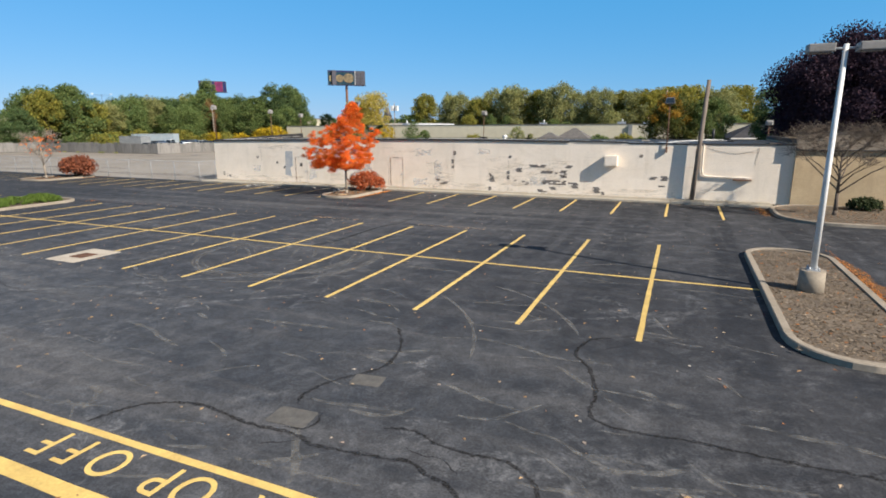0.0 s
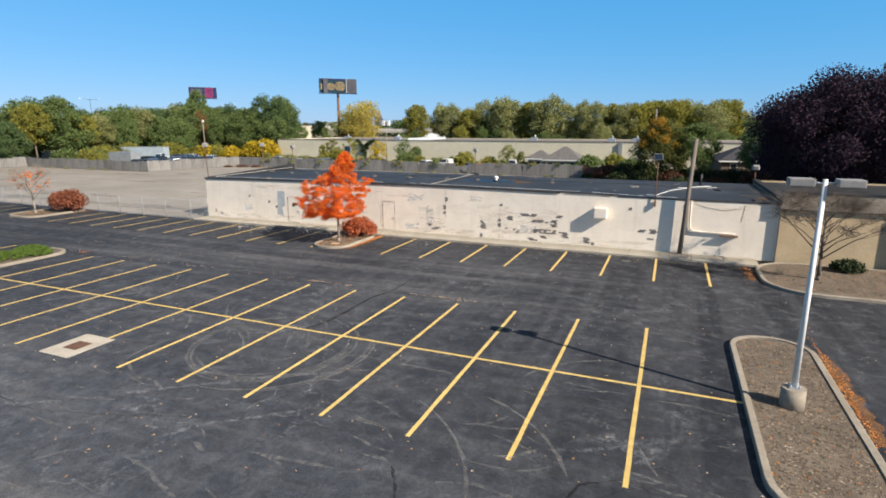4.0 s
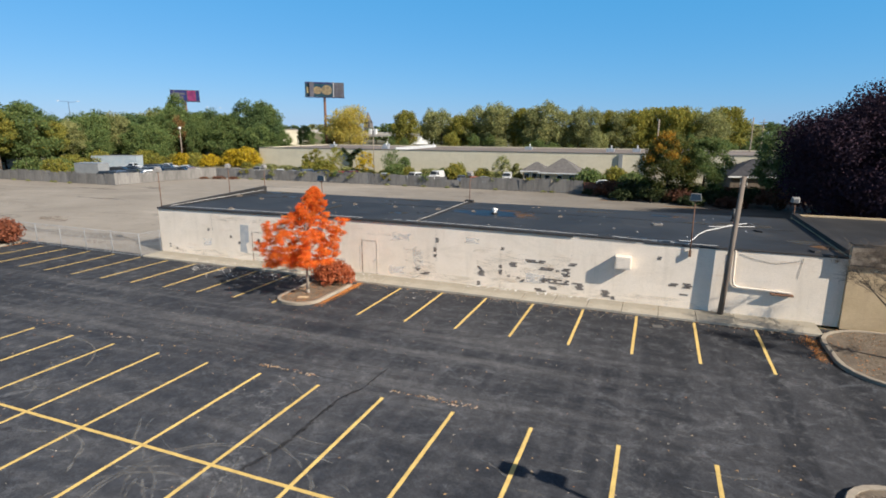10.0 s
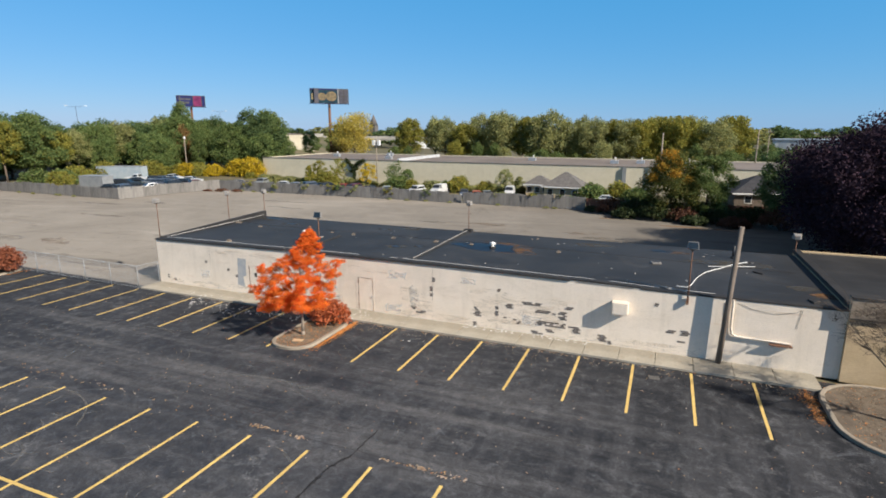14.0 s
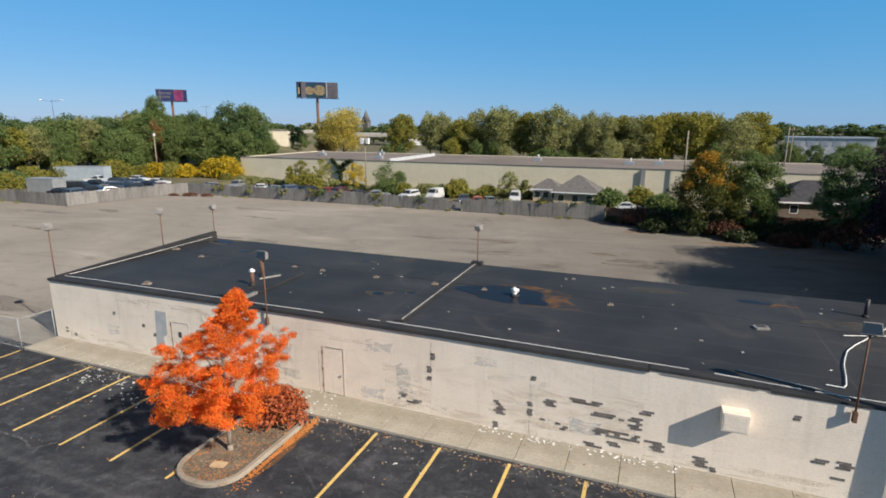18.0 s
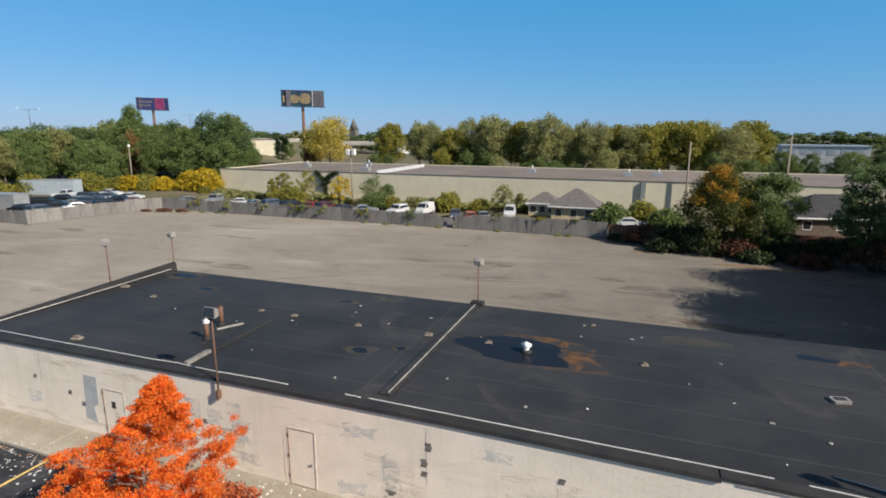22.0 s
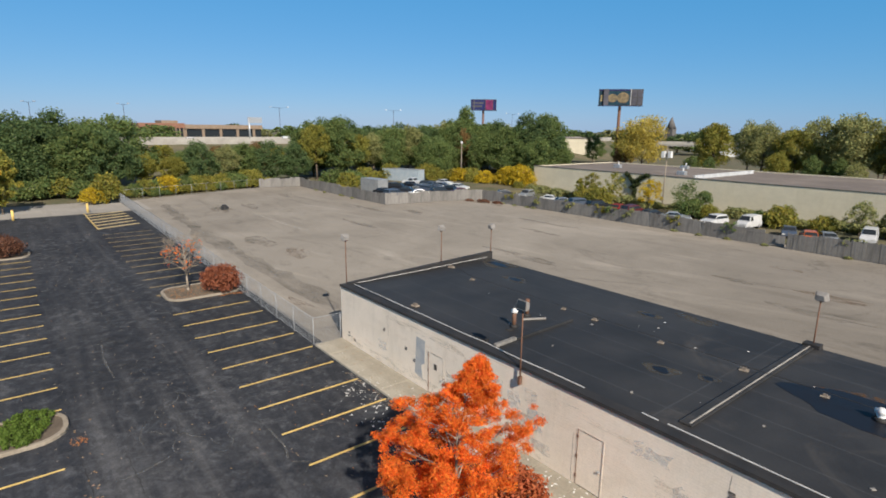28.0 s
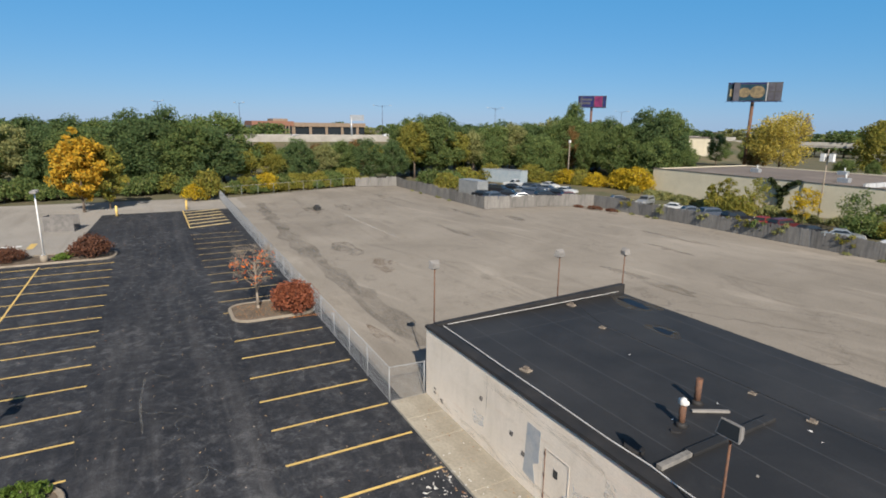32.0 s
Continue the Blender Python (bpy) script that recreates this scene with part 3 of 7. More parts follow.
    rs.append(radius * 0.45)
    return cs, rs


def tree(name, label, mat, height, base, radius, leaves, size, seed, bark=None, r=None, clumps=34, shape=0.1, at=None, levels=2, group="", blunt=1.0):
    ob = thing(name, label, "tree", at, group)
    bm = bm_new()
    limbs(bm, height, base, radius * 0.95, r or height * 0.016, seed, levels)
    part("trunk", bm, bark or BARK, ob)
    cs, rs = crown_clumps(height, base * 0.9, radius, clumps, seed, shape, blunt)
    cr = new("crown", leaves_mesh("crown", mat, cs, rs, leaves, size, seed))
    cr.parent = ob
    return ob


def bush(name, label, mat, rx, ry, h, leaves, size, seed, at, category="bush", group=""):
    ob = thing(name, label, category, at, group)
    rng = random.Random(seed)
    cs, rs = [], []
    for i in range(26):
        u = (i + 0.5) / 26
        a = i * 2.39996
        w = math.sqrt(1 - u * u) * rng.uniform(0.7, 0.9)
        cs.append((math.cos(a) * w * rx, math.sin(a) * w * ry, h * (0.22 + 0.6 * u * rng.uniform(0.85, 1.0))))
        rs.append(min(rx, ry, h) * rng.uniform(0.26, 0.38))
    cs.append((0, 0, h * 0.4))
    rs.append(min(rx, ry, h) * 0.5)
    bm = bm_new()
    for i in range(9):
        a = i * 0.7
        tube(bm, (math.cos(a) * 0.1 * rx, math.sin(a) * 0.1 * ry, -0.05), (math.cos(a) * 0.6 * rx, math.sin(a) * 0.6 * ry, h * 0.7), 0.03 * h, 0.01 * h, 5)
    part("woody_base", bm, BARK, ob)
    cr = new("foliage", leaves_mesh("foliage", mat, cs, rs, leaves, size, seed, 0.75))
    cr.parent = ob
    return ob


def outline(x0, x1, y0, y1, r, n=7):
    """A rounded rectangle, anticlockwise."""
    pts = []
    for cx, cy, a0 in ((x1 - r, y1 - r, 0), (x0 + r, y1 - r, 90), (x0 + r, y0 + r, 180), (x1 - r, y0 + r, 270)):
        for i in range(n):
            a = radians(a0 + 90 * i / (n - 1))
            pts.append((cx + r * math.cos(a), cy + r * math.sin(a)))
    return pts


def island(name, x0, x1, y0, y1, r, label, soil=None):
    """A raised planting island: a concrete curb round a bed of soil."""
    ob = thing(name, label, "traffic island", kind="structure")
    o, i = outline(x0, x1, y0, y1, r), outline(x0 + 0.2, x1 - 0.2, y0 + 0.2, y1 - 0.2, max(0.1, r - 0.2))
    n = len(o)
    bm = bm_new()
    rings = [[bm.verts.new((x, y, z)) for x, y in ps] for ps, z in ((o, -0.1), (o, 0.13), ([(a[0] * 0.85 + b[0] * 0.15, a[1] * 0.85 + b[1] * 0.15) for a, b in zip(o, i)], 0.155), (i, 0.15), (i, 0.0))]
    for a, b in zip(rings, rings[1:]):
        for k in range(n):
            bm.faces.new((a[k], a[(k + 1) % n], b[(k + 1) % n], b[k]))
    part("curb", bm, CURB, ob, "pale concrete curb")
    bm = bm_new()
    nx, ny = max(3, int((x1 - x0) / 0.4)), max(3, int((y1 - y0) / 0.4))
    prism(bm, i, -0.05, 0.11)
    part("soil", bm, soil or MULCH, ob)
    return ob


# ---- ground ----
bm = bm_new()
prism(bm, [(-2500, -2500), (2500, -2500), (2500, 2500), (-2500, 2500)], -0.4, -0.12)
solid("ground", bm, EARTH, "dry grass and bare earth reaching the horizon", "ground", "structure")
bm = bm_new()
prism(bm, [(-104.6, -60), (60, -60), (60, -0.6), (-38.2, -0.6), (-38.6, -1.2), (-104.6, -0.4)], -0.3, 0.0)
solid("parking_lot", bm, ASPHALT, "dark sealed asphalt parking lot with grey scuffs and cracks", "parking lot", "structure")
bm = bm_new()
prism(bm, [(-120.5, -60), (-104.6, -60), (-104.6, 2), (-117.5, 2), (-118.5, -3)], -0.3, -0.006)
prism(bm, [(-104.6, -60), (-104.6, -17.2), (-80.5, -18.6), (-79.6, -24), (-79.6, -60)], -0.2, 0.008)
solid("access_drive", bm, DRIVE, "pale worn concrete drive past the lot", "road", "structure")
bm = bm_new()
prism(bm, [(-104.6, -0.4), (-38.6, -1.2), (-38.2, -0.6), (-38.2, 12.9), (60, 12.9), (60, 56), (-84, 56), (-90, 36), (-127, 36), (-126, 24), (-118, 2), (-104.6, 2)], -0.3, -0.004)
solid("vacant_lot", bm, LOT, "worn grey pavement of an empty fenced lot", "pavement", "structure")
bm = bm_new()
prism(bm, [(-88, 56.2), (14, 56.2), (14, 76.9), (-88, 76.9)], -0.3, 0.12)
prism(bm, [(-120, 56.2), (-88, 56.2), (-88, 76.9), (-120, 76.9)], -0.3, 0.6)
prism(bm, [(-118, 36.4), (-90.2, 36.4), (-86, 52), (-84, 56.1), (-118, 56.1)], -0.3, 0.6)
solid("storage_yard", bm, EARTH, "dirt yard behind the board fence", "yard", "structure")

# ---- painted markings ----
P = 2.74
STALL = tagged(new("road_markings"), "yellow painted stall lines on the asphalt", "road marking", "", "structure")


def line_mesh(length, width, mat, name="stall_line"):
    bm = bm_new()
    rng = random.Random(int(length * 100))
    n = max(2, int(length / 0.5))
    lo, hi = [], []
    for i in range(n + 1):
        y = length * i / n
        lo.append((-width / 2 + rng.uniform(-0.006, 0.006), y))
        hi.append((width / 2 + rng.uniform(-0.006, 0.006), y))
    prism(bm, hi + lo[::-1], 0.0, 0.004)
    return mesh_of(name, bm, mat)


mid_line = line_mesh(10.85, 0.125, YELLOW)
wall_line = line_mesh(5.3, 0.125, YELLOW)
old_line = line_mesh(5.3, 0.12, FADED)
for k in range(0, 28):
    if k != 13:
        piece("stall_line", mid_line, STALL, pose(-P * k, -25.68 if k < 14 else -25.4, 0.001))
for k in range(-1, 32):
    if k in (7, 19):
        continue
    piece("stall_line", wall_line if k < 20 else old_line, STALL, pose(-P * k, -7.29, 0.001))
for x0, x1 in ((2.9, -35.2), (-38.4, -74.6)):
    piece("cross_line", line_mesh(x0 - x1, 0.12, YELLOW, "cross_line"), STALL, pose(x0, -20.28, 0.003, 0, 0, 90))
piece("lane_line", line_mesh(40, 0.13, YELLOW, "lane_line"), STALL, pose(10, -32.8, 0.001, 0, 0, 90))
piece("lane_line", line_mesh(40, 0.25, YELLOW, "lane_line"), STALL, pose(10, -33.9, 0.001, 0, 0, 90))
HATCH = tagged(new("hatched_zone"), "yellow hatched no-parking zone by the fence", "road marking", "", "structure")
piece("hatch_edge", line_mesh(15.6, 0.15, YELLOW, "hatch_edge"), HATCH, pose(-89.3, -7.1, 0.001, 0, 0, 90))
for k in range(6):
    piece("hatch_line", line_mesh(5.3, 0.60, YELLOWPALE, "hatch_line"), HATCH, pose(-89.8 - 2.6 * k, -7.1, 0.002, 0, 0, 20))


def lettering(text, size, mat, m, name, label):
    """Flat painted letters with the built-in font."""
    cu = bpy.data.curves.new(name, "FONT")
    cu.body, cu.size, cu.align_x, cu.extrude, cu.space_character = text, size, "LEFT", 0.002, 1.12
    tmp = bpy.data.objects.new(name, cu)
    me = bpy.data.meshes.new_from_object(tmp)
    bpy.data.objects.remove(tmp)
    me.materials.clear()
    me.materials.append(mat)
    ob = new(name, me)
    ob.matrix_basis = m
    return tagged(ob, label, "lettering", "", "structure")


WORDS = tagged(new("painted_lettering"), "yellow stencilled words DROP OFF painted on asphalt", "lettering", "", "structure")
for ch, x in zip("DROPOFF", (-2.98, -3.62, -4.6, -5.3, -6.2, -7.04, -7.62)):
    ob = lettering(ch, 0.86, YELLOW, pose(x, -32.97, 0.003, 0, 0, 180) @ Matrix.Diagonal((0.88, 1, 1, 1)), "letter", "")
    ob.parent = WORDS
    del ob["category"], ob["kind"]



def ribbon(pts, width, z, rng, step=0.22, shake=0.02):
    """A wandering band on the ground through the given places."""
    out = []
    v = [Vector(p) for p in pts]
    for i in range(len(v) - 1):
        p0, p1, p2, p3 = v[max(i - 1, 0)], v[i], v[i + 1], v[min(i + 2, len(v) - 1)]
        n = max(2, int((p2 - p1).length / step))
        for k in range(n):
            t = k / n
            p = 0.5 * (2 * p1 + (p2 - p0) * t + (2 * p0 - 5 * p1 + 4 * p2 - p3) * t * t + (3 * p1 - p0 - 3 * p2 + p3) * t ** 3)
            out.append(p + Vector((rng.uniform(-1, 1), rng.uniform(-1, 1))) * shake)
    out.append(v[-1])
    bm = bm_new()
    l, r = [], []
    for i, p in enumerate(out):
        d = (out[min(i + 1, len(out) - 1)] - out[max(i - 1, 0)])
        d = d.normalized() if d.length else Vector((1, 0))
        w = width * rng.uniform(0.5, 1.25) / 2 * min(1.0, 0.35 + 0.25 * min(i, len(out) - 1 - i))
        l.append(bm.verts.new((p.x - d.y * w, p.y + d.x * w, z)))
        r.append(bm.verts.new((p.x + d.y * w, p.y - d.x * w, z)))
    for i in range(len(out) - 1):
        bm.faces.new((r[i], r[i + 1], l[i + 1], l[i]))
    return bm


TARFILM = broken_material("worn_crack_tar", (0.012, 0.012, 0.013), (0.024, 0.023, 0.023), 2.6, 0.22, 0.50, 0.92)
CRACKS = tagged(new("crack_repairs"), "dark wandering sealed cracks in the asphalt", "pavement crack", "", "structure")
rng = random.Random(4)
for w, pts in ((0.085, ((-5.25, -26.98), (-4.7, -27.91), (-4.49, -28.82), (-4.67, -29.33), (-4.98, -29.76), (-5.19, -30.18), (-5.24, -30.54), (-5.13, -30.86))),
               (0.06, ((-4.58, -30.93), (-4.47, -31.21), (-4.56, -31.46), (-4.89, -31.53))),
               (0.085, ((-7.9, -32.64), (-7.77, -32.28), (-7.62, -31.98), (-7.2, -31.68), (-6.74, -31.55), (-6.15, -31.56), (-5.55, -31.67), (-4.91, -31.66), (-4.54, -31.65), (-4.15, -31.77), (-3.5, -31.72), (-3.0, -31.65), (-2.61, -31.61), (-2.29, -31.76), (-1.96, -31.85), (-1.5, -32.3), (-1.3, -33.2))),
               (0.04, ((-4.95, -32.05), (-4.59, -31.89), (-4.45, -31.76))),
               (0.075, ((-3.39, -30.96), (-3.05, -30.85), (-2.75, -30.89), (-2.5, -31.02), (-2.34, -31.05), (-1.93, -31.09), (-1.5, -31.04), (-1.14, -31.17), (-0.92, -31.38), (-0.8, -31.61), (-0.7, -33))),
               (0.03, ((-2.82, -31.3), (-2.51, -31.39), (-2.21, -31.35), (-1.9, -31.6))),
               (0.085, ((-0.55, -25.72), (-0.94, -25.97), (-1.13, -26.51), (-1.13, -26.97), (-0.86, -27.36), (-0.62, -28.03), (-0.5, -28.65), (-0.51, -29.25), (-0.22, -29.51), (0.27, -29.56), (1.0, -29.49), (2.09, -29.51), (2.97, -29.5), (4.6, -29.4), (7, -29.0))),
               (0.03, ((-0.55, -25.72), (-0.02, -25.44), (0.65, -25.66), (1.41, -25.72)))):
    part("sealed_crack", ribbon(pts, w * 0.95, 0.0045, rng, 0.07, 0.02), TARFILM, CRACKS)
for pts in (((-4, -10.6), (-9, -10.2), (-12.8, -10.4), (-16, -12.4), (-17.5, -15)), ((2, -13.4), (-4, -13.2), (-8, -12.9), (-14, -13.3), (-20, -13.2), (-27, -12.7), (-33, -12.8)),
            ((-11.99, -14.48), (-10.71, -14.47), (-8.84, -14.44)), ((-6, -25.9), (-10, -26.6), (-16, -28.5), (-20, -27.9)), ((-35.78, -10.81), (-34.6, -10.9), (-34.08, -10.67), (-32.46, -10.71)),
            ((-46.4, -12.2), (-43.5, -12.33), (-42, -12.6), (-40.6, -12.23)), ((3, -15.2), (1, -14.3), (-2, -14.9), (-6, -14.6)), ((3, -21.6), (0, -22.2), (-3, -21.9), (-7, -22.7))):
    part("hairline_crack", ribbon(pts, 0.03, 0.0045, rng, 0.3, 0.06), SEAL, CRACKS)
for w, pts in ((0.16, ((-11.99, -14.48), (-12.25, -15.1), (-12.38, -15.64), (-12.4, -17.0), (-12.38, -18.37), (-12.53, -19.41), (-12.76, -20.2))), (0.09, ((-11.99, -14.48), (-11.98, -13.66), (-11.93, -12.57)))):
    part("sealed_crack", ribbon(pts, w, 0.0042, rng, 0.12, 0.03), TARFILM, CRACKS)
for x0, x1, y in ((3, -18, -7.6), (-22.5, -51, -7.7), (-56.5, -88, -7.5), (2.5, -34.5, -14.25), (-39, -75, -14.4)):
    n = int((x0 - x1) / 2.5)
    part("hairline_crack", ribbon([(x0 + (x1 - x0) * i / n, y + rng.uniform(-0.12, 0.12)) for i in range(n + 1)], 0.032, 0.0045, rng, 0.25, 0.03), SEAL, CRACKS)


def patch(name, x, y, w, d, mat, label, turn=0, t=0.006):
    bm = bm_new()
    prism(bm, outline(-w / 2, w / 2, -d / 2, d / 2, min(w, d) * 0.12, 4), 0.0, t)
    return solid(name, bm, mat, label, "cover", at=pose(x, y, 0.001, 0, 0, turn))


COVER = plain("worn_grey_cover", (0.085, 0.083, 0.078), (0.125, 0.12, 0.112), 5, 0.9, bumps=0.5)
patch("utility_cover", -4.49, -29.63, 0.60, 0.42, COVER, "small grey concrete utility cover set in asphalt", 8)
patch("utility_cover", -4.94, -31.24, 0.72, 0.5, COVER, "worn grey concrete utility cover with cracked edge", 4)
pad = thing("manhole_pad", "pale square concrete pad round a dark drain grate", "drain")
bm = bm_new()
prism(bm, outline(-20.38, -18.8, -25.8, -23.95, 0.05, 3), -0.05, 0.008)
part("pad", bm, plain("cream_concrete", (0.47, 0.42, 0.345), (0.38, 0.335, 0.27), 1.5, 0.9, bumps=0.3), pad)
bm = bm_new()
for i in range(7):
    box(bm, -19.9, -19.25, -25.2 + i * 0.09, -25.2 + i * 0.09 + 0.06, 0.006, 0.02)
box(bm, -19.93, -19.22, -25.23, -24.55, 0.002, 0.011)
part("grate", bm, RUST, pad, "rusty iron grate")

# ---- islands ----
island("planting_island", 2.90, 5.68, -25.6, -14.4, 1.35, "curbed island with dry brown mulch and a lamp")
island("planting_island", -38.3, -35.25, -25.75, -14.4, 1.3, "curbed island filled with low green shrubs")
island("planting_island", -22.2, -19.45, -7.25, -1.86, 1.2, "curbed island with bark mulch under a small maple")
island("planting_island", -56.2, -52.2, -6.95, -1.4, 1.2, "curbed island with leaf litter and a bare tree")
island("planting_island", -79.5, -75.6, -25.5, -14.4, 1.3, "curbed island with grass and shrubs")
island("planting_island", 5.25, 24.0, -7.4, -0.55, 2.4, "curbed bed with dry leaves along the tan wall")

# ---- sidewalk ----
WALKWAY = tagged(new("sidewalk"), "cracked grey concrete sidewalk along the painted wall", "sidewalk", "", "structure")
rng = random.Random(9)
x = -38.3
while x < 5.2:
    w = 1.83
    bm = bm_new()
    box(bm, 0, w - 0.02, -1.84, -0.003, -0.1, 0.11, 0.015)
    ob = part("slab", bm, WALK, WALKWAY)
    ob.matrix_basis = pose(x, 0, rng.uniform(-0.008, 0.008), rng.uniform(-0.25, 0.25), 0, 0)
    x += w

# ---- long painted building ----
X0, X1, YB, ZR = -38.3, 6.6, 12.1, 3.54
BUILDING = tagged(new("painted_building"), "long low cream-painted brick building with a black flat roof", "building", "", "structure")
doors = ((-29.4, -28.12, 2.3), (-20.3, -19.1, 2.4))
bm = bm_new()
xs = [X0]
for a, b, h in doors:
    box(bm, xs[-1], a, 0, 0.3, 0, 3.45)
    box(bm, a, b, 0, 0.3, h, 3.45)
    xs.append(b)
box(bm, xs[-1], X1, 0, 0.3, 0, 3.45)
part("wall_south", bm, CREAM, BUILDING, "cream painted brick with peeling dark patches")
bm = bm_new()
box(bm, X0, X0 + 0.3, 0.3, YB, 0, 3.46)
part("wall_west", bm, CREAM, BUILDING)
bm = bm_new()
box(bm, X0, X1, YB, YB + 0.3, 0, 3.4)
part("wall_north", bm, CREAM, BUILDING)
bm = bm_new()
box(bm, X0 + 0.02, X1 - 0.02, 0.3, YB + 0.28, 3.3, ZR)
part("roof", bm, ROOF, BUILDING, "black membrane roof with seams, silt and puddles")
EDGE_W = ((X0 - 0.05, 3.46), (-35.2, 3.51), (-30, 3.56), (-26, 3.61), (-22.7, 3.645), (-18, 3.65), (-14.2, 3.65), (-10, 3.61), (-6.5, 3.57))
EDGE_E = ((-6.5, 3.63), (-4.6, 3.60), (-2.75, 3.56), (-2.7, 3.49), (2, 3.47), (X1, 3.47))


def edge_run(prof, section):
    """A bar along the wall top; section gives its outline in y and z for a foot height."""
    bm = bm_new()
    rings = [[bm.verts.new((x, y, z)) for y, z in section(z0)] for x, z0 in prof]
    n = len(rings[0])
    for a, b in zip(rings, rings[1:]):
        for k in range(n):
            bm.faces.new((a[k], a[(k + 1) % n], b[(k + 1) % n], b[k]))
    bm.faces.new(rings[0][::-1])
    bm.faces.new(rings[-1])
    return bm


part("wall_top", edge_run(EDGE_W, lambda z: ((0.0, 3.45), (0.28, 3.45), (0.28, z + 0.03), (0.0, z + 0.03))), CREAM, BUILDING)
part("wall_top", edge_run(EDGE_E, lambda z: ((0.0, 3.45), (0.28, 3.45), (0.28, z + 0.02), (0.0, z + 0.02))), CREAM, BUILDING)
part("roof_edge", edge_run(EDGE_W, lambda z: ((-0.07, z), (-0.002, z), (0.05, z + 0.05), (0.58, 3.545), (0.44, z + 0.115), (-0.04, z + 0.125))), FASCIA, BUILDING, "black roof edge along the wall top, a little wavy")
part("roof_edge", edge_run(EDGE_E, lambda z: ((-0.03, z + 0.005), (-0.002, z + 0.005), (0.05, z + 0.03), (0.52, 3.545), (0.40, z + 0.085), (-0.02, z + 0.09))), FASCIA, BUILDING, "thin black roof edge")
part("coping", edge_run(((-6.1, 3.575), (-4.6, 3.56), (-3.1, 3.53)), lambda z: ((-0.03, z - 0.025), (-0.001, z - 0.025), (-0.001, z + 0.025), (-0.03, z + 0.025))), SEAMW, BUILDING, "pale metal flashing strip under the roof edge")
bm = bm_new()
vs = [(X0 - 0.06, 0.42, 3.62), (X0 - 0.06, YB + 0.4, 4.05), (X0 + 0.26, YB + 0.4, 4.05), (X0 + 0.26, 0.42, 3.62)]
hi = [bm.verts.new(v) for v in vs]
lo = [bm.verts.new((v[0], v[1], 3.3)) for v in vs]
bm.faces.new(hi)
bm.faces.new(lo[::-1])
for i in range(4):
    bm.faces.new((lo[i], lo[(i + 1) % 4], hi[(i + 1) % 4], hi[i]))
part("parapet", bm, FASCIA, BUILDING, "low black parapet rising to the back")


def flat_bar(pts, w, h, mat, name, parent, label=""):
    """A flat metal bar that runs along x through the given places."""
    bm = bm_new()
    rings = [[bm.verts.new((x, y + dy, z + dz)) for dy, dz in ((-w / 2, 0), (w / 2, 0), (w / 2, h), (-w / 2, h))] for x, y, z in pts]
    for a, b in zip(rings, rings[1:]):
        for k in range(4):
            bm.faces.new((a[k], a[(k + 1) % 4], b[(k + 1) % 4], b[k]))
    bm.faces.new(rings[0][::-1])
    bm.faces.new(rings[-1])
    return part(name, bm, mat, parent, label)


def strip(pts, r, mat, name, parent, label=""):
    bm = bm_new()
    for a, b in zip(pts, pts[1:]):
        tube(bm, a, b, r, r, 6)
    for f in bm.faces:
        f.smooth = False
    return part(name, bm, mat, parent, label)


flat_bar([(X0 + 0.5, 0.62, 3.600), (-35.2, 0.58, 3.650), (-32.8, 0.53, 3.675), (-30, 0.52, 3.700), (-27.1, 0.45, 3.735), (-25.6, 0.50, 3.750), (-24.7, 0.42, 3.760), (-23.6, 0.36, 3.780), (-22.6, 0.40, 3.777), (-21.7, 0.42, 3.777), (-20.4, 0.40, 3.780)], 0.032, 0.025, EDGEWHITE, "edge_bar", BUILDING, "pale metal edge bar")
flat_bar([(-18.1, 0.46, 3.785), (-17.5, 0.44, 3.785)], 0.032, 0.025, EDGEWHITE, "edge_bar", BUILDING)
flat_bar([(-17.2, 0.50, 3.775), (-14.5, 0.46, 3.775), (-10.5, 0.45, 3.740), (-6.6, 0.46, 3.695), (-5.2, 0.42, 3.700)], 0.032, 0.025, EDGEWHITE, "edge_bar", BUILDING)
flat_bar([(-4.4, 0.42, 3.690), (-1.8, 0.40, 3.600)], 0.032, 0.025, EDGEWHITE, "edge_bar", BUILDING)
flat_bar([(-1.4, 0.42, 3.585), (0.9, 0.40, 3.575)], 0.032, 0.025, EDGEWHITE, "edge_bar", BUILDING)
strip([(-3.6, 1.35, 3.570), (-1.2, 0.7, 3.580), (-0.5, 0.15, 3.600)], 0.014, EDGEWHITE, "roof_cable", BUILDING, "thin pale cable lying on the roof")
strip([(X0 + 0.42, 0.9, 3.610), (X0 + 0.40, 6, 3.650), (X0 + 0.38, 11.9, 3.730)], 0.016, EDGEWHITE, "edge_bar", BUILDING)
bm = bm_new()
box(bm, -17.25, -16.8, 1.3, 12.3, ZR, ZR + 0.07, 0.03)
part("expansion_joint", bm, ROOF, BUILDING, "raised black roof joint")
strip([(-16.92, 1.4, 3.62), (-16.98, 12.2, 3.63)], 0.032, SEAMW, "joint_cap", BUILDING, "pale metal cap of the roof joint")
bm = bm_new()
box(bm, -17.3, -16.6, 12.1, 12.6, 3.4, 3.72, 0.03)
part("joint_end", bm, FASCIA, BUILDING)
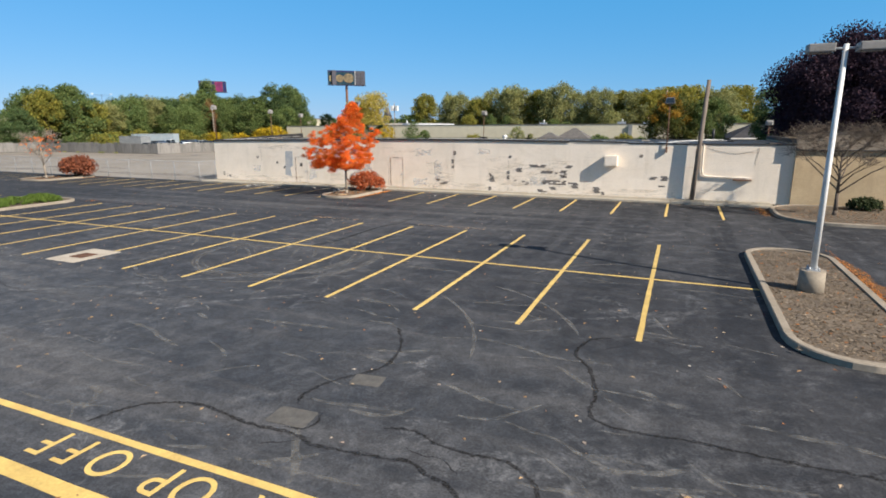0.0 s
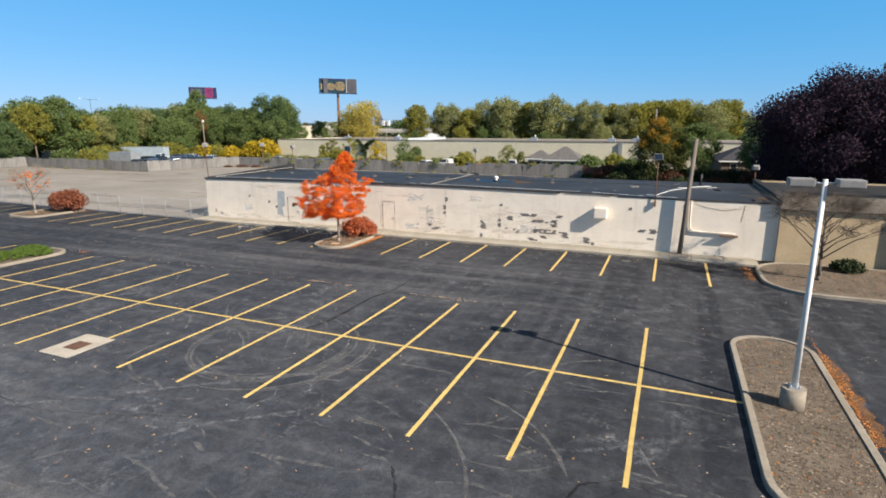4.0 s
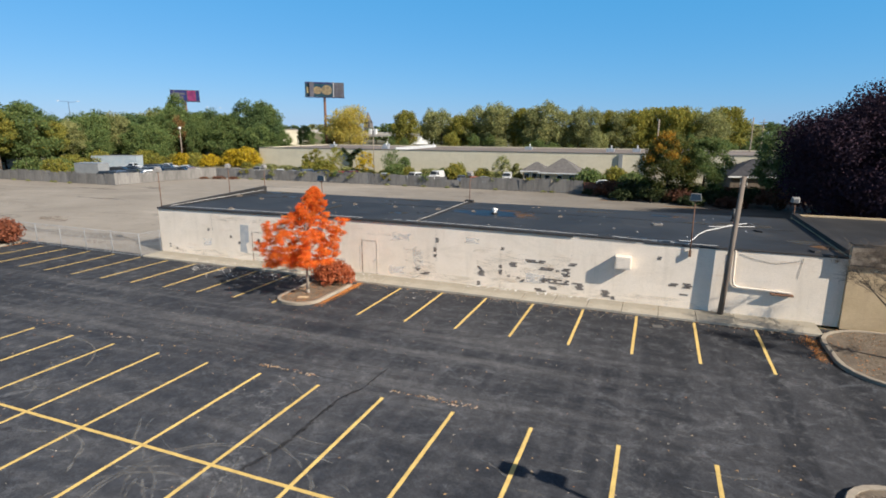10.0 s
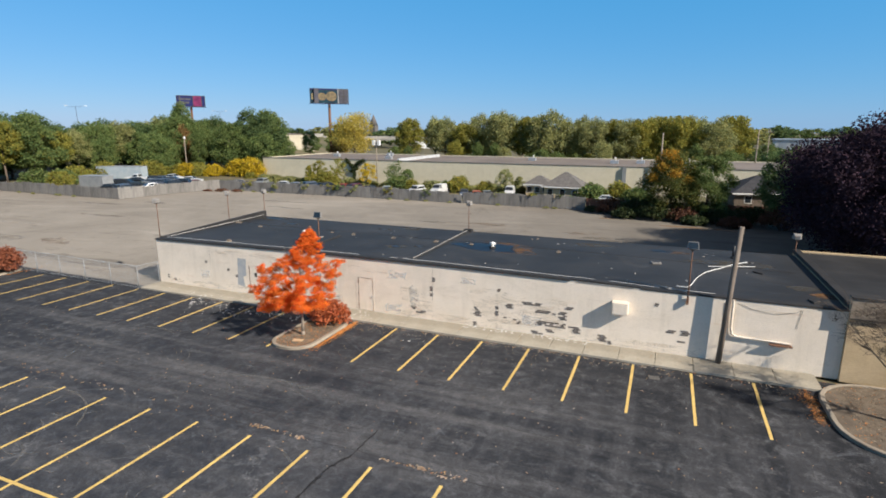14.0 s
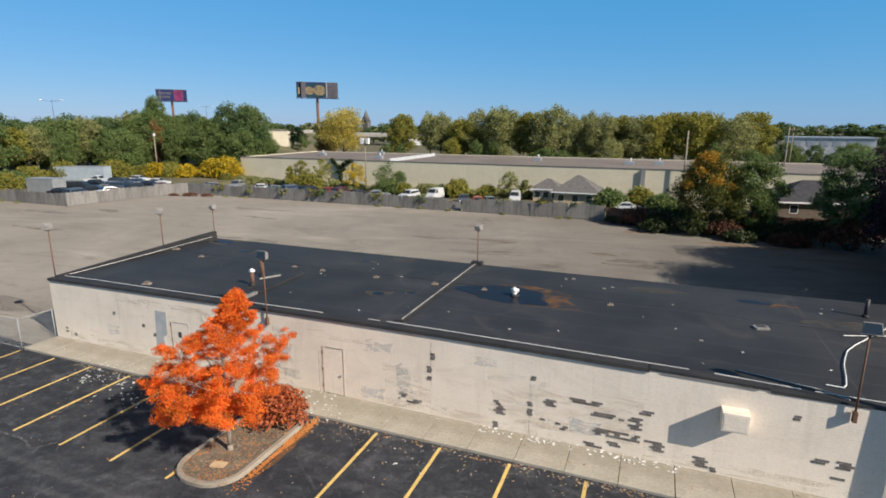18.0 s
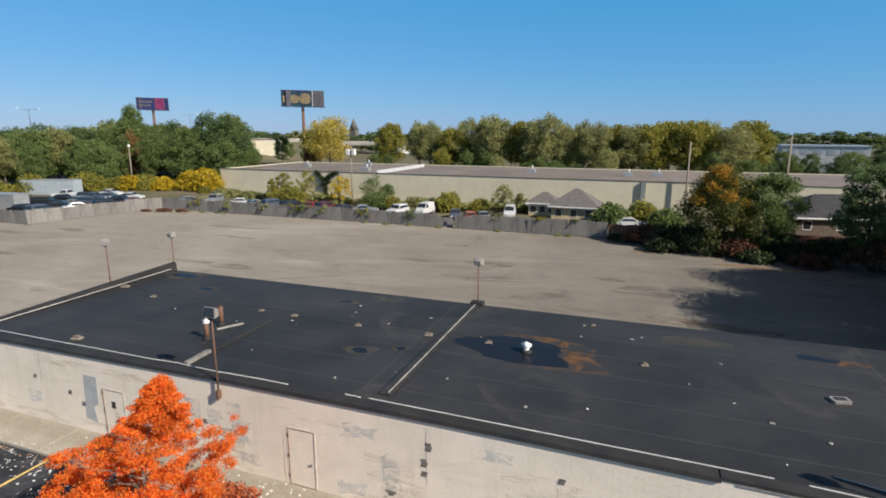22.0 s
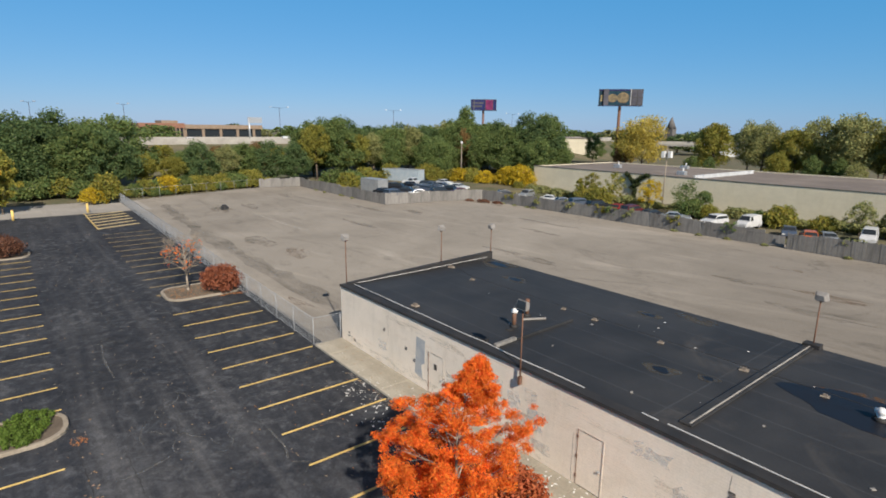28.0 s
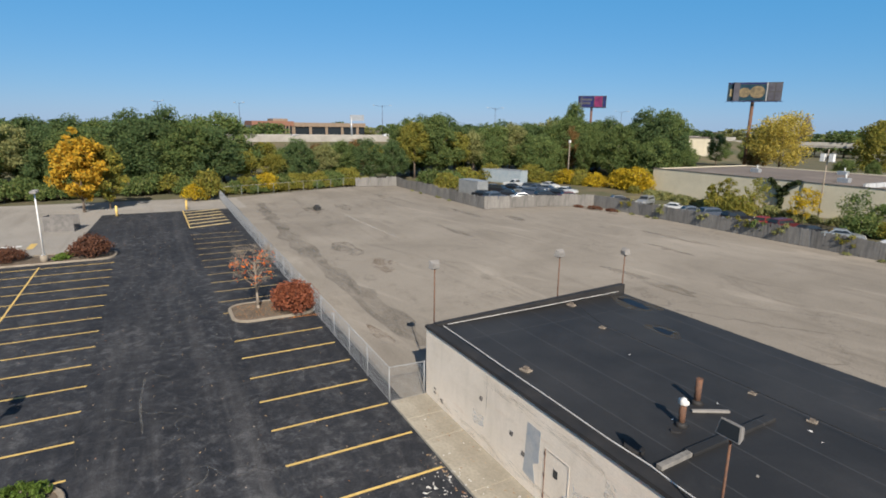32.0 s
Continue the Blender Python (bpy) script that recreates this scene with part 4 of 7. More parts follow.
for a, b, h in doors:
    d = thing("door_1" if a < -25 else "door_2", "cream-painted flush steel door, shut", "door", kind="structure")
    bm = bm_new()
    box(bm, a + 0.055, b - 0.055, 0.012, 0.08, 0.12, h - 0.055)
    part("leaf", bm, CREAM, d)
    bm = bm_new()
    for q in ((a, a + 0.05, 0.12, h - 0.05), (b - 0.05, b, 0.12, h - 0.05), (a, b, h - 0.05, h)):
        box(bm, q[0] + 0.002, q[1] - 0.002, -0.008, 0.1, q[2], q[3] - 0.002)
    part("frame", bm, CREAM, d)
    bm = bm_new()
    box(bm, a + 0.05, a + 0.068, -0.012, 0.02, 0.12, h - 0.05)
    for hz in (0.4, 1.2, 2.0):
        box(bm, a + 0.03, a + 0.09, -0.02, 0.0, hz, hz + 0.13)
    box(bm, a + 0.3, b - 0.1, -0.011, 0.0, h - 0.056, h - 0.046)
    part("hinge", bm, RUST, d, "rusty hinge edge")
    bm = bm_new()
    box(bm, b - 0.2, b - 0.12, -0.05, 0.03, 1.05, 1.12, 0.01)
    part("door_handle", bm, GALV, d, "steel handle")
    if a < -25:
        bm = bm_new()
        box(bm, a + 0.5, a + 0.72, 0.004, 0.03, 1.45, 1.75)
        part("window_pane", bm, DARK, d, "small dark window")
bm = bm_new()
prism(bm, [(-30.5, 0.7), (-29.8, 0.6), (-29.95, 1.3), (-29.65, 1.5), (-29.62, 2.7), (-30.35, 2.72), (-30.42, 1.5)], 0, 0.006)
for v in bm.verts:
    v.co = Vector((v.co.x, -v.co.z, v.co.y))
part("paint_patch", bm, BLUEGREY, BUILDING, "blue-grey touched-up paint")
PALEFILM = broken_material("flaking_whitewash", (0.78, 0.78, 0.76), (0.62, 0.64, 0.65), 2.6, 0.38, 0.66, 0.7, (0.7, 1, 1.4))
BLUEFILM = broken_material("blue_grey_film", (0.54, 0.55, 0.55), (0.64, 0.63, 0.60), 2.4, 0.42, 0.70, 0.55, (0.7, 1, 1.4))
GRIMEFILM = broken_material("rusty_wall_grime", (0.46, 0.35, 0.23), (0.52, 0.43, 0.31), 1.4, 0.46, 0.74, 0.28, (0.4, 1, 2.0))
# touched-up, flaking and stained paint: centre x, centre z, width, height
rng = random.Random(41)
for cx, cz, w, h, mt in ((-24.6, 2.3, 0.8, 0.9, BLUEFILM), (-23.1, 1.3, 0.9, 0.8, BLUEFILM), (-22.3, 1.7, 0.9, 0.9, PALEFILM), (-22.6, 2.6, 0.7, 0.6, BLUEFILM), (-17.7, 0.55, 1.2, 0.55, PALEFILM), (-17.4, 2.75, 1.3, 0.5, PALEFILM), (-22.0, 0.7, 1.0, 0.5, BLUEFILM),
                         (-23.5, 2.1, 0.7, 0.6, PALEFILM), (-26.4, 2.5, 0.5, 0.6, BLUEFILM), (-16.2, 1.4, 0.8, 1.4, BLUEFILM), (-12.6, 2.9, 0.9, 0.3, PALEFILM), (-33.6, 1.2, 0.9, 0.5, PALEFILM), (-8.6, 0.9, 1.2, 0.5, PALEFILM), (-27.6, 1.1, 0.8, 1.2, PALEFILM),
                         (-19, 2.9, 5, 0.35, GRIMEFILM), (-30, 3.05, 7, 0.4, GRIMEFILM), (-9.5, 1.5, 6, 1.6, GRIMEFILM), (-33, 0.4, 9, 0.5, GRIMEFILM), (-14, 0.35, 8, 0.4, GRIMEFILM), (-24, 1.2, 4, 1.6, GRIMEFILM), (-3, 0.4, 7, 0.45, GRIMEFILM), (-16, 1.2, 2.2, 1.8, GRIMEFILM)):
    bm = bm_new()
    pts = [(cx + w * (u - 0.5) + rng.uniform(-0.12, 0.12) * min(w, 1), cz + h * (v - 0.5) + rng.uniform(-0.14, 0.14) * h) for u, v in ((0, 0), (0.3, -0.05), (0.7, 0.05), (1, 0), (0.95, 0.5), (1, 1), (0.6, 0.95), (0.25, 1.05), (0, 1), (0.06, 0.5))]
    prism(bm, pts, 0, 0.002)
    off = -0.0015 if mt is GRIMEFILM else -0.004
    for v in bm.verts:
        v.co = Vector((v.co.x, off - v.co.z, v.co.y))
    part("paint_patch", bm, mt, BUILDING)

# bare bricks where the paint has come off: centre x, centre z, width, height
brick_me = mesh_of("bare_brick", box(bm_new(), -0.098, 0.098, -0.009, 0.004, -0.043, 0.043), BARE)
rng = random.Random(3)
for cx, cz, w, h in ((-14.85, 2.8, 0.25, 0.35), (-15.0, 2.2, 0.2, 0.3), (-15.0, 1.8, 0.15, 0.2), (-10.63, 2.65, 0.2, 0.2), (-16.3, 0.75, 0.4, 0.22), (-15.75, 0.55, 0.6, 0.25),
                     (-11.98, 1.15, 0.4, 0.6), (-12.1, 0.45, 0.3, 0.5), (-10.73, 1.3, 0.12, 0.6), (-10.0, 1.73, 0.5, 0.3), (-10.2, 0.94, 0.2, 0.2), (-9.5, 0.8, 0.5, 0.35), (-9.5, 2.26, 0.3, 0.12),
                     (-8.7, 2.04, 1.2, 0.16), (-7.8, 1.55, 1.2, 0.22), (-7.5, 0.9, 1.7, 0.3), (-6.86, 1.5, 0.4, 0.5), (-6.5, 1.98, 0.35, 0.2), (-7.55, 0.54, 0.4, 0.25), (-8.3, 0.34, 0.7, 0.18),
                     (-6.05, 0.66, 0.4, 0.3), (-6.25, 0.95, 0.6, 0.12), (-4.6, 0.5, 0.35, 0.4), (-4.15, 0.27, 0.2, 0.2), (-1.88, 2.8, 0.25, 0.2), (-33.4, 2.25, 0.2, 0.2), (-31.3, 1.83, 0.25, 0.2),
                     (-30.55, 1.45, 0.2, 0.2), (-36.7, 0.5, 0.25, 0.2), (-37.4, 0.7, 0.2, 0.3), (-24.0, 1.9, 0.2, 0.25), (-23.8, 0.9, 0.2, 0.2), (-1.1, 1.45, 0.5, 0.25), (-0.4, 1.4, 0.4, 0.3), (-0.6, 0.95, 0.5, 0.15)):
    row = round(cz / 0.1)
    nr = max(1, round(h / 0.1))
    for j in range(nr):
        n = max(1, round(w / 0.2))
        for i in range(n):
            if rng.random() < 0.86:
                piece("bare_brick", brick_me, BUILDING, pose(cx + (i - (n - 1) / 2) * 0.2 + (0.1 if (row + j) % 2 else 0) * (1 if n > 1 else 0.3), -0.002, (row + j - nr / 2) * 0.1))

for x, z0, z1 in ((-10.72, 0.1, 2.3), (-14.92, 1.4, 3.3), (-20.45, 0.1, 2.0), (-33.0, 1.9, 3.3)):
    bm = bm_new()
    rr = random.Random(int(x * 7))
    z = z0
    while z < z1:
        dx = rr.uniform(-0.012, 0.012)
        box(bm, x + dx - 0.005, x + dx + 0.005, -0.004, 0.002, z, z + 0.2)
        z += 0.2
    part("wall_crack", bm, BARE, BUILDING, "thin dark vertical crack")

# wall unit, conduit, timber pole
ac = thing("wall_vent_box", "cream-painted metal vent box on the wall", "vent")
bm = bm_new()
box(bm, -4.12, -3.28, -0.52, 0.0, 2.08, 2.76, 0.02)
part("hood", bm, CREAM, ac)
bm = bm_new()
box(bm, -4.06, -3.34, -0.53, -0.515, 2.14, 2.70, 0.006)
part("front_panel", bm, CREAM, ac)
pole = thing("utility_pole", "leaning weathered timber pole beside the painted wall", "pole")
bm = bm_new()
tube(bm, (1.30, -0.34, -0.1), (1.66, -0.38, 7.3), 0.15, 0.115, 12)
part("pole", bm, POLEW, pole)
pipe = thing("wall_pipe", "cream-painted drain pipe bent along the wall", "pipe")
strip([(1.72, -0.09, 3.5), (1.74, -0.09, 2.0), (1.8, -0.09, 1.7), (2.0, -0.09, 1.58), (4.4, -0.09, 1.52)], 0.055, CREAM, "pipe", pipe)
bm = bm_new()
box(bm, 3.5, 4.5, -0.32, 0.0, 1.38, 1.44, 0.01)
part("shelf", bm, RUST, pipe, "small rusty shelf")
strip([(1.9, -0.02, 3.35), (2.6, -0.02, 3.1), (3.6, -0.02, 2.95), (4.5, -0.02, 3.15), (4.75, -0.02, 3.3), (4.6, -0.02, 2.3)], 0.007, DARK, "cable", pipe, "thin dark slack cable")


def flood_lamp(x, y, z0, z1, turn, label, mat=None):
    """A pole-mounted floodlight at the roof's edge."""
    ob = thing("floodlight", label, "floodlight", pose(x, y, 0, 0, 0, turn), "floodlights round the roof")
    bm = bm_new()
    tube(bm, (0, 0, z0), (0, 0, z1 - 0.25), 0.035, 0.03, 8)
    part("pole", bm, mat or RUST, ob)
    def head(bm, ring0, ring1):
        a, b = ([bm.verts.new((x, y, z)) for x, y, z in r] for r in (ring0, ring1))
        bm.faces.new(a)
        bm.faces.new(b[::-1])
        for i in range(4):
            bm.faces.new((a[i], b[i], b[(i + 1) % 4], a[(i + 1) % 4]))
        for v in bm.verts:
            v.co = Matrix.Rotation(radians(12), 3, "X") @ v.co + Vector((0, 0.02, z1 - 0.26))
        return bm
    front = [(-0.30, 0.14, 0.0), (0.30, 0.14, 0.0), (0.25, 0.14, 0.40), (-0.25, 0.14, 0.40)]
    back = [(-0.19, -0.17, 0.06), (0.19, -0.17, 0.06), (0.15, -0.17, 0.32), (-0.15, -0.17, 0.32)]
    bm = head(bm_new(), front, back)
    bmesh.ops.bevel(bm, geom=bm.edges[:], offset=0.018, segments=2, affect="EDGES")
    part("housing", bm, LAMPGREY, ob, "pale grey metal housing")
    part("lens", head(bm_new(), [(x * 0.86, y + 0.008, 0.2 + (z - 0.2) * 0.82) for x, y, z in front], [(x * 0.86, y - 0.02, 0.2 + (z - 0.2) * 0.82) for x, y, z in front]), CARGLASS, ob, "dark glass lens")
    part("yoke", tube(tube(bm_new(), (0, 0, z1 - 0.32), (0, 0, z1 - 0.2), 0.045, 0.045, 8), (-0.16, 0, z1 - 0.27), (0.16, 0, z1 - 0.27), 0.02, 0.02, 6), RUST, ob)
    bm = bm_new()
    box(bm, -0.06, 0.06, -0.08, 0.08, z0, z0 + 0.35, 0.01)
    part("bracket", bm, RUST, ob)
    return ob


flood_lamp(-23.1, -0.12, 3.0, 6.4, 180, "floodlight on a rusty pole bolted to the wall top")
flood_lamp(-0.4, -0.12, 3.0, 6.2, 180, "floodlight on a rusty pole bolted to the wall top")
flood_lamp(-38.40, 0.45, 3.0, 6.5, 90, "floodlight on a thin pole at the roof corner")
flood_lamp(-38.40, 7.9, 3.2, 6.3, 90, "floodlight on a thin pole on the side wall")
flood_lamp(-38.2, 12.46, 3.0, 6.0, 0, "floodlight on a thin pole at the back corner")
flood_lamp(-16.95, 12.46, 3.0, 5.95, 0, "floodlight on a thin pole at the roof joint")
flood_lamp(6.6, 12.46, 3.0, 4.9, 0, "floodlight low at the back of the roof")

# roof furniture
def stack(x, y, h, r, mat, label, cap, cap_mat=None):
    ob = thing("vent_pipe", label, "vent pipe", pose(x, y, ZR), "vent pipes on the roof")
    bm = bm_new()
    tube(bm, (0, 0, 0), (0, 0, h), r, r, 12)
    part("pipe", bm, mat, ob)
    bm = bm_new()
    tube(bm, (0, 0, 0), (0, 0, 0.12), r * 2.2, r * 1.2, 12)
    part("flashing", bm, FASCIA, ob)
    if cap:
        bm = bm_new()
        tube(bm, (0, 0, h), (0, 0, h + 0.06), r * 1.1, r * 1.7, 12)
        tube(bm, (0, 0, h + 0.06), (0, 0, h + 0.22), r * 1.7, r * 0.5, 12)
        tube(bm, (-r * 1.6, 0, h + 0.1), (r * 1.6, 0, h + 0.1), r * 0.6, r * 0.6, 10)
        part("cap", bm, cap_mat or mat, ob)
    return ob


stack(-26.85, 3.36, 0.72, 0.105, RUST, "rusty vent pipe with a white tee cap on the roof", True, WHITE)
conduit = thing("loose_conduit", "white bent conduit lying loose on the black roof", "conduit")
strip([(-0.94, 1.12, 3.60), (-0.44, 1.08, 3.60), (-0.30, 1.35, 3.60), (-0.13, 2.05, 3.60), (0.10, 3.2, 3.60), (0.32, 3.95, 3.60), (0.62, 4.8, 3.60), (1.08, 5.6, 3.60), (1.65, 6.4, 3.61), (2.1, 7.05, 3.66), (2.57, 7.75, 3.63), (3.3, 8.75, 3.60)], 0.024, WHITE, "tube", conduit)
strip([(0.93, 6.6, 3.60), (3.62, 7.6, 3.60)], 0.024, EDGEWHITE, "straight_tube", conduit)
stack(2.62, 9.9, 0.85, 0.085, DARK, "dark open vent pipe at the back of the roof", False)
stack(-27.58, 5.06, 0.9, 0.11, RUST, "rusty open vent pipe on the roof", False)
stack(-13.15, 6.9, 0.22, 0.13, WHITE, "white round roof vent in a puddle", True)
for x, y, w, d, h, turn, mt, lb in ((-25.58, 1.50, 1.35, 0.20, 0.14, 93, PLANK, "weathered pale timber sleeper on the roof"), (-26.95, 4.92, 1.25, 0.13, 0.08, 61, SEAMW, "pale metal bar lying on the roof beside a vent pipe")):
    bm = bm_new()
    box(bm, -w / 2, w / 2, -d / 2, d / 2, 0, h, 0.02)
    solid("roof_sleeper", bm, mt, lb, "sleeper", at=pose(x, y, ZR, 0, 0, turn))
bm = bm_new()
prism(bm, [(-25.82, 2.2), (-25.5, 2.2), (-25.62, 6.35), (-25.92, 6.35)], ZR - 0.01, ZR + 0.10, 0.03)
part("covered_ridge", bm, ROOF, BUILDING, "long sleeper wrapped in roofing membrane")
for k, (x, y, s) in enumerate(((-26.6, 1.0, 1.0), (-26.67, 2.86, 0.45), (5.4, 1.0, 0.9), (3.6, 6.2, 0.8))):
    rr = random.Random(60 + k)
    bm = bm_new()
    pts = [(math.cos(a * 0.7) * rr.uniform(0.25, 0.6) * s, math.sin(a * 0.7) * rr.uniform(0.15, 0.32) * s) for a in range(9)]
    prism(bm, pts, 0, 0.06 * s)
    for v in bm.verts:
        v.co.z += rr.uniform(0, 0.05) * s if v.co.z > 0.01 else 0
    solid("torn_membrane", bm, FASCIA, "crumpled torn piece of black roofing membrane", "debris", "", "scraps on the roof", pose(x, y, ZR, 0, 0, 35 * k))
for x, y, s in ((-32.27, 1.29, 1.0), (-34.39, 7.29, 0.7), (-25.04, 7.34, 0.7), (-21.35, 7.23, 0.7), (-17.72, 7.25, 0.8), (-27.11, 7.42, 0.6), (-8.45, 7.21, 0.7), (-37.6, 8.2, 1.0), (-14.9, 7.3, 0.7), (-10.8, 11.2, 0.5), (-11.2, 11.0, 0.4)):
    ob = thing("pipe_support", "small block carrying a pipe across the roof", "support block", scaled(x, y, ZR, s * 0.72, 12), "pipe supports on the roof")
    bm = bm_new()
    box(bm, -0.3, 0.3, -0.2, 0.2, 0, 0.10, 0.02)
    part("base", bm, PALEBARK, ob)
    bm = bm_new()
    box(bm, -0.14, 0.14, -0.12, 0.12, 0.10, 0.24, 0.02)
    part("block", bm, POLEW, ob)
gp = thing("roof_pipe", "thin dark pipe laid on blocks across the roof", "pipe")
strip([(-37.6, 8.2, ZR + 0.26), (-34.39, 7.29, ZR + 0.19), (-27.1, 7.42, ZR + 0.17), (-21.35, 7.23, ZR + 0.19), (-17.4, 7.25, ZR + 0.2), (-14.9, 7.3, ZR + 0.19), (-8.45, 7.21, ZR + 0.19), (-4.2, 7.1, ZR + 0.18), (5.6, 6.8, ZR + 0.05)], 0.013, FASCIA, "pipe", gp)
for x, y, s in ((-12.2, 2.2, 0.07), (-4.6, 3.9, 0.08), (-3.2, 3.2, 0.07), (-9.0, 9.9, 0.09), (-8.6, 10.3, 0.07), (-5.6, 8.4, 0.06), (-19.4, 1.9, 0.07), (-15.4, 3.3, 0.06), (0.8, 9.6, 0.08), (3.6, 8.8, 0.07), (-6.9, 6.0, 0.05), (-24.1, 3.0, 0.05)):
    bm = bm_new()
    box(bm, -s, s, -s * 0.7, s * 0.7, 0, s * 0.5, s * 0.2)
    solid("roof_debris", bm, SEAMW, "small pale scrap lying on the roof", "debris", "", "scraps on the roof", pose(x, y, ZR, 0, 0, x * 40))
sky_l = thing("roof_hatch", "small white-rimmed roof hatch", "hatch", scaled(-2.1, 6.4, ZR, 0.85, 15))
bm = bm_new()
prism(bm, outline(-0.36, 0.36, -0.24, 0.24, 0.1, 4), 0, 0.12, 0.03)
part("rim", bm, SEAMW, sky_l)
bm = bm_new()
prism(bm, outline(-0.24, 0.24, -0.14, 0.14, 0.06, 4), 0.12, 0.135)
part("pane", bm, DARK, sky_l)


def blot(name, x, y, rx, ry, mat, label, seed, z, category="stain", n=26):
    rr = random.Random(seed)
    ph = [rr.uniform(0, 6.28) for _ in range(4)]
    pts = []
    for i in range(n):
        a = 2 * math.pi * i / n
        k = 1 + 0.16 * math.sin(2 * a + ph[0]) + 0.12 * math.sin(3 * a + ph[1]) + 0.08 * math.sin(5 * a + ph[2]) + rr.uniform(-0.05, 0.05)
        pts.append((x + rx * k * math.cos(a), y + ry * k * math.sin(a)))
    bm = bm_new()
    prism(bm, pts, z, z + 0.003)
    return solid(name, bm, mat, label, category, "structure")


ORANGEWASH = broken_material("orange_silt_wash", (0.34, 0.155, 0.05), (0.15, 0.09, 0.05), 0.9, 0.46, 0.66, 0.75)
SILT = broken_material("dry_roof_silt", (0.118, 0.112, 0.100), (0.075, 0.072, 0.066), 1.3, 0.38, 0.62, 0.75)
blot("roof_silt", 6.2, 2.2, 0.7, 0.45, ORANGEWASH, "orange silt and rotten wood bits in the roof corner", 27, ZR + 0.001)
blot("roof_silt", -12.9, 7.15, 3.3, 1.5, ORANGEWASH, "orange silt ring round the puddle", 5, ZR + 0.001)
blot("roof_silt", -1.0, 10.15, 0.95, 0.34, ORANGEWASH, "orange silt beside a small puddle on the roof", 8, ZR + 0.001)
blot("puddle", -1.85, 10.35, 0.75, 0.30, WATER, "small blue-grey puddle at the back of the roof", 9, ZR + 0.005, "puddle")
blot("puddle", -13.75, 7.0, 2.6, 1.25, WATER, "dark puddle of standing water on the roof", 5, ZR + 0.005, "puddle")
for x, y, a, b, s in ((-19.8, 4.6, 0.34, 0.28, 1), (-18.25, 5.35, 0.22, 0.16, 2), (-32.8, 9.6, 0.44, 0.3, 3), (-23.8, 10.3, 0.34, 0.2, 4), (-36.4, 11.5, 0.9, 0.4, 6)):
    blot("roof_silt", x, y, a * 1.9, b * 1.9, SILT, "dried silt ring round a roof drain", s, ZR + 0.001)
    blot("puddle", x, y, a, b, WATER, "small puddle at a roof drain", s + 10, ZR + 0.005, "puddle")
for x, y, a, b, s in ((2.5, 8.2, 2.2, 0.9, 21), (-6.5, 10.6, 1.5, 0.5, 22), (5.4, 3.4, 0.8, 0.5, 23), (-21.9, 11.6, 1.3, 0.4, 24)):
    blot("roof_silt", x, y, a, b, SILT, "dried silt on the black roof", s, ZR + 0.001)

# ---- tan building ----
TANB = tagged(new("tan_building"), "tan brick building with dark piers and a flat roof", "building", "", "structure")
bm = bm_new()
box(bm, 6.6, 30, -0.22, 0.08, 0, 4.24)
part("wall_south", bm, TAN, TANB, "tan brick wall")
bm = bm_new()
box(bm, 6.6, 6.9, 0.08, 13.2, 0, 3.6)
box(bm, 29.7, 30, 0.08, 13.2, 0, 3.95)
box(bm, 6.9, 29.7, 12.9, 13.2, 0, 3.78)
part("wall_back", bm, TAN, TANB)
bm = bm_new()
box(bm, 6.9, 29.7, 0.08, 12.9, 3.55, 3.68)
part("roof", bm, ROOF, TANB, "black membrane roof")
bm = bm_new()
box(bm, 6.58, 7.0, 0.08, 13.25, 3.6, 3.86, 0.03)
part("roof_curb", bm, FASCIA, TANB, "low black curb between the two roofs")
bm = bm_new()
box(bm, 6.57, 30.05, -0.40, 0.12, 4.24, 4.30)
part("coping", bm, FASCIA, TANB)
bm = bm_new()
box(bm, 6.58, 30, -0.34, -0.222, 3.24, 4.238)
part("band", bm, PALEBARK, TANB, "grey-brown band under the roof edge")
bm = bm_new()
box(bm, 6.58, 30, -0.36, -0.342, 3.20, 3.27)
part("band_foot", bm, FASCIA, TANB, "dark metal strip under the band")
for x in (12.2, 18.0, 24.0):
    bm = bm_new()
    box(bm, x, x + 0.55, -0.46, -0.222, 0, 3.19)
    part("pier", bm, POLEW, TANB, "dark brown pier")

# ---- parking lamps ----
def lot_lamp(x, y, h, label):
    ob = thing("street_lamp", label, "street lamp", pose(x, y, 0.1), "lot lamps")
    bm = bm_new()
    tube(bm, (0, 0, -0.1), (0, 0, 0.6), 0.33, 0.31, 20)
    part("base", bm, CURB, ob, "round concrete base")
    bm = bm_new()
    box(bm, -0.15, 0.15, -0.15, 0.15, 0.6, 0.63)
    for i in (-1, 1):
        for j in (-1, 1):
            tube(bm, (i * 0.11, j * 0.11, 0.6), (i * 0.11, j * 0.11, 0.7), 0.02, 0.02, 6)
    part("base_plate", bm, GALV, ob)
    bm = bm_new()
    tube(bm, (0, 0, 0.62), (0, 0, h - 0.1), 0.085, 0.06, 12)
    part("pole", bm, WHITE, ob, "white-painted steel pole")
    for s in (-1, 1):
        bm = bm_new()
        tube(bm, (0, 0, h - 0.2), (s * 0.3, 0, h - 0.2), 0.03, 0.03, 8)
        part("arm", bm, GALV, ob)
        bm = bm_new()
        box(bm, min(s * 0.25, s * 0.85), max(s * 0.25, s * 0.85), -0.24, 0.24, h - 0.29, h - 0.08, 0.03)
        part("lamp_head", bm, LAMPGREY, ob, "grey box lamp head")
        bm = bm_new()
        box(bm, min(s * 0.33, s * 0.77), max(s * 0.33, s * 0.77), -0.17, 0.17, h - 0.305, h - 0.289)
        part("lens", bm, CARGLASS, ob)
    return ob


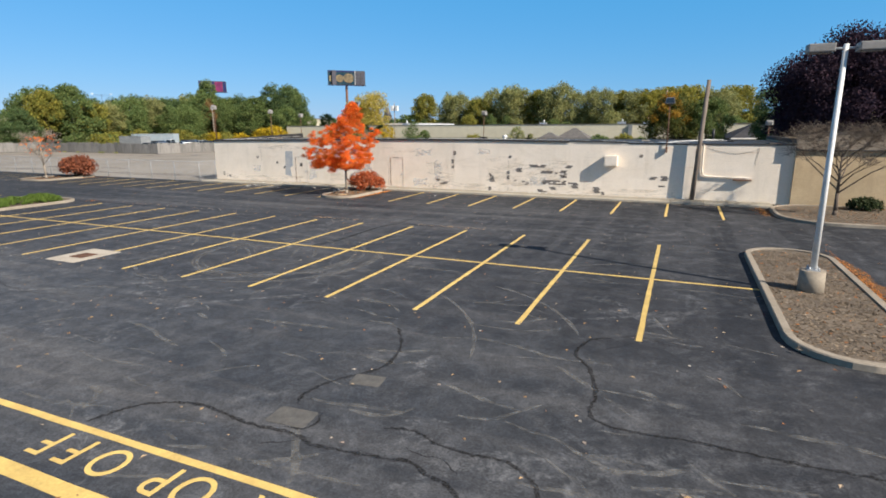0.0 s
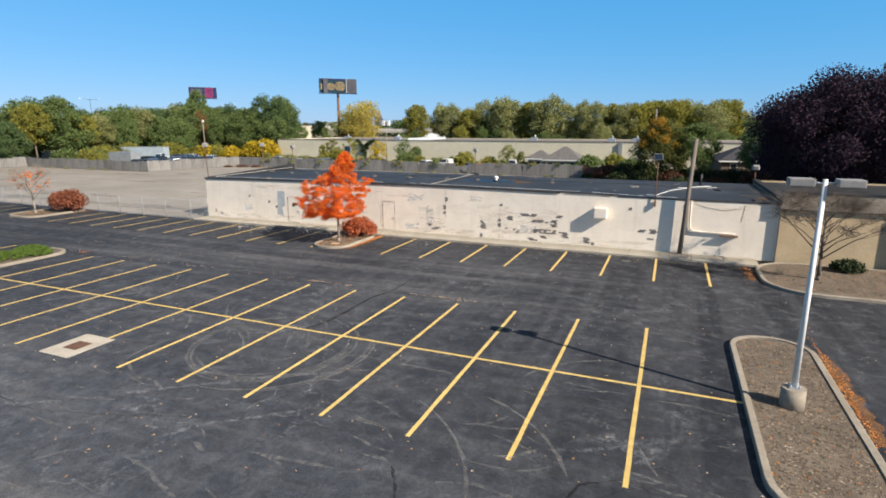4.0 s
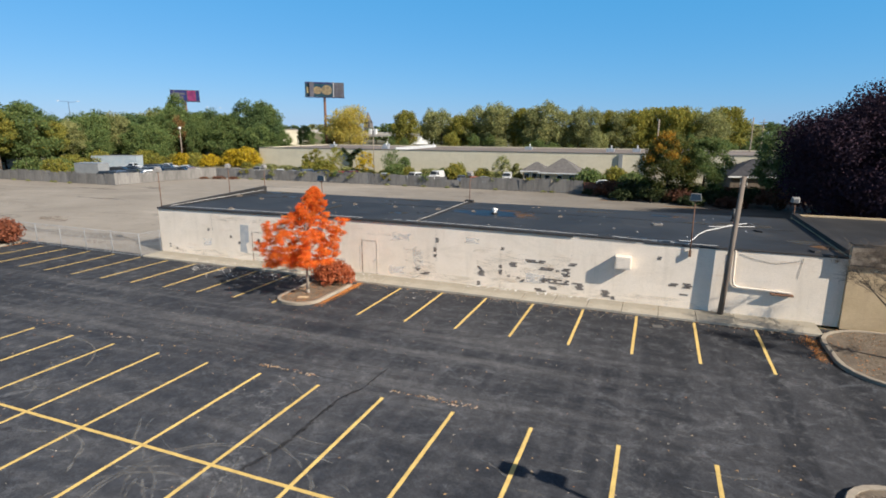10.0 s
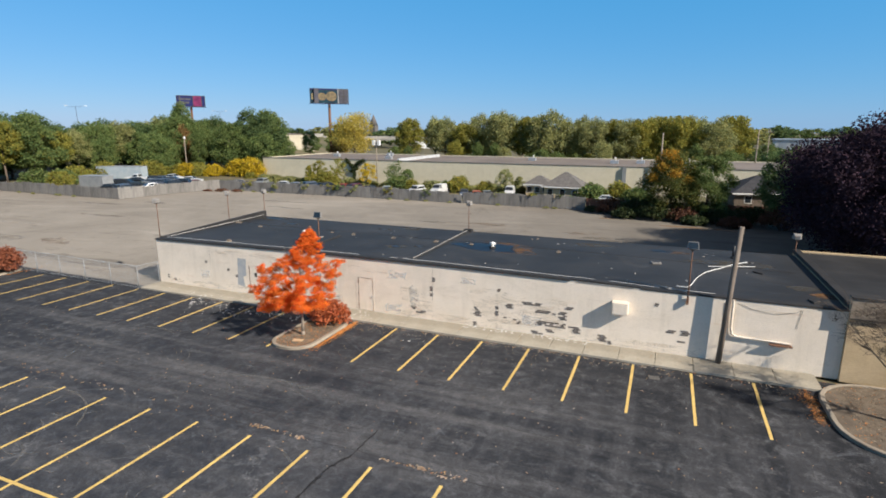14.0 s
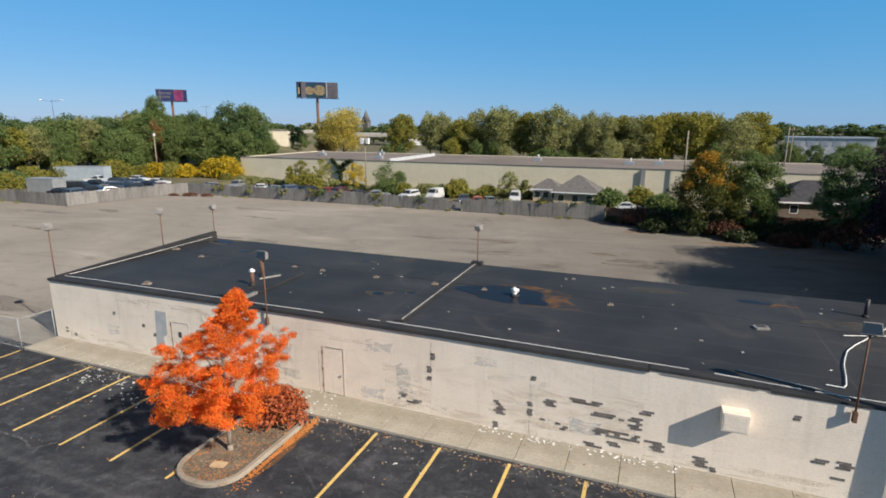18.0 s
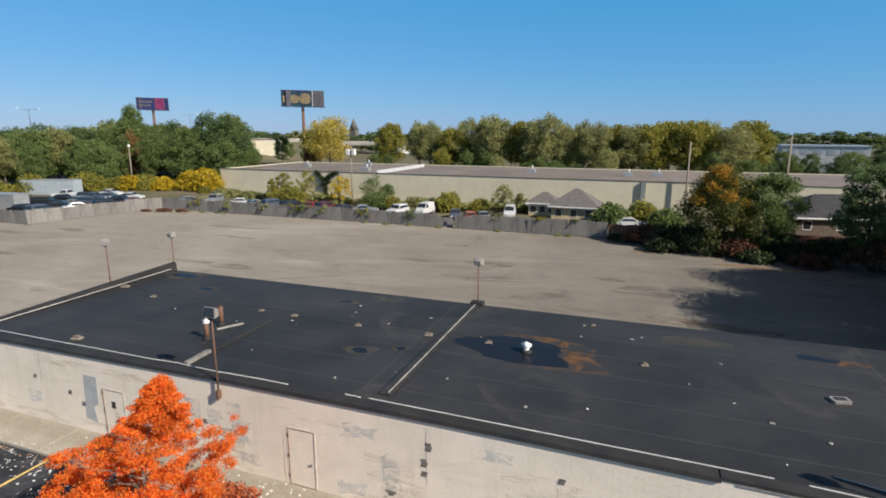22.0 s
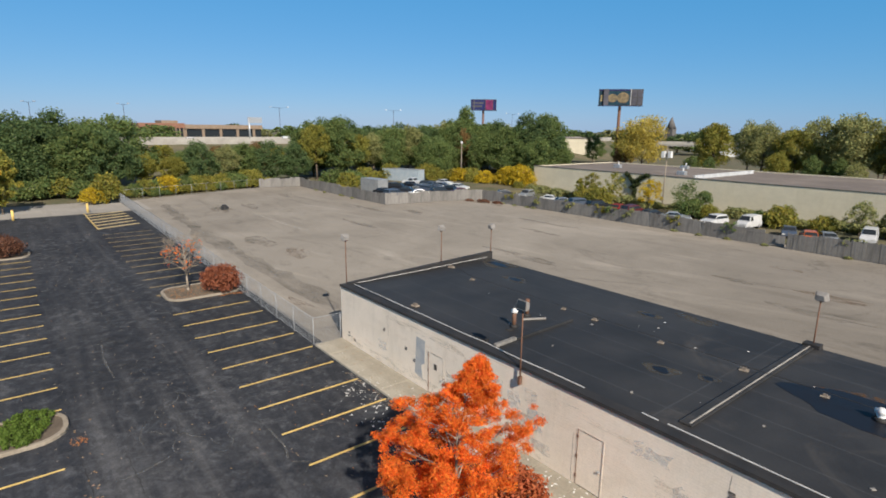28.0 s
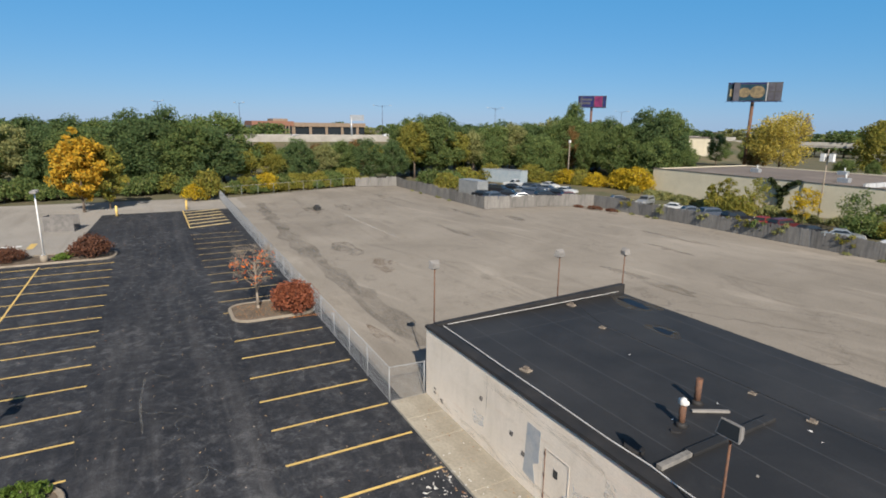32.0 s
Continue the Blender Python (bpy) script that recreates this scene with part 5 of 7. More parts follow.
lot_lamp(4.13, -20.2, 6.62, "white double-headed lot lamp on a concrete base")
lot_lamp(-36.8, -20.2, 6.62, "white double-headed lot lamp on a concrete base")
lot_lamp(-76.5, -20.1, 6.6, "white double-headed lot lamp on a concrete base")

# ---- planted things near the lot ----
mp = thing("maple_tree", "small maple with bright orange-red autumn leaves", "tree", pose(-20.95, -5.2, 0.1))
bm = bm_new()
limbs(bm, 6.6, 1.5, 2.3, 0.085, 11, 3, 12)
part("trunk", bm, PALEBARK, mp)
rng = random.Random(77)
cs, rs = [], []
MAPLE = ((1.75, 1.3), (2.1, 2.15), (2.6, 2.5), (3.1, 2.7), (3.6, 2.75), (4.05, 2.5), (4.4, 1.9), (4.75, 1.25), (5.1, 0.86), (5.5, 0.66), (5.85, 0.45), (6.2, 0.15))


def maple_reach(h):
    for (h0, r0), (h1, r1) in zip(MAPLE, MAPLE[1:]):
        if h <= h1:
            return r0 + (r1 - r0) * (h - h0) / (h1 - h0)
    return 0.1


for i in range(460):
    u = ((i + 0.5) / 460) ** 1.08
    a = i * 2.39996 + rng.uniform(-0.3, 0.3)
    h = 1.75 + 4.42 * u
    k = 0.2 + 0.8 * rng.random() ** 0.55
    reach = maple_reach(h) * (1.0 + 0.17 * math.sin(3 * a + h * 1.3) + 0.11 * math.sin(5 * a - h) + 0.10 * math.sin(h * 6.0 + 2 * a))
    if math.cos(a - 0.6) > 0.2 and rng.random() < 0.22 and h < 5.0:
        continue
    cs.append((math.cos(a) * reach * k * 0.94 - 0.28 + 0.75 * u, math.sin(a) * reach * k * 0.94 - 0.2 + 0.62 * u, h + rng.uniform(-0.2, 0.2) * (1 - u)))
    rs.append(rng.uniform(0.16, 0.36) * (1 - 0.45 * u))
new("crown", leaves_mesh("crown", L_ORANGE, cs, rs, 105000, 0.028, 11, 0.55)).parent = mp
bm = bm_new()
box(bm, -0.28, 0.28, -0.17, 0.17, 0, 0.03, 0.008)
box(bm, -0.25, 0.2, -0.15, 0.1, 0.03, 0.045, 0.005)
solid("cardboard", bm, plain("tan_cardboard", (0.52, 0.38, 0.23), (0.44, 0.31, 0.18), 4, 0.9), "flattened tan cardboard lying on the bark mulch", "cardboard", at=pose(-20.66, -6.1, 0.112, 0, 0, 12))
bush("red_bush", "rounded bush with rust-red leaves by the maple", L_RUST, 1.35, 1.15, 1.45, 3500, 0.075, 2, pose(-20.75, -2.75, 0.1))
bush("red_bush", "clipped rounded bush with dark red leaves", L_RED, 1.75, 1.5, 2.25, 5200, 0.085, 3, pose(-53.2, -2.9, 0.1))
bush("brown_bush", "rounded bush with russet brown leaves", L_RUSSET, 2.0, 1.7, 2.2, 4200, 0.09, 4, pose(-77.3, -16.4, 0.1))
bush("brown_bush", "low rounded bush with russet brown leaves", L_RUSSET, 1.6, 1.4, 1.3, 2500, 0.08, 5, pose(-78.0, -23.0, 0.1))
bush("evergreen_bush", "small clipped evergreen bush by the tan wall", L_DARKSHRUB, 0.85, 0.7, 0.75, 2200, 0.06, 6, pose(9.85, -1.6, 0.1))
for i, (x, y) in enumerate(((-37.4, -15.8), (-36.3, -16.2), (-37.0, -17.6), (-36.5, -19.2), (-37.2, -20.8), (-36.6, -22.6), (-37.0, -24.2))):
    bush("low_shrub", "low spreading bright green shrub", L_SHRUB, 1.15, 1.05, 0.46, 5200, 0.038, 20 + i, pose(x, y, 0.1), "shrub", "shrubs on the island")
for i, (x, y) in enumerate(((-77.8, -18.6), (-76.9, -18.9))):
    bush("low_shrub", "low spreading green shrub", L_SHRUB, 0.9, 0.8, 0.4, 900, 0.08, 30 + i, pose(x, y, 0.1), "shrub", "shrubs on the island")


def bare_tree(name, label, h, r, seed, at, leaves=0, mat=None, spread=2.0):
    ob = thing(name, label, "tree", at)
    bm = bm_new()
    tips = limbs(bm, h, h * 0.24, spread, r, seed, 3, 18)
    rr = random.Random(seed)
    for t in list(tips):
        for _ in range(3):
            e = t + Vector((rr.uniform(-1, 1), rr.uniform(-1, 1), rr.uniform(-0.1, 1))) * 0.35
            tube(bm, t, e, 0.008, 0.004, 3, False)
            for _ in range(0 if leaves else 3):
                tube(bm, t.lerp(e, rr.random()), e + Vector((rr.uniform(-1, 1), rr.uniform(-1, 1), rr.uniform(-0.4, 0.7))) * 0.4, 0.006, 0.004, 3, False)
    part("trunk", bm, PALEBARK if leaves else BARK, ob)
    if leaves:
        low = [t for t in tips if t.z < h * 0.75]
        cr = new("crown", leaves_mesh("crown", mat, [tuple(t) for t in low[::5]], [0.3] * len(low[::5]), leaves, 0.08, seed))
        cr.parent = ob
    return ob


bare_tree("bare_tree", "small nearly bare tree with a few orange leaves", 5.0, 0.09, 7, pose(-54.7, -5.0, 0.1), 230, L_ORANGE, 2.2)
bare_tree("bare_tree", "leafless spreading ornamental tree by the tan wall", 4.7, 0.10, 8, pose(8.0, -4.2, 0.1), 0, None, 2.7)

# ---- large trees at the side ----
tree("purple_maple", "large maple with dense dark purple leaves", L_PURPLE, 13.0, 1.2, 7.4, 120000, 0.10, 21, None, 0.4, 80, 0.0, scaled(15.6, 22.5, 0), 2, "", 2.0)
tree("purple_maple", "dark purple maple standing behind a larger one", L_PURPLE, 11.5, 0.8, 6.3, 50000, 0.11, 24, None, 0.3, 56, 0.0, scaled(15.6, 33.6, 0), 2, "", 1.7)
gold = tree("golden_tree", "green tree turning golden at the top behind the lot", L_OLIVEG, 9.2, 0.3, 4.0, 20000, 0.11, 22, None, 0.2, 54, 0.25, scaled(-1.2, 49.8, 0), 2, "", 1.2)
gold_cs = [(math.cos(i * 2.4) * (0.3 + 0.16 * i) - 0.5, math.sin(i * 2.4) * (0.3 + 0.16 * i) - 0.9, 8.9 - 0.26 * i) for i in range(15)]
part_ob = new("golden_top", leaves_mesh("golden_top", L_GOLDG, gold_cs, [0.75] * 15, 5200, 0.11, 26))
part_ob.parent = gold
tagged(part_ob, "golden-orange leaves at the top")
tree("green_tree", "round green tree at the lot's edge", L_GREEN, 9.2, 0.3, 3.5, 18000, 0.11, 23, None, 0.18, 44, 0.2, scaled(3.3, 50.2, 0), 2, "", 1.2)
tree("olive_tree", "dark olive-green tree at the lot's edge", L_DEEP, 10.4, 0.4, 3.3, 15000, 0.12, 27, None, 0.16, 34, 0.1, scaled(11.6, 48.0, 0), 2, "", 1.3)
# the two tallest stand out of view, added to shade trees and lot
for i, (x, y, h, r) in enumerate(((15.5, 43.0, 9.0, 4.2), (22.5, 45.0, 11.5, 5.5), (25, 36, 12.0, 5.5), (18.5, 39.5, 9.5, 4.2), (27, 33, 20.0, 7.0), (29, 41, 21.5, 7.5))):
    tree("dark_green_tree", "dense dark green tree shading the lot's edge", L_DEEP, h, 0.5, r, 8000 if h < 15 else 22000, 0.2, 40 + i, None, 0.22, 34, 0.1, scaled(x, y, 0), group="trees at the lot's edge")
for k, (x, y, w, h) in enumerate(((-8.6, 51.0, 1.8, 1.9), (-5.6, 49.9, 2.0, 2.2), (-2.6, 47.6, 2.0, 1.7), (0.6, 47.2, 1.8, 1.4), (4.4, 47.6, 1.9, 1.5), (8.0, 47.6, 2.2, 1.9), (11.6, 45.2, 2.2, 2.2), (-6.8, 47.6, 1.4, 1.1), (1.8, 45.4, 1.3, 0.9), (6.4, 45.0, 1.5, 1.0))):
    bush("dark_weeds", "dark overgrown brush in the shade of the trees", L_DARKSHRUB if k % 3 else L_RUSSET, w, w * 0.7, h, 1800, 0.1, 430 + k, pose(x, y, 0) @ Matrix.Diagonal((1.3, 1.3, 1.45, 1)), "weeds", "weeds under the trees")


# ---- fences ----
WIRE = plain("dull_galvanised_wire", (0.30, 0.315, 0.33), (0.22, 0.23, 0.24), 2, 0.6)


def chain_fence(a, b, h, label, step=3.0, wires=True):
    """Chain-link: posts, rails and woven wire."""
    a, b = Vector(a), Vector(b)
    L = (b - a).length
    ang = math.degrees(math.atan2(b.y - a.y, b.x - a.x))
    ob = thing("chain_link_fence", label, "fence", pose(a.x, a.y, 0, 0, 0, ang), kind="structure")
    post = mesh_of("post", tube(bm_new(), (0, 0, -0.1), (0, 0, h + 0.05), 0.03, 0.03, 8), WIRE)
    n = max(1, round(L / step))
    for i in range(n + 1):
        piece("post", post, ob, pose(L * i / n, 0, 0))
    for z in (h, 0.08):
        part("rail", tube(bm_new(), (0, 0, z), (L, 0, z), 0.022 if z > 1 else 0.008, None, 6), WIRE, ob)
    if wires:
        verts, faces = [], []
        w = 0.0032
        s = 0.105
        k = -int(h / s)
        while k * s < L:
            for sg in (1, -1):
                x0, z0, x1, z1 = (k * s, 0.06, k * s + h, h) if sg > 0 else (k * s + h, 0.06, k * s, h)
                t0, t1 = 0.0, 1.0
                dx = x1 - x0
                for lim, lo in ((0.0, True), (L, False)):
                    t = (lim - x0) / dx
                    if (dx > 0) == lo:
                        t0 = max(t0, t)
                    else:
                        t1 = min(t1, t)
                if t1 > t0:
                    p, q = (x0 + dx * t0, z0 + (z1 - z0) * t0), (x0 + dx * t1, z0 + (z1 - z0) * t1)
                    i = len(verts)
                    for x, z in (p, q):
                        verts += [(x - w, 0, z), (x + w, w, z), (x + w, -w, z)]
                    faces += [(i, i + 1, i + 4, i + 3), (i + 1, i + 2, i + 5, i + 4), (i + 2, i, i + 3, i + 5)]
            k += 1
        me = bpy.data.meshes.new("wire_mesh")
        me.from_pydata(verts, [], faces)
        me.materials.append(WIRE)
        tagged(piece("wire_mesh", me, ob), kind="stuff")
    return ob


chain_fence((-38.45, -1.85), (-117.0, -0.75), 1.75, "galvanised chain-link fence along the parking row")
chain_fence((-38.45, -1.85), (-38.32, -0.1), 1.75, "short return of chain-link fence to the building", 1.7)
chain_fence((-117.6, 0.2), (-126, 27), 1.9, "rusty chain-link fence overgrown with shrubs", 3.0, False)


def board_panel(seed, h, w=2.44):
    rr = random.Random(seed)
    bm = bm_new()
    n = 16
    lean = rr.uniform(-0.01, 0.01)
    for i in range(n):
        x = i * w / n
        hh = h + rr.uniform(-0.1, 0.06) + (-0.5 * rr.random() if rr.random() < 0.05 else 0)
        y = rr.uniform(-0.012, 0.012)
        box(bm, x + 0.004, x + w / n - 0.004, y - 0.012, y + 0.012, rr.uniform(0.0, 0.08), hh)
    return mesh_of("boards", bm, PLANK)


panels = [board_panel(s, 1.95) for s in range(7)]
post_me = mesh_of("post", box(bm_new(), -0.05, 0.05, -0.05, 0.05, -0.1, 1.9), PLANK)
rail_me = mesh_of("rail", box(bm_new(), 0, 2.44, -0.02, 0.02, -0.045, 0.045), PLANK)


def board_fence(a, b, label, skip=(), seed=0):
    a, b = Vector(a), Vector(b)
    L = (b - a).length
    ang = math.degrees(math.atan2(b.y - a.y, b.x - a.x))
    ob = thing("board_fence", label, "fence", pose(a.x, a.y, 0, 0, 0, ang), kind="structure")
    rr = random.Random(seed)
    n = round(L / 2.44)
    s = L / n / 2.44
    for i in range(n):
        if i in skip:
            continue
        m = pose(i * 2.44 * s, 0, 0, rr.uniform(-3, 3), rr.uniform(-0.6, 0.6), 0) @ Matrix.Diagonal((s, 1, rr.uniform(0.93, 1.08), 1))
        piece("fence_panel", rr.choice(panels), ob, m)
        piece("post", post_me, ob, pose(i * 2.44 * s, 0.09, 0))
        for z in (0.45, 1.5):
            piece("rail", rail_me, ob, pose(i * 2.44 * s, 0.045, z))
    return ob


board_fence((-88.3, 35.0), (-87.0, 46), "weathered grey board fence at the jog", seed=1)
board_fence((-87.0, 46), (-84.0, 53.6), "weathered grey board fence at the jog", seed=2)
board_fence((-84.0, 53.6), (-12.8, 53.3), "long weathered grey board fence with leaning panels", (20,), 3)
board_fence((-126, 27), (-124, 35.4), "weathered grey board fence", seed=4)
board_fence((-124, 35.4), (-88.3, 35.0), "weathered grey board fence along the yard", seed=5)
gate = thing("fence_gap", "gap closed with a low metal bar in the board fence", "gate")
bm = bm_new()
box(bm, -35.2, -32.9, 53.75, 53.82, 0.1, 0.22)
box(bm, -35.2, -32.9, 54.0, 54.04, 0.0, 1.3)
part("bar", bm, PLANK, gate)
bm = bm_new()
for i in range(60):
    box(bm, -12.7 + i * 0.5, -12.7 + i * 0.5 + 0.485, 53.2, 53.24, 0, 1.8 + 0.05 * math.sin(i * 1.7))
solid("board_fence", bm, DARKFENCE, "red-brown board fence in shade under trees", "fence", "structure")

for k in range(12):
    bush("dark_weeds", "dark overgrown weeds at the foot of the fence", L_RUSSET if k % 3 else L_DARKSHRUB, 1.4, 0.8, 1.0 + 0.25 * (k % 3), 900, 0.1, 380 + k, pose(-11.6 + k * 2.1, 51.9 - 0.25 * (k % 2), 0), "weeds", "weeds under the trees")

# ---- vehicles ----
def vehicle(style, body, x, y, turn, label, z=0.0):
    """A parked vehicle: shaped body, glass, wheels. style: sedan, suv, van or pickup."""
    ob = thing("car" if style != "van" else "van", label, "car" if style != "van" else "van", scaled(x, y, z, 0.88 if style == "van" else 0.94, turn), "parked vehicles")
    L, W = {"sedan": (4.6, 1.8), "suv": (4.7, 1.88), "van": (4.7, 1.9), "pickup": (5.6, 1.95)}[style]
    lo = {"sedan": [(-.5, .45), (-.5, .78), (-.42, .9), (.22, .95), (.46, .78), (.5, .62), (.5, .35), (-.48, .3)],
          "suv": [(-.5, .5), (-.5, .95), (-.46, 1.05), (.22, 1.05), (.46, .92), (.5, .7), (.5, .4), (-.48, .36)],
          "van": [(-.5, .45), (-.5, 1.1), (-.49, 1.3), (.26, 1.3), (.44, 1.05), (.5, .8), (.5, .4), (-.48, .36)],
          "pickup": [(-.5, .55), (-.5, 1.0), (-.48, 1.08), (.2, 1.1), (.46, 1.02), (.5, .75), (.5, .45), (-.48, .42)]}[style]
    hi = {"sedan": [(-.36, .88), (-.22, 1.38), (.06, 1.42), (.24, .93)], "suv": [(-.48, 1.0), (-.42, 1.62), (.06, 1.68), (.24, 1.02)],
          "van": [(-.495, 1.25), (-.48, 2.05), (.16, 2.1), (.3, 1.25)], "pickup": [(-.08, 1.05), (-.06, 1.72), (.12, 1.74), (.24, 1.08)]}[style]

    def shell(prof, w0, w1, zc):
        bm = bm_new()
        zs = [p[1] for p in prof]
        z0, z1 = min(zs), max(zs)
        sides = []
        for s in (-1, 1):
            sides.append([bm.verts.new((px_ * L, s * (w0 + (w1 - w0) * (pz - z0) / (z1 - z0)) / 2, pz)) for px_, pz in prof])
        n = len(prof)
        bm.faces.new(sides[0])
        bm.faces.new(sides[1][::-1])
        for i in range(n):
            bm.faces.new((sides[0][i], sides[1][i], sides[1][(i + 1) % n], sides[0][(i + 1) % n]))
        bmesh.ops.bevel(bm, geom=bm.edges[:], offset=0.05, segments=2, affect="EDGES")
        return bm
    part("body", shell(lo, W, W * 0.94, 0), body, ob)
    part("cabin", shell(hi, W * 0.93, W * 0.76, 0), body, ob)
    z0, z1 = hi[0][1] + 0.1, max(hi[1][1], hi[2][1]) - 0.1
    for s in (-1, 1):
        bm = bm_new()
        q = [(hi[0][0] * L + 0.25, z0), (hi[3][0] * L - 0.22, z0), (hi[2][0] * L - 0.02, z1), (hi[1][0] * L + 0.12, z1)]
        if style == "van":
            q[0] = (0.06 * L, z0)
            q[3] = (0.06 * L, z1)
        yy = [s * (W * 0.93 - (W * 0.17) * (pz - hi[0][1]) / (hi[1][1] - hi[0][1])) / 2 * 1.006 + s * 0.006 for _, pz in q]
        f = [bm.verts.new((px_, y_, pz)) for (px_, pz), y_ in zip(q, yy)]
        g = [bm.verts.new((px_, y_ - s * 0.04, pz)) for (px_, pz), y_ in zip(q, yy)]
        bm.faces.new(f)
        bm.faces.new(g[::-1])
        for i in range(4):
            bm.faces.new((f[i], g[i], g[(i + 1) % 4], f[(i + 1) % 4]))
        part("side_glass", bm, CARGLASS, ob, "dark side windows")
    for i0, i1, nm in ((3, 2, "windscreen"), (0, 1, "rear_window")):
        if style == "van" and nm == "rear_window":
            continue
        bm = bm_new()
        a = Vector((hi[i0][0] * L, 0, hi[i0][1])).lerp(Vector((hi[i1][0] * L, 0, hi[i1][1])), 0.16)
        b = Vector((hi[i0][0] * L, 0, hi[i0][1])).lerp(Vector((hi[i1][0] * L, 0, hi[i1][1])), 0.88)
        o = 0.025 if nm == "windscreen" else -0.025
        vs = [bm.verts.new((p.x + o, s * w, p.z + 0.02)) for p, s, w in ((a, -1, W * 0.40), (a, 1, W * 0.40), (b, 1, W * 0.35), (b, -1, W * 0.35))]
        ws = [bm.verts.new((v.co.x - o * 2, v.co.y, v.co.z - 0.03)) for v in vs]
        bm.faces.new(vs)
        bm.faces.new(ws[::-1])
        for i in range(4):
            bm.faces.new((vs[i], ws[i], ws[(i + 1) % 4], vs[(i + 1) % 4]))
        part(nm, bm, CARGLASS, ob)
    for sx in (-0.31, 0.31):
        for s in (-1, 1):
            bm = bm_new()
            tube(bm, (sx * L, s * (W / 2 - 0.2), 0.33), (sx * L, s * (W / 2 + 0.01), 0.33), 0.33, 0.33, 16)
            wh = part("wheel", bm, TYRE, ob)
            bm = bm_new()
            tube(bm, (sx * L, s * (W / 2 + 0.012), 0.33), (sx * L, s * (W / 2 + 0.02), 0.33), 0.2, 0.18, 12)
            part("rim", bm, GALV, wh)
    for s in (-1, 1):
        for fx, mt, nm in ((0.497, WHITE, "headlight"), (-0.498, BRICKRED, "tail_light")):
            bm = bm_new()
            zc = lo[4][1] - 0.14 if fx > 0 else lo[1][1] - 0.12
            box(bm, fx * L - 0.05, fx * L + 0.03, s * W * 0.36 - 0.16, s * W * 0.36 + 0.16, zc - 0.07, zc + 0.07, 0.02)
            part(nm, bm, mt, ob)
    return ob


C_WHITE = paint("white_car_paint", (0.62, 0.63, 0.64))
C_SILVER = paint("silver_car_paint", (0.42, 0.45, 0.48), 0.3, 0.6)
C_BLACK = paint("black_car_paint", (0.02, 0.022, 0.028))
C_RED = paint("red_car_paint", (0.28, 0.02, 0.025))
C_MAROON = paint("maroon_car_paint", (0.10, 0.02, 0.025))
C_BLUE = paint("blue_grey_car_paint", (0.08, 0.10, 0.14))
C_ORANGE = paint("orange_car_paint", (0.50, 0.12, 0.03))
for style, p, x, y, turn, lb in (
        ("suv", C_SILVER, -81.0, 62.3, -70, "silver SUV parked behind the board fence"), ("sedan", C_WHITE, -74.6, 61.0, -150, "white sedan parked behind the board fence"),
        ("sedan", C_BLUE, -70.5, 60.5, 60, "dark blue car parked in the yard"), ("suv", C_BLUE, -67.2, 61, 70, "dark grey car parked in the yard"),
        ("suv", C_BLACK, -63.6, 61, 75, "black car parked in the yard"), ("sedan", C_RED, -60.0, 61.3, 100, "red car parked in the yard"),
        ("suv", C_MAROON, -57.0, 61, 80, "maroon car parked in the yard"), ("sedan", C_BLACK, -53.6, 60.5, 70, "black car parked under shrubs"),
        ("sedan", C_SILVER, -50.0, 60.8, 30, "silver car half hidden by shrubs"), ("suv", C_WHITE, -44.6, 61.4, -97, "white SUV parked behind the board fence"),
        ("van", C_WHITE, -40.7, 63.0, -95, "white van parked behind the board fence"), ("sedan", C_BLUE, -35.0, 61.1, -70, "dark car parked behind the fence"),
        ("sedan", C_ORANGE, -32.4, 60.0, 115, "orange car parked behind the fence"), ("sedan", C_SILVER, -30.5, 60.3, -60, "silver car parked behind the fence"),
        ("van", C_WHITE, -27.6, 64.5, -80, "white box van parked behind the fence"), ("sedan", C_WHITE, -10.5, 62, 10, "white covered car beyond the fence"),
        ("pickup", C_WHITE, -108, 55.0, -160, "white pickup truck in the yard"), ("sedan", C_WHITE, -104.0, 60.5, 10, "white sedan in the yard"),
        ("suv", C_BLACK, -101.5, 54.5, 40, "black car in the yard"), ("sedan", C_BLUE, -99.0, 56, 30, "dark car in the yard"),
        ("sedan", C_WHITE, -95.5, 57.5, 20, "white car in the yard"), ("sedan", C_SILVER, -98.5, 50.5, 10, "silver car in the yard"),
        ("sedan", C_BLACK, -96.6, 40.0, 15, "black junk car behind the board fence"), ("suv", C_BLUE, -92.4, 39.6, 100, "dark blue junk car behind the board fence"), ("sedan", C_WHITE, -91.0, 44.4, 65, "white junk car behind the board fence"), ("suv", C_BLACK, -90.0, 48.6, 80, "black junk car behind the board fence"),
        ("sedan", C_MAROON, -88.9, 52.6, 70, "maroon junk car behind the board fence"), ("sedan", C_BLACK, -95.4, 44.6, 40, "black junk car in the yard"), ("suv", C_BLUE, -94.6, 49.4, 20, "dark blue junk car in the yard"), ("sedan", C_BLACK, -93.0, 53.6, 15, "black junk car in the yard"), ("suv", C_BLACK, -100.6, 46.2, 30, "black junk car in the yard"),
        ("sedan", C_BLUE, -104.6, 47.6, 10, "dark junk car in the yard"), ("sedan", C_BLACK, -104.0, 51.4, 10, "black junk car in the yard"), ("pickup", C_BLUE, -99.6, 53.4, 20, "dark pickup in the yard"), ("sedan", C_BLACK, -85.0, 60.5, 60, "black car parked behind the board fence")):
    vehicle(style, p, x, y, turn, lb, 0.6 if x < -88 else 0.12)

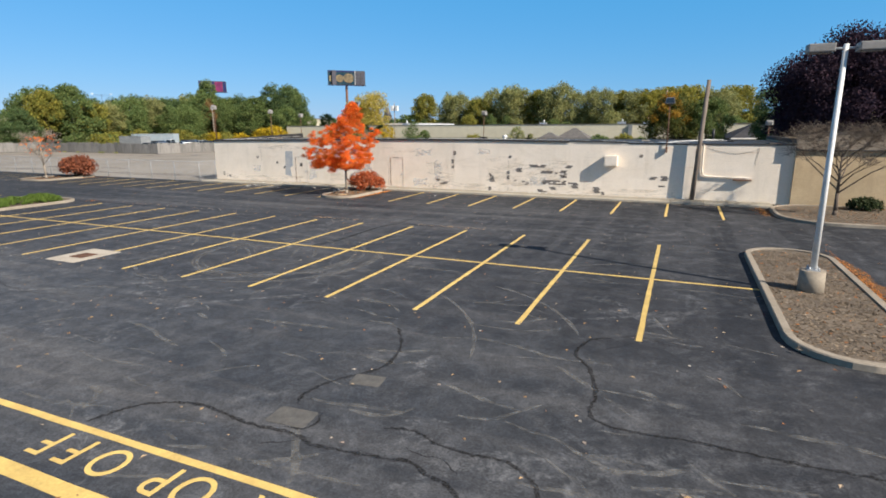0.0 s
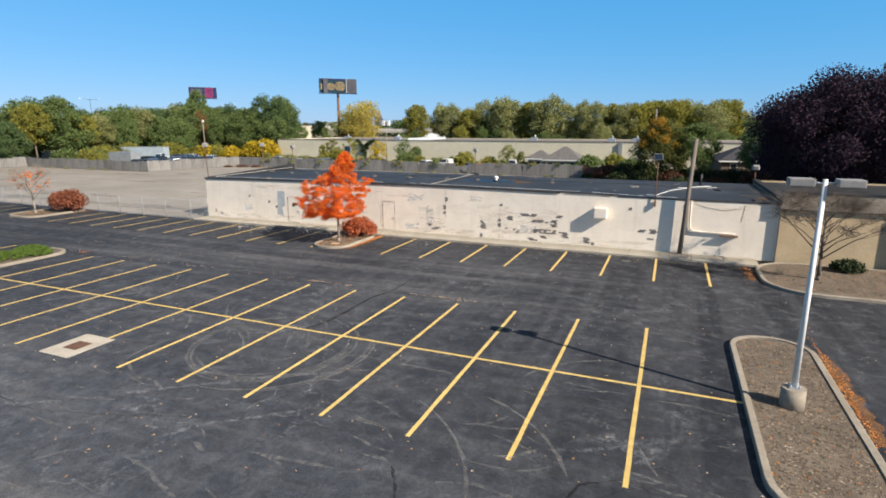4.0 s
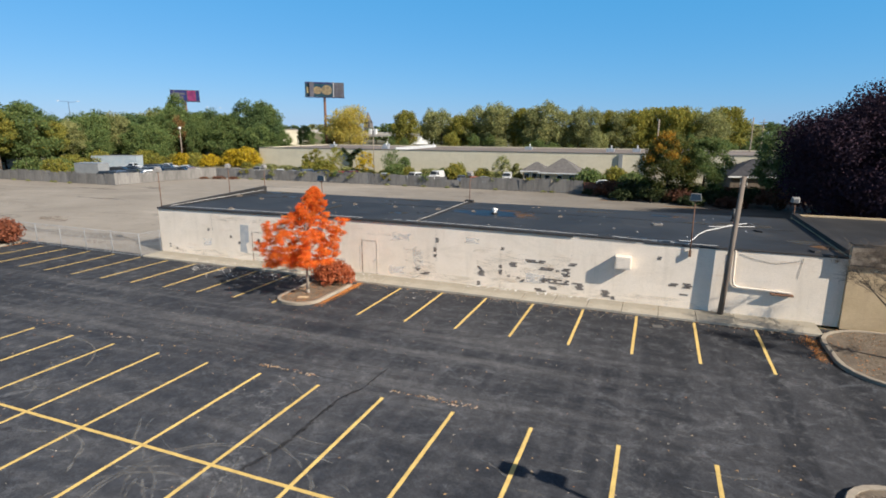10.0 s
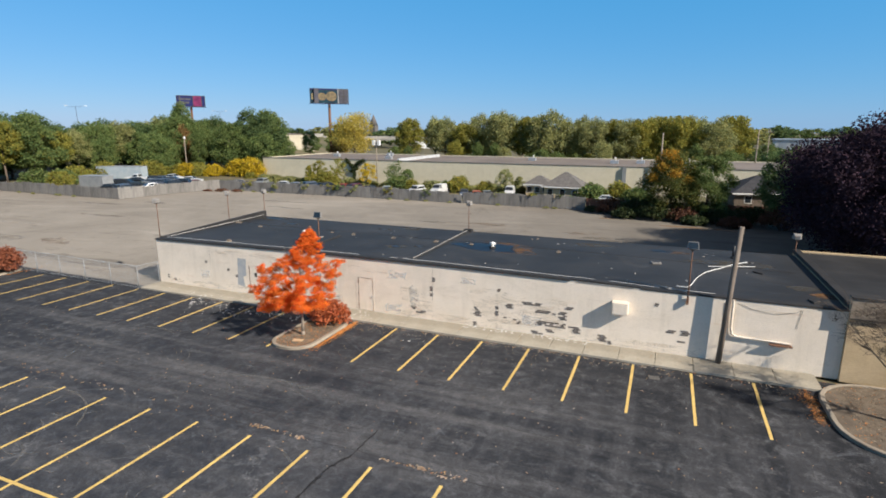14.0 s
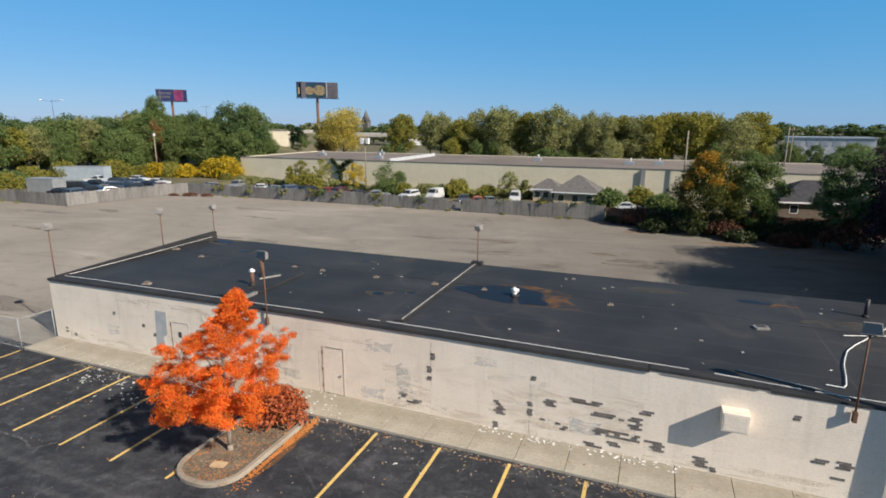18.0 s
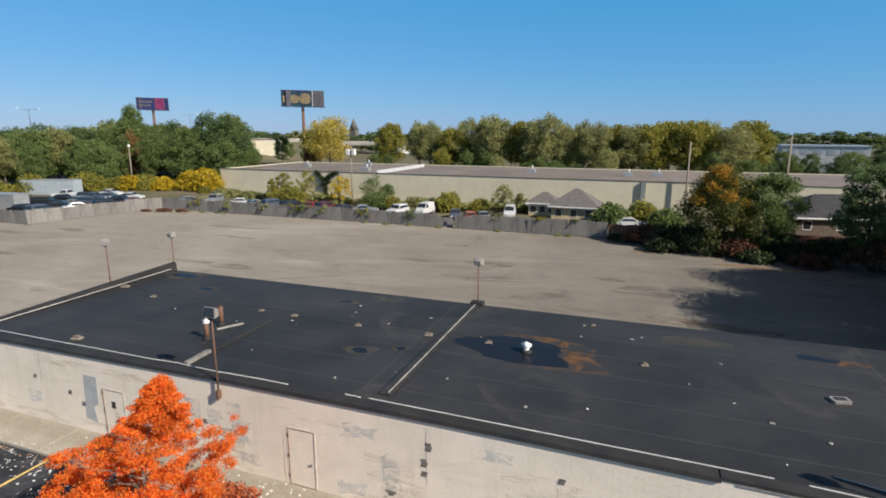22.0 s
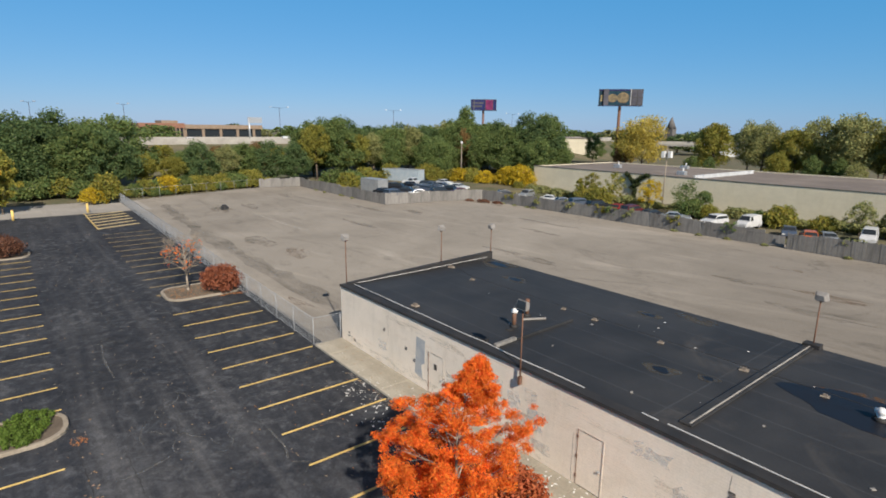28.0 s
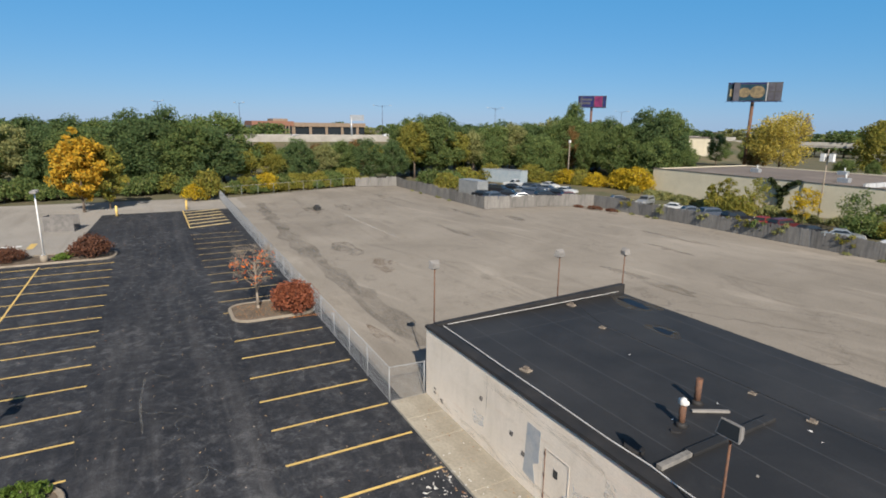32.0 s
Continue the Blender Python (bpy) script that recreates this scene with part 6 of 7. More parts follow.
# containers
def container(x, y, turn, L, W, h, mat, label):
    ob = thing("storage_container", label, "container", pose(x, y, 0.6, 0, 0, turn))
    bm = bm_new()
    box(bm, -L / 2, L / 2, -W / 2, W / 2, 0.0, h, 0.03)
    for i in range(int(L / 0.3)):
        for s in (-1, 1):
            box(bm, -L / 2 + i * 0.3, -L / 2 + i * 0.3 + 0.14, s * W / 2 - 0.02, s * W / 2 + 0.025, 0.2, h - 0.1)
    part("body", bm, mat, ob)
    bm = bm_new()
    box(bm, -L / 2 - 0.03, L / 2 + 0.03, -W / 2 - 0.04, W / 2 + 0.04, h, h + 0.06)
    part("roof", bm, GALV, ob)
    return ob


C_BOX = plain("blue_grey_container", (0.19, 0.205, 0.215), (0.24, 0.25, 0.255), 0.8, 0.7)
C_BOX2 = plain("pale_blue_trailer", (0.26, 0.32, 0.36), (0.32, 0.36, 0.39), 0.8, 0.6)
container(-102.2, 41.3, 8, 5.4, 2.5, 2.5, C_BOX, "blue-grey steel storage container behind the fence")
container(-117.7, 58.8, 20, 10.4, 2.6, 2.8, C_BOX2, "pale blue box trailer in the yard")

# ---- small house ----
def house(x, y, w, d, wall_h, roof_h, turn, wmat, rmat, label):
    ob = thing("house", label, "house", pose(x, y, 0.1, 0, 0, turn))
    bm = bm_new()
    box(bm, -w / 2, w / 2, -d / 2, d / 2, 0, wall_h)
    part("wall", bm, wmat, ob)
    bm = bm_new()
    e = 0.5
    b = [bm.verts.new(p) for p in ((-w / 2 - e, -d / 2 - e, wall_h), (w / 2 + e, -d / 2 - e, wall_h), (w / 2 + e, d / 2 + e, wall_h), (-w / 2 - e, d / 2 + e, wall_h))]
    k = min(w, d) / 2 + e
    rx = max(0.3, w / 2 + e - k)
    t = [bm.verts.new((-rx, 0, wall_h + roof_h)), bm.verts.new((rx, 0, wall_h + roof_h))]
    bm.faces.new(b[::-1])
    bm.faces.new((b[0], b[1], t[1], t[0]))
    bm.faces.new((b[1], b[2], t[1]))
    bm.faces.new((b[2], b[3], t[0], t[1]))
    bm.faces.new((b[3], b[0], t[0]))
    part("roof", bm, rmat, ob, "grey shingled hip roof")
    for q in ((-w / 2 - e, w / 2 + e, -d / 2 - e - 0.04, -d / 2 - e), (-w / 2 - e, w / 2 + e, d / 2 + e, d / 2 + e + 0.04)):
        part("gutter", box(bm_new(), *q, wall_h - 0.16, wall_h + 0.03), WHITE, ob, "white gutter board")
    for i in range(3):
        wx = -w / 2 + w * (i + 0.5) / 3
        bm = bm_new()
        box(bm, wx - 0.5, wx + 0.5, -d / 2 - 0.03, -d / 2 + 0.02, wall_h - 1.5, wall_h - 0.4)
        wi = part("window", bm, WHITE, ob)
        bm = bm_new()
        box(bm, wx - 0.43, wx + 0.43, -d / 2 - 0.04, -d / 2 - 0.031, wall_h - 1.43, wall_h - 0.47)
        part("pane", bm, CARGLASS, wi)
    return ob


house(-18.4, 68.5, 6.4, 6.4, 2.0, 2.35, 0, TAN, SHINGLE, "small brick house with a grey hip roof")
house(-23.4, 70.0, 4.2, 4.0, 2.0, 1.5, 0, TAN, SHINGLE, "low grey-roofed annex beside the brick house")
# wall and roof get dark materials to stand for the shade on them
house(12.4, 65, 11, 8, 2.7, 2.4, 10, BARK, SHADESHINGLE, "house behind the trees, coloured dark as if in shade")

# ---- long pale building ----
GREYWHITE = plain("weathered_white_paint", (0.50, 0.52, 0.53), (0.36, 0.38, 0.40), 1.2, 0.7)
FARB = tagged(new("pale_block_building"), "long low pale block building with a brown flat roof", "building", "", "structure")
bm = bm_new()
box(bm, -92.6, 40, 77, 77.3, -0.2, 5.1)
box(bm, -92.6, -92.3, 77.3, 106, -0.2, 5.1)
box(bm, -92.3, 40, 105.7, 106, -0.2, 5.1)
part("wall_south", bm, FARWALL, FARB, "pale greenish-cream block wall")
bm = bm_new()
box(bm, -92.3, 40, 77.3, 105.7, 4.6, 4.95)
part("roof", bm, FARROOF, FARB, "brown gravel roof")
bm = bm_new()
box(bm, -92.7, 40, 76.9, 77.35, 5.1, 5.18)
part("coping", bm, FARROOF, FARB)
bm = bm_new()
box(bm, -56.15, -55.85, 77, 100, 4.9, 5.6)
part("parapet", bm, GREYWHITE, FARB, "white firewall parapet")
for i in range(10):
    bm = bm_new()
    box(bm, -56.19, -55.81, 77.6 + i * 2.2, 77.7 + i * 2.2, 4.9, 5.63)
    part("parapet_joint", bm, GALV, FARB)
bm = bm_new()
box(bm, -9.5, -8.8, 76.6, 77, 0, 5.0)
part("downpipe_pier", bm, C_BOX, FARB, "dark grey pier")
for x, y in ((-80, 90), (-70, 100), (-30, 92), (-12, 88), (-7, 90), (-62, 84), (2, 92)):
    ob = thing("roof_unit", "small grey roof vent unit", "roof vent", pose(x, y, 4.95), "roof units")
    bm = bm_new()
    box(bm, -0.8, 0.8, -0.5, 0.5, 0, 0.7, 0.05)
    part("housing", bm, GALV, ob)
    bm = bm_new()
    tube(bm, (0.2, 0, 0.7), (0.2, 0, 1.3), 0.12, 0.12, 8)
    part("flue", bm, WHITE, ob)
# Y-shaped shadow on the wall, modelled as clumps of dark leaves
y_shadow_at = [(-67.2, 0.8), (-67.1, 1.5), (-67.0, 2.2), (-67.2, 2.9), (-67.4, 3.5), (-67.9, 4.0), (-68.5, 4.5), (-69.0, 5.0), (-66.6, 3.9), (-66.0, 4.4), (-65.4, 4.7), (-64.7, 4.95), (-67.8, 2.6), (-66.4, 3.2)]
y_shadow = leaves_mesh("y_shadow", L_DARKSHRUB, [(x, 76.8, z) for x, z in y_shadow_at], [0.42] * len(y_shadow_at), 2600, 0.15, 5)
tagged(new("wall_vine", y_shadow), "dark forked shadow shape on the pale block wall, built from leaves", "vine")

# ---- woods ----
protos = []
for i, (nm, lb, mt, h, b, r, n, s) in enumerate((
        ("green_tree", "tall green tree in the wood", L_GREEN, 14, 1.6, 5.2, 12920, 0.185), ("green_tree", "tall deep green tree in the wood", L_DEEP, 13, 1.2, 5.4, 12920, 0.185),
        ("green_tree", "broad green tree in the wood", L_GREEN, 12, 1.0, 5.8, 12920, 0.185), ("olive_tree", "tall olive-green autumn tree", L_OLIVE, 15, 4.6, 4.6, 8160, 0.185),
        ("yellow_tree", "tree with yellow-green autumn leaves", L_YGREEN, 13, 3.6, 4.4, 10540, 0.178), ("green_tree", "tall thin green tree", L_GREEN, 15, 3.5, 4.0, 10200, 0.178),
        ("brown_tree", "tree with brown autumn leaves", L_BROWN, 12, 2.0, 4.6, 8840, 0.178))):
    protos.append(tree(nm, lb, mt, h, b, r, n, s, 100 + i, None, None, 46, 0.12, scaled(-160 - 9 * i, 150 + 4 * i, 0), 1, "trees of the wood"))


far_protos = [tree("far_tree", lb, mt, 13, 1.5, 5.5, 1500, 0.5, 130 + k, None, None, 22, 0.1, scaled(-330 - 12 * k, 330, 0), 1, "trees on the skyline")
              for k, (lb, mt) in enumerate((("distant green tree on the skyline", L_DEEP), ("distant olive tree on the skyline", L_OLIVE), ("distant green tree on the skyline", L_GREEN)))]


def plant(i, x, y, h, wide=1.0, turn=0.0):
    base = (14, 13, 12, 15, 13, 15, 12)[i]
    s = h / base
    return copy_thing(protos[i], pose(x, y, -0.1, 0, 0, turn) @ Matrix.Diagonal((s * wide, s * wide, s, 1)))


rng = random.Random(17)
# west edge, thick row
y = -58.0
while y < 130:
    low = 3.5 < y < 41
    h = rng.uniform(6.8, 9.6) if low else rng.uniform(11.5, 16.0)
    plant(rng.choice((0, 1, 2, 1, 2, 0, 4, 3)), -134 - rng.uniform(0, 5) - (0 if y < 45 else 2), y, h, rng.uniform(0.95, 1.25), rng.uniform(0, 360))
    if not low:
        plant(rng.choice((0, 1, 2, 3)), -146 - rng.uniform(0, 6), y + 3, rng.uniform(12.5, 15.5), 1.1, rng.uniform(0, 360))
    else:
        plant(rng.choice((2, 4, 3, 6)), -146 - rng.uniform(0, 8), y + 2, rng.uniform(7.5, 9.8), 1.2, rng.uniform(0, 360))
    y += rng.uniform(4.6, 6.6)
# north-west block behind the yard
for x, y, h in ((-127, 62, 10.5), (-122, 72, 11), (-128, 84, 11.5), (-119, 83, 11.5), (-113, 88, 13.5), (-117, 97, 14), (-107, 95, 15.5), (-104, 91, 11), (-127, 101, 12.5), (-135, 92, 12), (-111, 104, 16.5), (-132, 76, 11), (-141, 108, 15), (-124, 112, 12.5), (-148, 98, 16), (-101.5, 97, 9)):
    plant(rng.choice((0, 1, 2, 2, 5)), x, y, h, rng.uniform(0.8, 1.05), rng.uniform(0, 360))
plant(0, -138, 95.5, 19.6, 0.6, 40)
plant(1, -113.3, 96, 17.0, 0.8, 10)
plant(0, -108, 97, 17.2, 0.75, 80)
plant(0, -155.5, 110, 18.5, 0.55, 130)
plant(6, -127, 85.5, 13.0, 0.55, 20)
# row behind the pale building
x = -75.0
while x < 15:
    plant(rng.choice((3, 3, 3, 5, 3, 3, 4)) if x < -16 else rng.choice((3, 4, 3)), x, rng.uniform(122, 134), rng.uniform(14.0, 17.5), rng.uniform(0.8, 1.15), rng.uniform(0, 360))
    if rng.random() < 0.45:
        plant(rng.choice((3, 4, 5, 2)), x + 3, rng.uniform(112, 118), rng.uniform(5, 10), 0.9, rng.uniform(0, 360))
    x += rng.uniform(3.2, 5.0)
for x, y, h, k in ((-122, 160, 15, 4), (-60, 148, 10, 2), (-48, 152, 11, 3), (-40, 146, 9, 0), (-30, 150, 10, 2), (-20, 148, 10, 3), (-8, 150, 10, 1), (4, 148, 11, 2), (-66, 140, 7, 1), (-54, 138, 6, 2), (-36, 139, 6, 0), (-14, 138, 6, 1), (19, 150, 8, 1), (26, 158, 8, 2), (34, 165, 7, 1), (24, 140, 7, 0), (32, 132, 7.5, 1), (42, 160, 8, 2), (52, 170, 9, 1), (60, 175, 9, 2), (40, 128, 7, 2), (50, 140, 8, 1), (70, 190, 11, 1), (-147, 172, 11, 0), (-139, 180, 9.5, 2), (-150, 158, 6, 1), (-118, 150, 8, 6), (-92, 146, 6, 2)):
    plant(k, x, y, h, 1.1, rng.uniform(0, 360))
tree("yellow_tree", "tall airy tree with pale yellow leaves", L_PALEYEL, 18.0, 3.0, 8.4, 9500, 0.24, 171, None, None, 44, 0.05, scaled(-105.3, 140, 0), 2)
# far skyline woods
for i in range(96):
    a = radians(-46 + 176 * i / 95 + rng.uniform(-0.6, 0.6))
    d = rng.uniform(330, 520)
    s = rng.uniform(0.85, 1.15)
    copy_thing(rng.choice(far_protos), pose(10 - math.sin(a) * d, -10 + math.cos(a) * d, -0.1, 0, 0, rng.uniform(0, 360)) @ Matrix.Diagonal((s * 2.2, s * 2.2, s, 1)))

# ---- yellow shrubs and hedges ----
bush_protos = [bush("yellow_shrub", "tall shrub with yellow autumn leaves", L_YELLOW, 2.6, 2.4, 4.2, 2600, 0.17, 61, pose(-110, 70, 0), group="shrubs along the yard"),
               bush("yellow_green_shrub", "tall shrub with yellow-green leaves", L_YGREEN, 2.4, 2.2, 3.8, 2600, 0.17, 62, pose(-66.3, 64.5, 0), group="shrubs along the yard"),
               bush("green_shrub", "dense green shrub beside the yard", L_GREEN, 2.4, 2.2, 3.2, 2600, 0.17, 63, pose(-50.2, 65.6, 0), group="shrubs along the yard"),
               bush("brown_shrub", "low shrub with brown and green leaves", L_OLIVE, 2.6, 1.6, 1.8, 2000, 0.16, 64, pose(-45, 71, 0), group="shrubs along the yard")]


def shrub(i, x, y, s, tall=1.0):
    return copy_thing(bush_protos[i], pose(x, y, -0.05, 0, 0, rng.uniform(0, 360)) @ Matrix.Diagonal((s, s, s * tall, 1)))


for x, y, s, k in ((-107, 71.0, 0.85, 1), (-103.3, 72, 0.95, 0), (-98.9, 75, 1.25, 0), (-94.2, 74.5, 1.4, 0), (-112, 69.5, 1.0, 1), (-116, 67, 1.1, 1), (-110, 74, 1.1, 1), (-91.5, 71, 0.6, 1)):
    shrub(k, x, y, s)
for x, y, s, i in ((-118, 66, 1.3, 1), (-122, 58, 1.3, 1), (-120, 50, 1.2, 1), (-116, 44, 1.3, 2), (-112, 41, 1.1, 1), (-121, 42, 1.3, 2), (-47.8, 66, 0.7, 1), (-41, 67.5, 0.75, 2), (-38.3, 67, 0.95, 1), (-33.5, 68, 0.7, 1), (-13, 63, 1.1, 2), (-9, 65, 1.0, 1), (-6, 62, 1.0, 2), (-71, 67, 0.8, 1)):
    shrub(i, x, y, s)
for i in range(22):
    shrub(3, -88 + i * 3.2, 71 + rng.uniform(-1.2, 1.2), rng.uniform(0.7, 0.95))
for i in range(16):
    shrub(rng.choice((1, 1, 2, 1, 2)), -120.5 - 0.32 * i * 1.7 + rng.uniform(-0.8, 0.8) - 1.5, 1.5 + i * 2.2, rng.uniform(0.3, 0.62))
for i in range(15):
    shrub(rng.choice((1, 1, 3, 2)), -122.5 - 0.31 * (1 + i * 1.9) + rng.uniform(-1.5, 0.5), 1 + i * 1.9, rng.uniform(0.75, 1.15))
shrub(0, -124.5, 8.6, 0.95)
for i in range(20):
    shrub(rng.choice((1, 2, 2, 1)), -127 + rng.uniform(-2, 2), -5 - i * 2.7, rng.uniform(0.6, 1.3))
for x, y, h, w, mt, k in ((-73.0, 68, 4.2, 1.2, L_YGREEN, 1), (-70.6, 68.4, 5.6, 1.7, L_YGREEN, 2), (-65.6, 68, 5.7, 2.2, L_YGREEN, 3), (-58.8, 68.4, 5.6, 2.4, L_YELLOW, 4), (-52.0, 67.5, 5.6, 2.9, L_GREEN, 5), (-49.6, 68.0, 4.2, 1.6, L_GREEN, 6), (-29.5, 68, 4.7, 2.0, L_OLIVE, 7), (-27.2, 69, 3.4, 1.3, L_OLIVE, 8)):
    tree("young_tree", "small upright tree growing before the pale wall", mt, h, 0.6, w, 1500, 0.13, 400 + k, None, 0.06, 20, 0.25, scaled(x, y, 0.1), 2, "young trees in the yard")
shrub(1, -116.5, -2.6, 1.1, 1.3)
shrub(0, -115.6, -4.6, 0.75)
tree("golden_tree", "tree with golden-orange leaves by the drive", L_GOLD, 11.6, 1.6, 3.6, 6000, 0.22, 71, None, 0.18, 34, 0.1, scaled(-108.5, -19.6, 0))
tree("golden_tree", "slender tree with golden leaves by the drive", L_YGREEN, 9.5, 1.4, 2.8, 4500, 0.2, 72, None, 0.15, 30, 0.1, scaled(-110.5, -16.5, 0))

# ---- drive things ----
def bollard(x, y):
    ob = thing("bollard", "yellow-painted steel bollard at the lot's end", "bollard", pose(x, y, 0), "bollards")
    bm = bm_new()
    tube(bm, (0, 0, -0.1), (0, 0, 1.35), 0.16, 0.16, 14)
    part("post", bm, YELLOW, ob)
    bm = bm_new()
    tube(bm, (0, 0, 1.35), (0, 0, 1.45), 0.16, 0.06, 14)
    part("cap", bm, YELLOW, ob)


bollard(-103.2, -15.4)
bollard(-105.8, -6.5)
BOXBOARD = plain("dark_grey_boards", (0.14, 0.135, 0.13), (0.2, 0.19, 0.18), 2, 0.9)
enc = thing("bin_enclosure", "dark grey board enclosure for bins", "enclosure", pose(-93.8, -20.6, 0, 0, 0, 75))
for k, (x0, x1, y0, y1) in enumerate(((-1.6, 1.6, -0.9, -0.84), (-1.6, 1.6, 0.84, 0.9), (-1.6, -1.54, -0.84, 0.84))):
    n = 14
    for i in range(n):
        if x1 - x0 > 1:
            w = (x1 - x0) / n
            bm = box(bm_new(), x0 + i * w + 0.01, x0 + (i + 1) * w - 0.01, y0, y1, 0.0, 1.8)
        else:
            w = (y1 - y0) / n
            bm = box(bm_new(), x0, x1, y0 + i * w + 0.01, y0 + (i + 1) * w - 0.01, 0.0, 1.8)
        part("board", bm, BOXBOARD, enc)
bm = bm_new()
box(bm, -0.5, 0.5, -0.4, 0.4, 0, 0.55, 0.08)
box(bm, -0.3, 0.2, -0.3, 0.3, 0.5, 0.8, 0.08)
solid("dumped_box", bm, DARK, "black dumped box on the empty lot", "box", at=pose(-97.7, 11.0, 0, 0, 0, 20))

# ---- poles, signs, billboards ----
def billboard(x, y, z, w, h, turn, colours, discs, label, pole_x=0.0):
    ob = thing("billboard", label, "billboard", pose(x, y, 0, 0, 0, turn))
    bm = bm_new()
    tube(bm, (pole_x, 1.2, -0.2), (pole_x, 1.2, z), 0.55, 0.5, 14)
    part("column", bm, RUST, ob, "rust-brown steel column")
    pn = part("panel", box(bm_new(), -w / 2, w / 2, 0, 0.35, z, z + h, 0.04), DARK, ob)
    rear = part("rear_panel", box(bm_new(), -w / 2, w / 2, 0, 0.35, z, z + h, 0.04), S_GREY, ob)
    rear.matrix_basis = pose(w * 0.06, 2.2, 0, 0, 0, 24)
    for q, (u0, u1, v0, v1, mt) in enumerate(colours):
        part("poster_panel", box(bm_new(), -w / 2 + w * u0, -w / 2 + w * u1, -0.03 - 0.004 * q, 0.0, z + h * v0, z + h * v1), mt, pn)
    for u, v, r in discs:
        bm = bm_new()
        prism(bm, [(-w / 2 + w * u + math.cos(i * 0.3927) * r * h * 1.15, z + h * v + math.sin(i * 0.3927) * r * h) for i in range(16)], 0.0, 0.02)
        for p in bm.verts:
            p.co = Vector((p.co.x, -0.08 - p.co.z, p.co.y))
        part("poster_disc", bm, S_FOOD, pn)
    bm = bm_new()
    box(bm, -w / 2 - 0.3, w / 2 + 0.3, -0.9, -0.1, z - 0.25, z - 0.12)
    for i in range(9):
        box(bm, -w / 2 + i * w / 8, -w / 2 + i * w / 8 + 0.08, -0.9, 2.4, z - 0.2, z - 0.05)
    part("catwalk", bm, S_NAVY, ob)
    for i in range(5):
        part("floodlight_arm", tube(bm_new(), (-w / 2 + (i + 0.5) * w / 5, -0.1, z - 0.15), (-w / 2 + (i + 0.5) * w / 5, -1.9, z - 0.5), 0.06, 0.06, 6), DARK, ob)
    return ob


S_TEAL = plain("teal_poster", (0.020, 0.055, 0.075), (0.012, 0.028, 0.045), 0.4, 0.9, spec=0.1)
S_NAVY = plain("navy_poster", (0.022, 0.03, 0.11), (0.016, 0.02, 0.07), 0.4, 0.9, spec=0.1)
S_FOOD = plain("tan_poster", (0.22, 0.17, 0.10), (0.10, 0.085, 0.06), 0.9, 0.9, spec=0.1)
S_GREY = plain("grey_poster", (0.085, 0.085, 0.10), (0.055, 0.055, 0.07), 0.5, 0.9, spec=0.1)
S_WHITE = plain("white_poster", (0.36, 0.36, 0.37), (0.25, 0.25, 0.26), 0.5, 0.5)
S_MAGENTA = plain("magenta_poster", (0.20, 0.035, 0.10), (0.10, 0.022, 0.07), 0.5, 0.9, spec=0.1)
S_TAN = plain("sand_poster", (0.30, 0.24, 0.13), (0.20, 0.16, 0.09), 0.5, 0.9, spec=0.1)
billboard(-126, 157, 21.5, 15, 5.6, 42, ((0.01, 0.71, 0.03, 0.88, S_TEAL), (0.01, 0.71, 0.90, 0.98, S_NAVY), (0.04, 0.17, 0.25, 0.65, S_TAN), (0.715, 0.735, 0.0, 1.0, S_WHITE), (0.75, 0.86, 0.52, 0.95, S_GREY), (0.88, 0.99, 0.52, 0.95, S_GREY), (0.75, 0.86, 0.06, 0.46, S_GREY), (0.88, 0.99, 0.06, 0.46, S_GREY)), ((0.31, 0.45, 0.26), (0.55, 0.48, 0.33)), "billboard with a dark food poster on a steel column")
billboard(-207, 166, 21.6, 12.2, 5.0, 50, ((0.02, 0.56, 0.05, 0.95, S_NAVY), (0.06, 0.50, 0.58, 0.76, S_GREY), (0.06, 0.44, 0.25, 0.46, S_GREY), (0.58, 0.86, 0.05, 0.95, S_MAGENTA), (0.88, 0.98, 0.05, 0.95, S_NAVY)), (), "billboard with a dark blue and magenta poster on a steel column")


def pole_at(x, y, h, label, arms=(), mat=None, r=0.14):
    ob = thing("utility_pole", label, "pole", pose(x, y, 0))
    bm = bm_new()
    tube(bm, (0, 0, -0.2), (0, 0, h), r, r * 0.7, 10)
    part("pole", bm, mat or PALEBARK, ob)
    for dx, z, w, hh in arms:
        bm = bm_new()
        box(bm, dx - w / 2, dx + w / 2, -w / 2, w / 2, z, z + hh, 0.02)
        part("fitting", bm, WHITE if w < 1 else mat or PALEBARK, ob)
    return ob


pole_at(-113.3, 73.2, 10.0, "pale timber utility pole among trees", ((0, 9.4, 0.4, 0.5),))
pole_at(-60.7, 75.8, 10.2, "utility pole with white transformer boxes", ((-0.6, 8.4, 0.6, 1.1), (0.6, 8.4, 0.6, 1.1)), None, 0.12)
pole_at(-3.0, 76.2, 11.3, "pale timber utility pole before the pale building", (), None, 0.16)
pole_at(15, 100, 12, "timber utility pole in the distance")
pole_at(21, 128, 12, "timber utility pole in the distance", ((0, 11.2, 1.8, 0.14),))


def mast(x, y, h, w, label):
    ob = thing("highway_lamp", label, "street lamp", pose(x, y, 0, 0, 0, 60), "highway lamps")
    bm = bm_new()
    tube(bm, (0, 0, 0), (0, 0, h), 0.16, 0.09, 8)
    part("mast", bm, DARK, ob)
    for s in (-1, 1):
        bm = bm_new()
        tube(bm, (0, 0, h - 0.6), (s * w, 0, h), 0.07, 0.05, 6)
        part("arm", bm, DARK, ob)
        bm = bm_new()
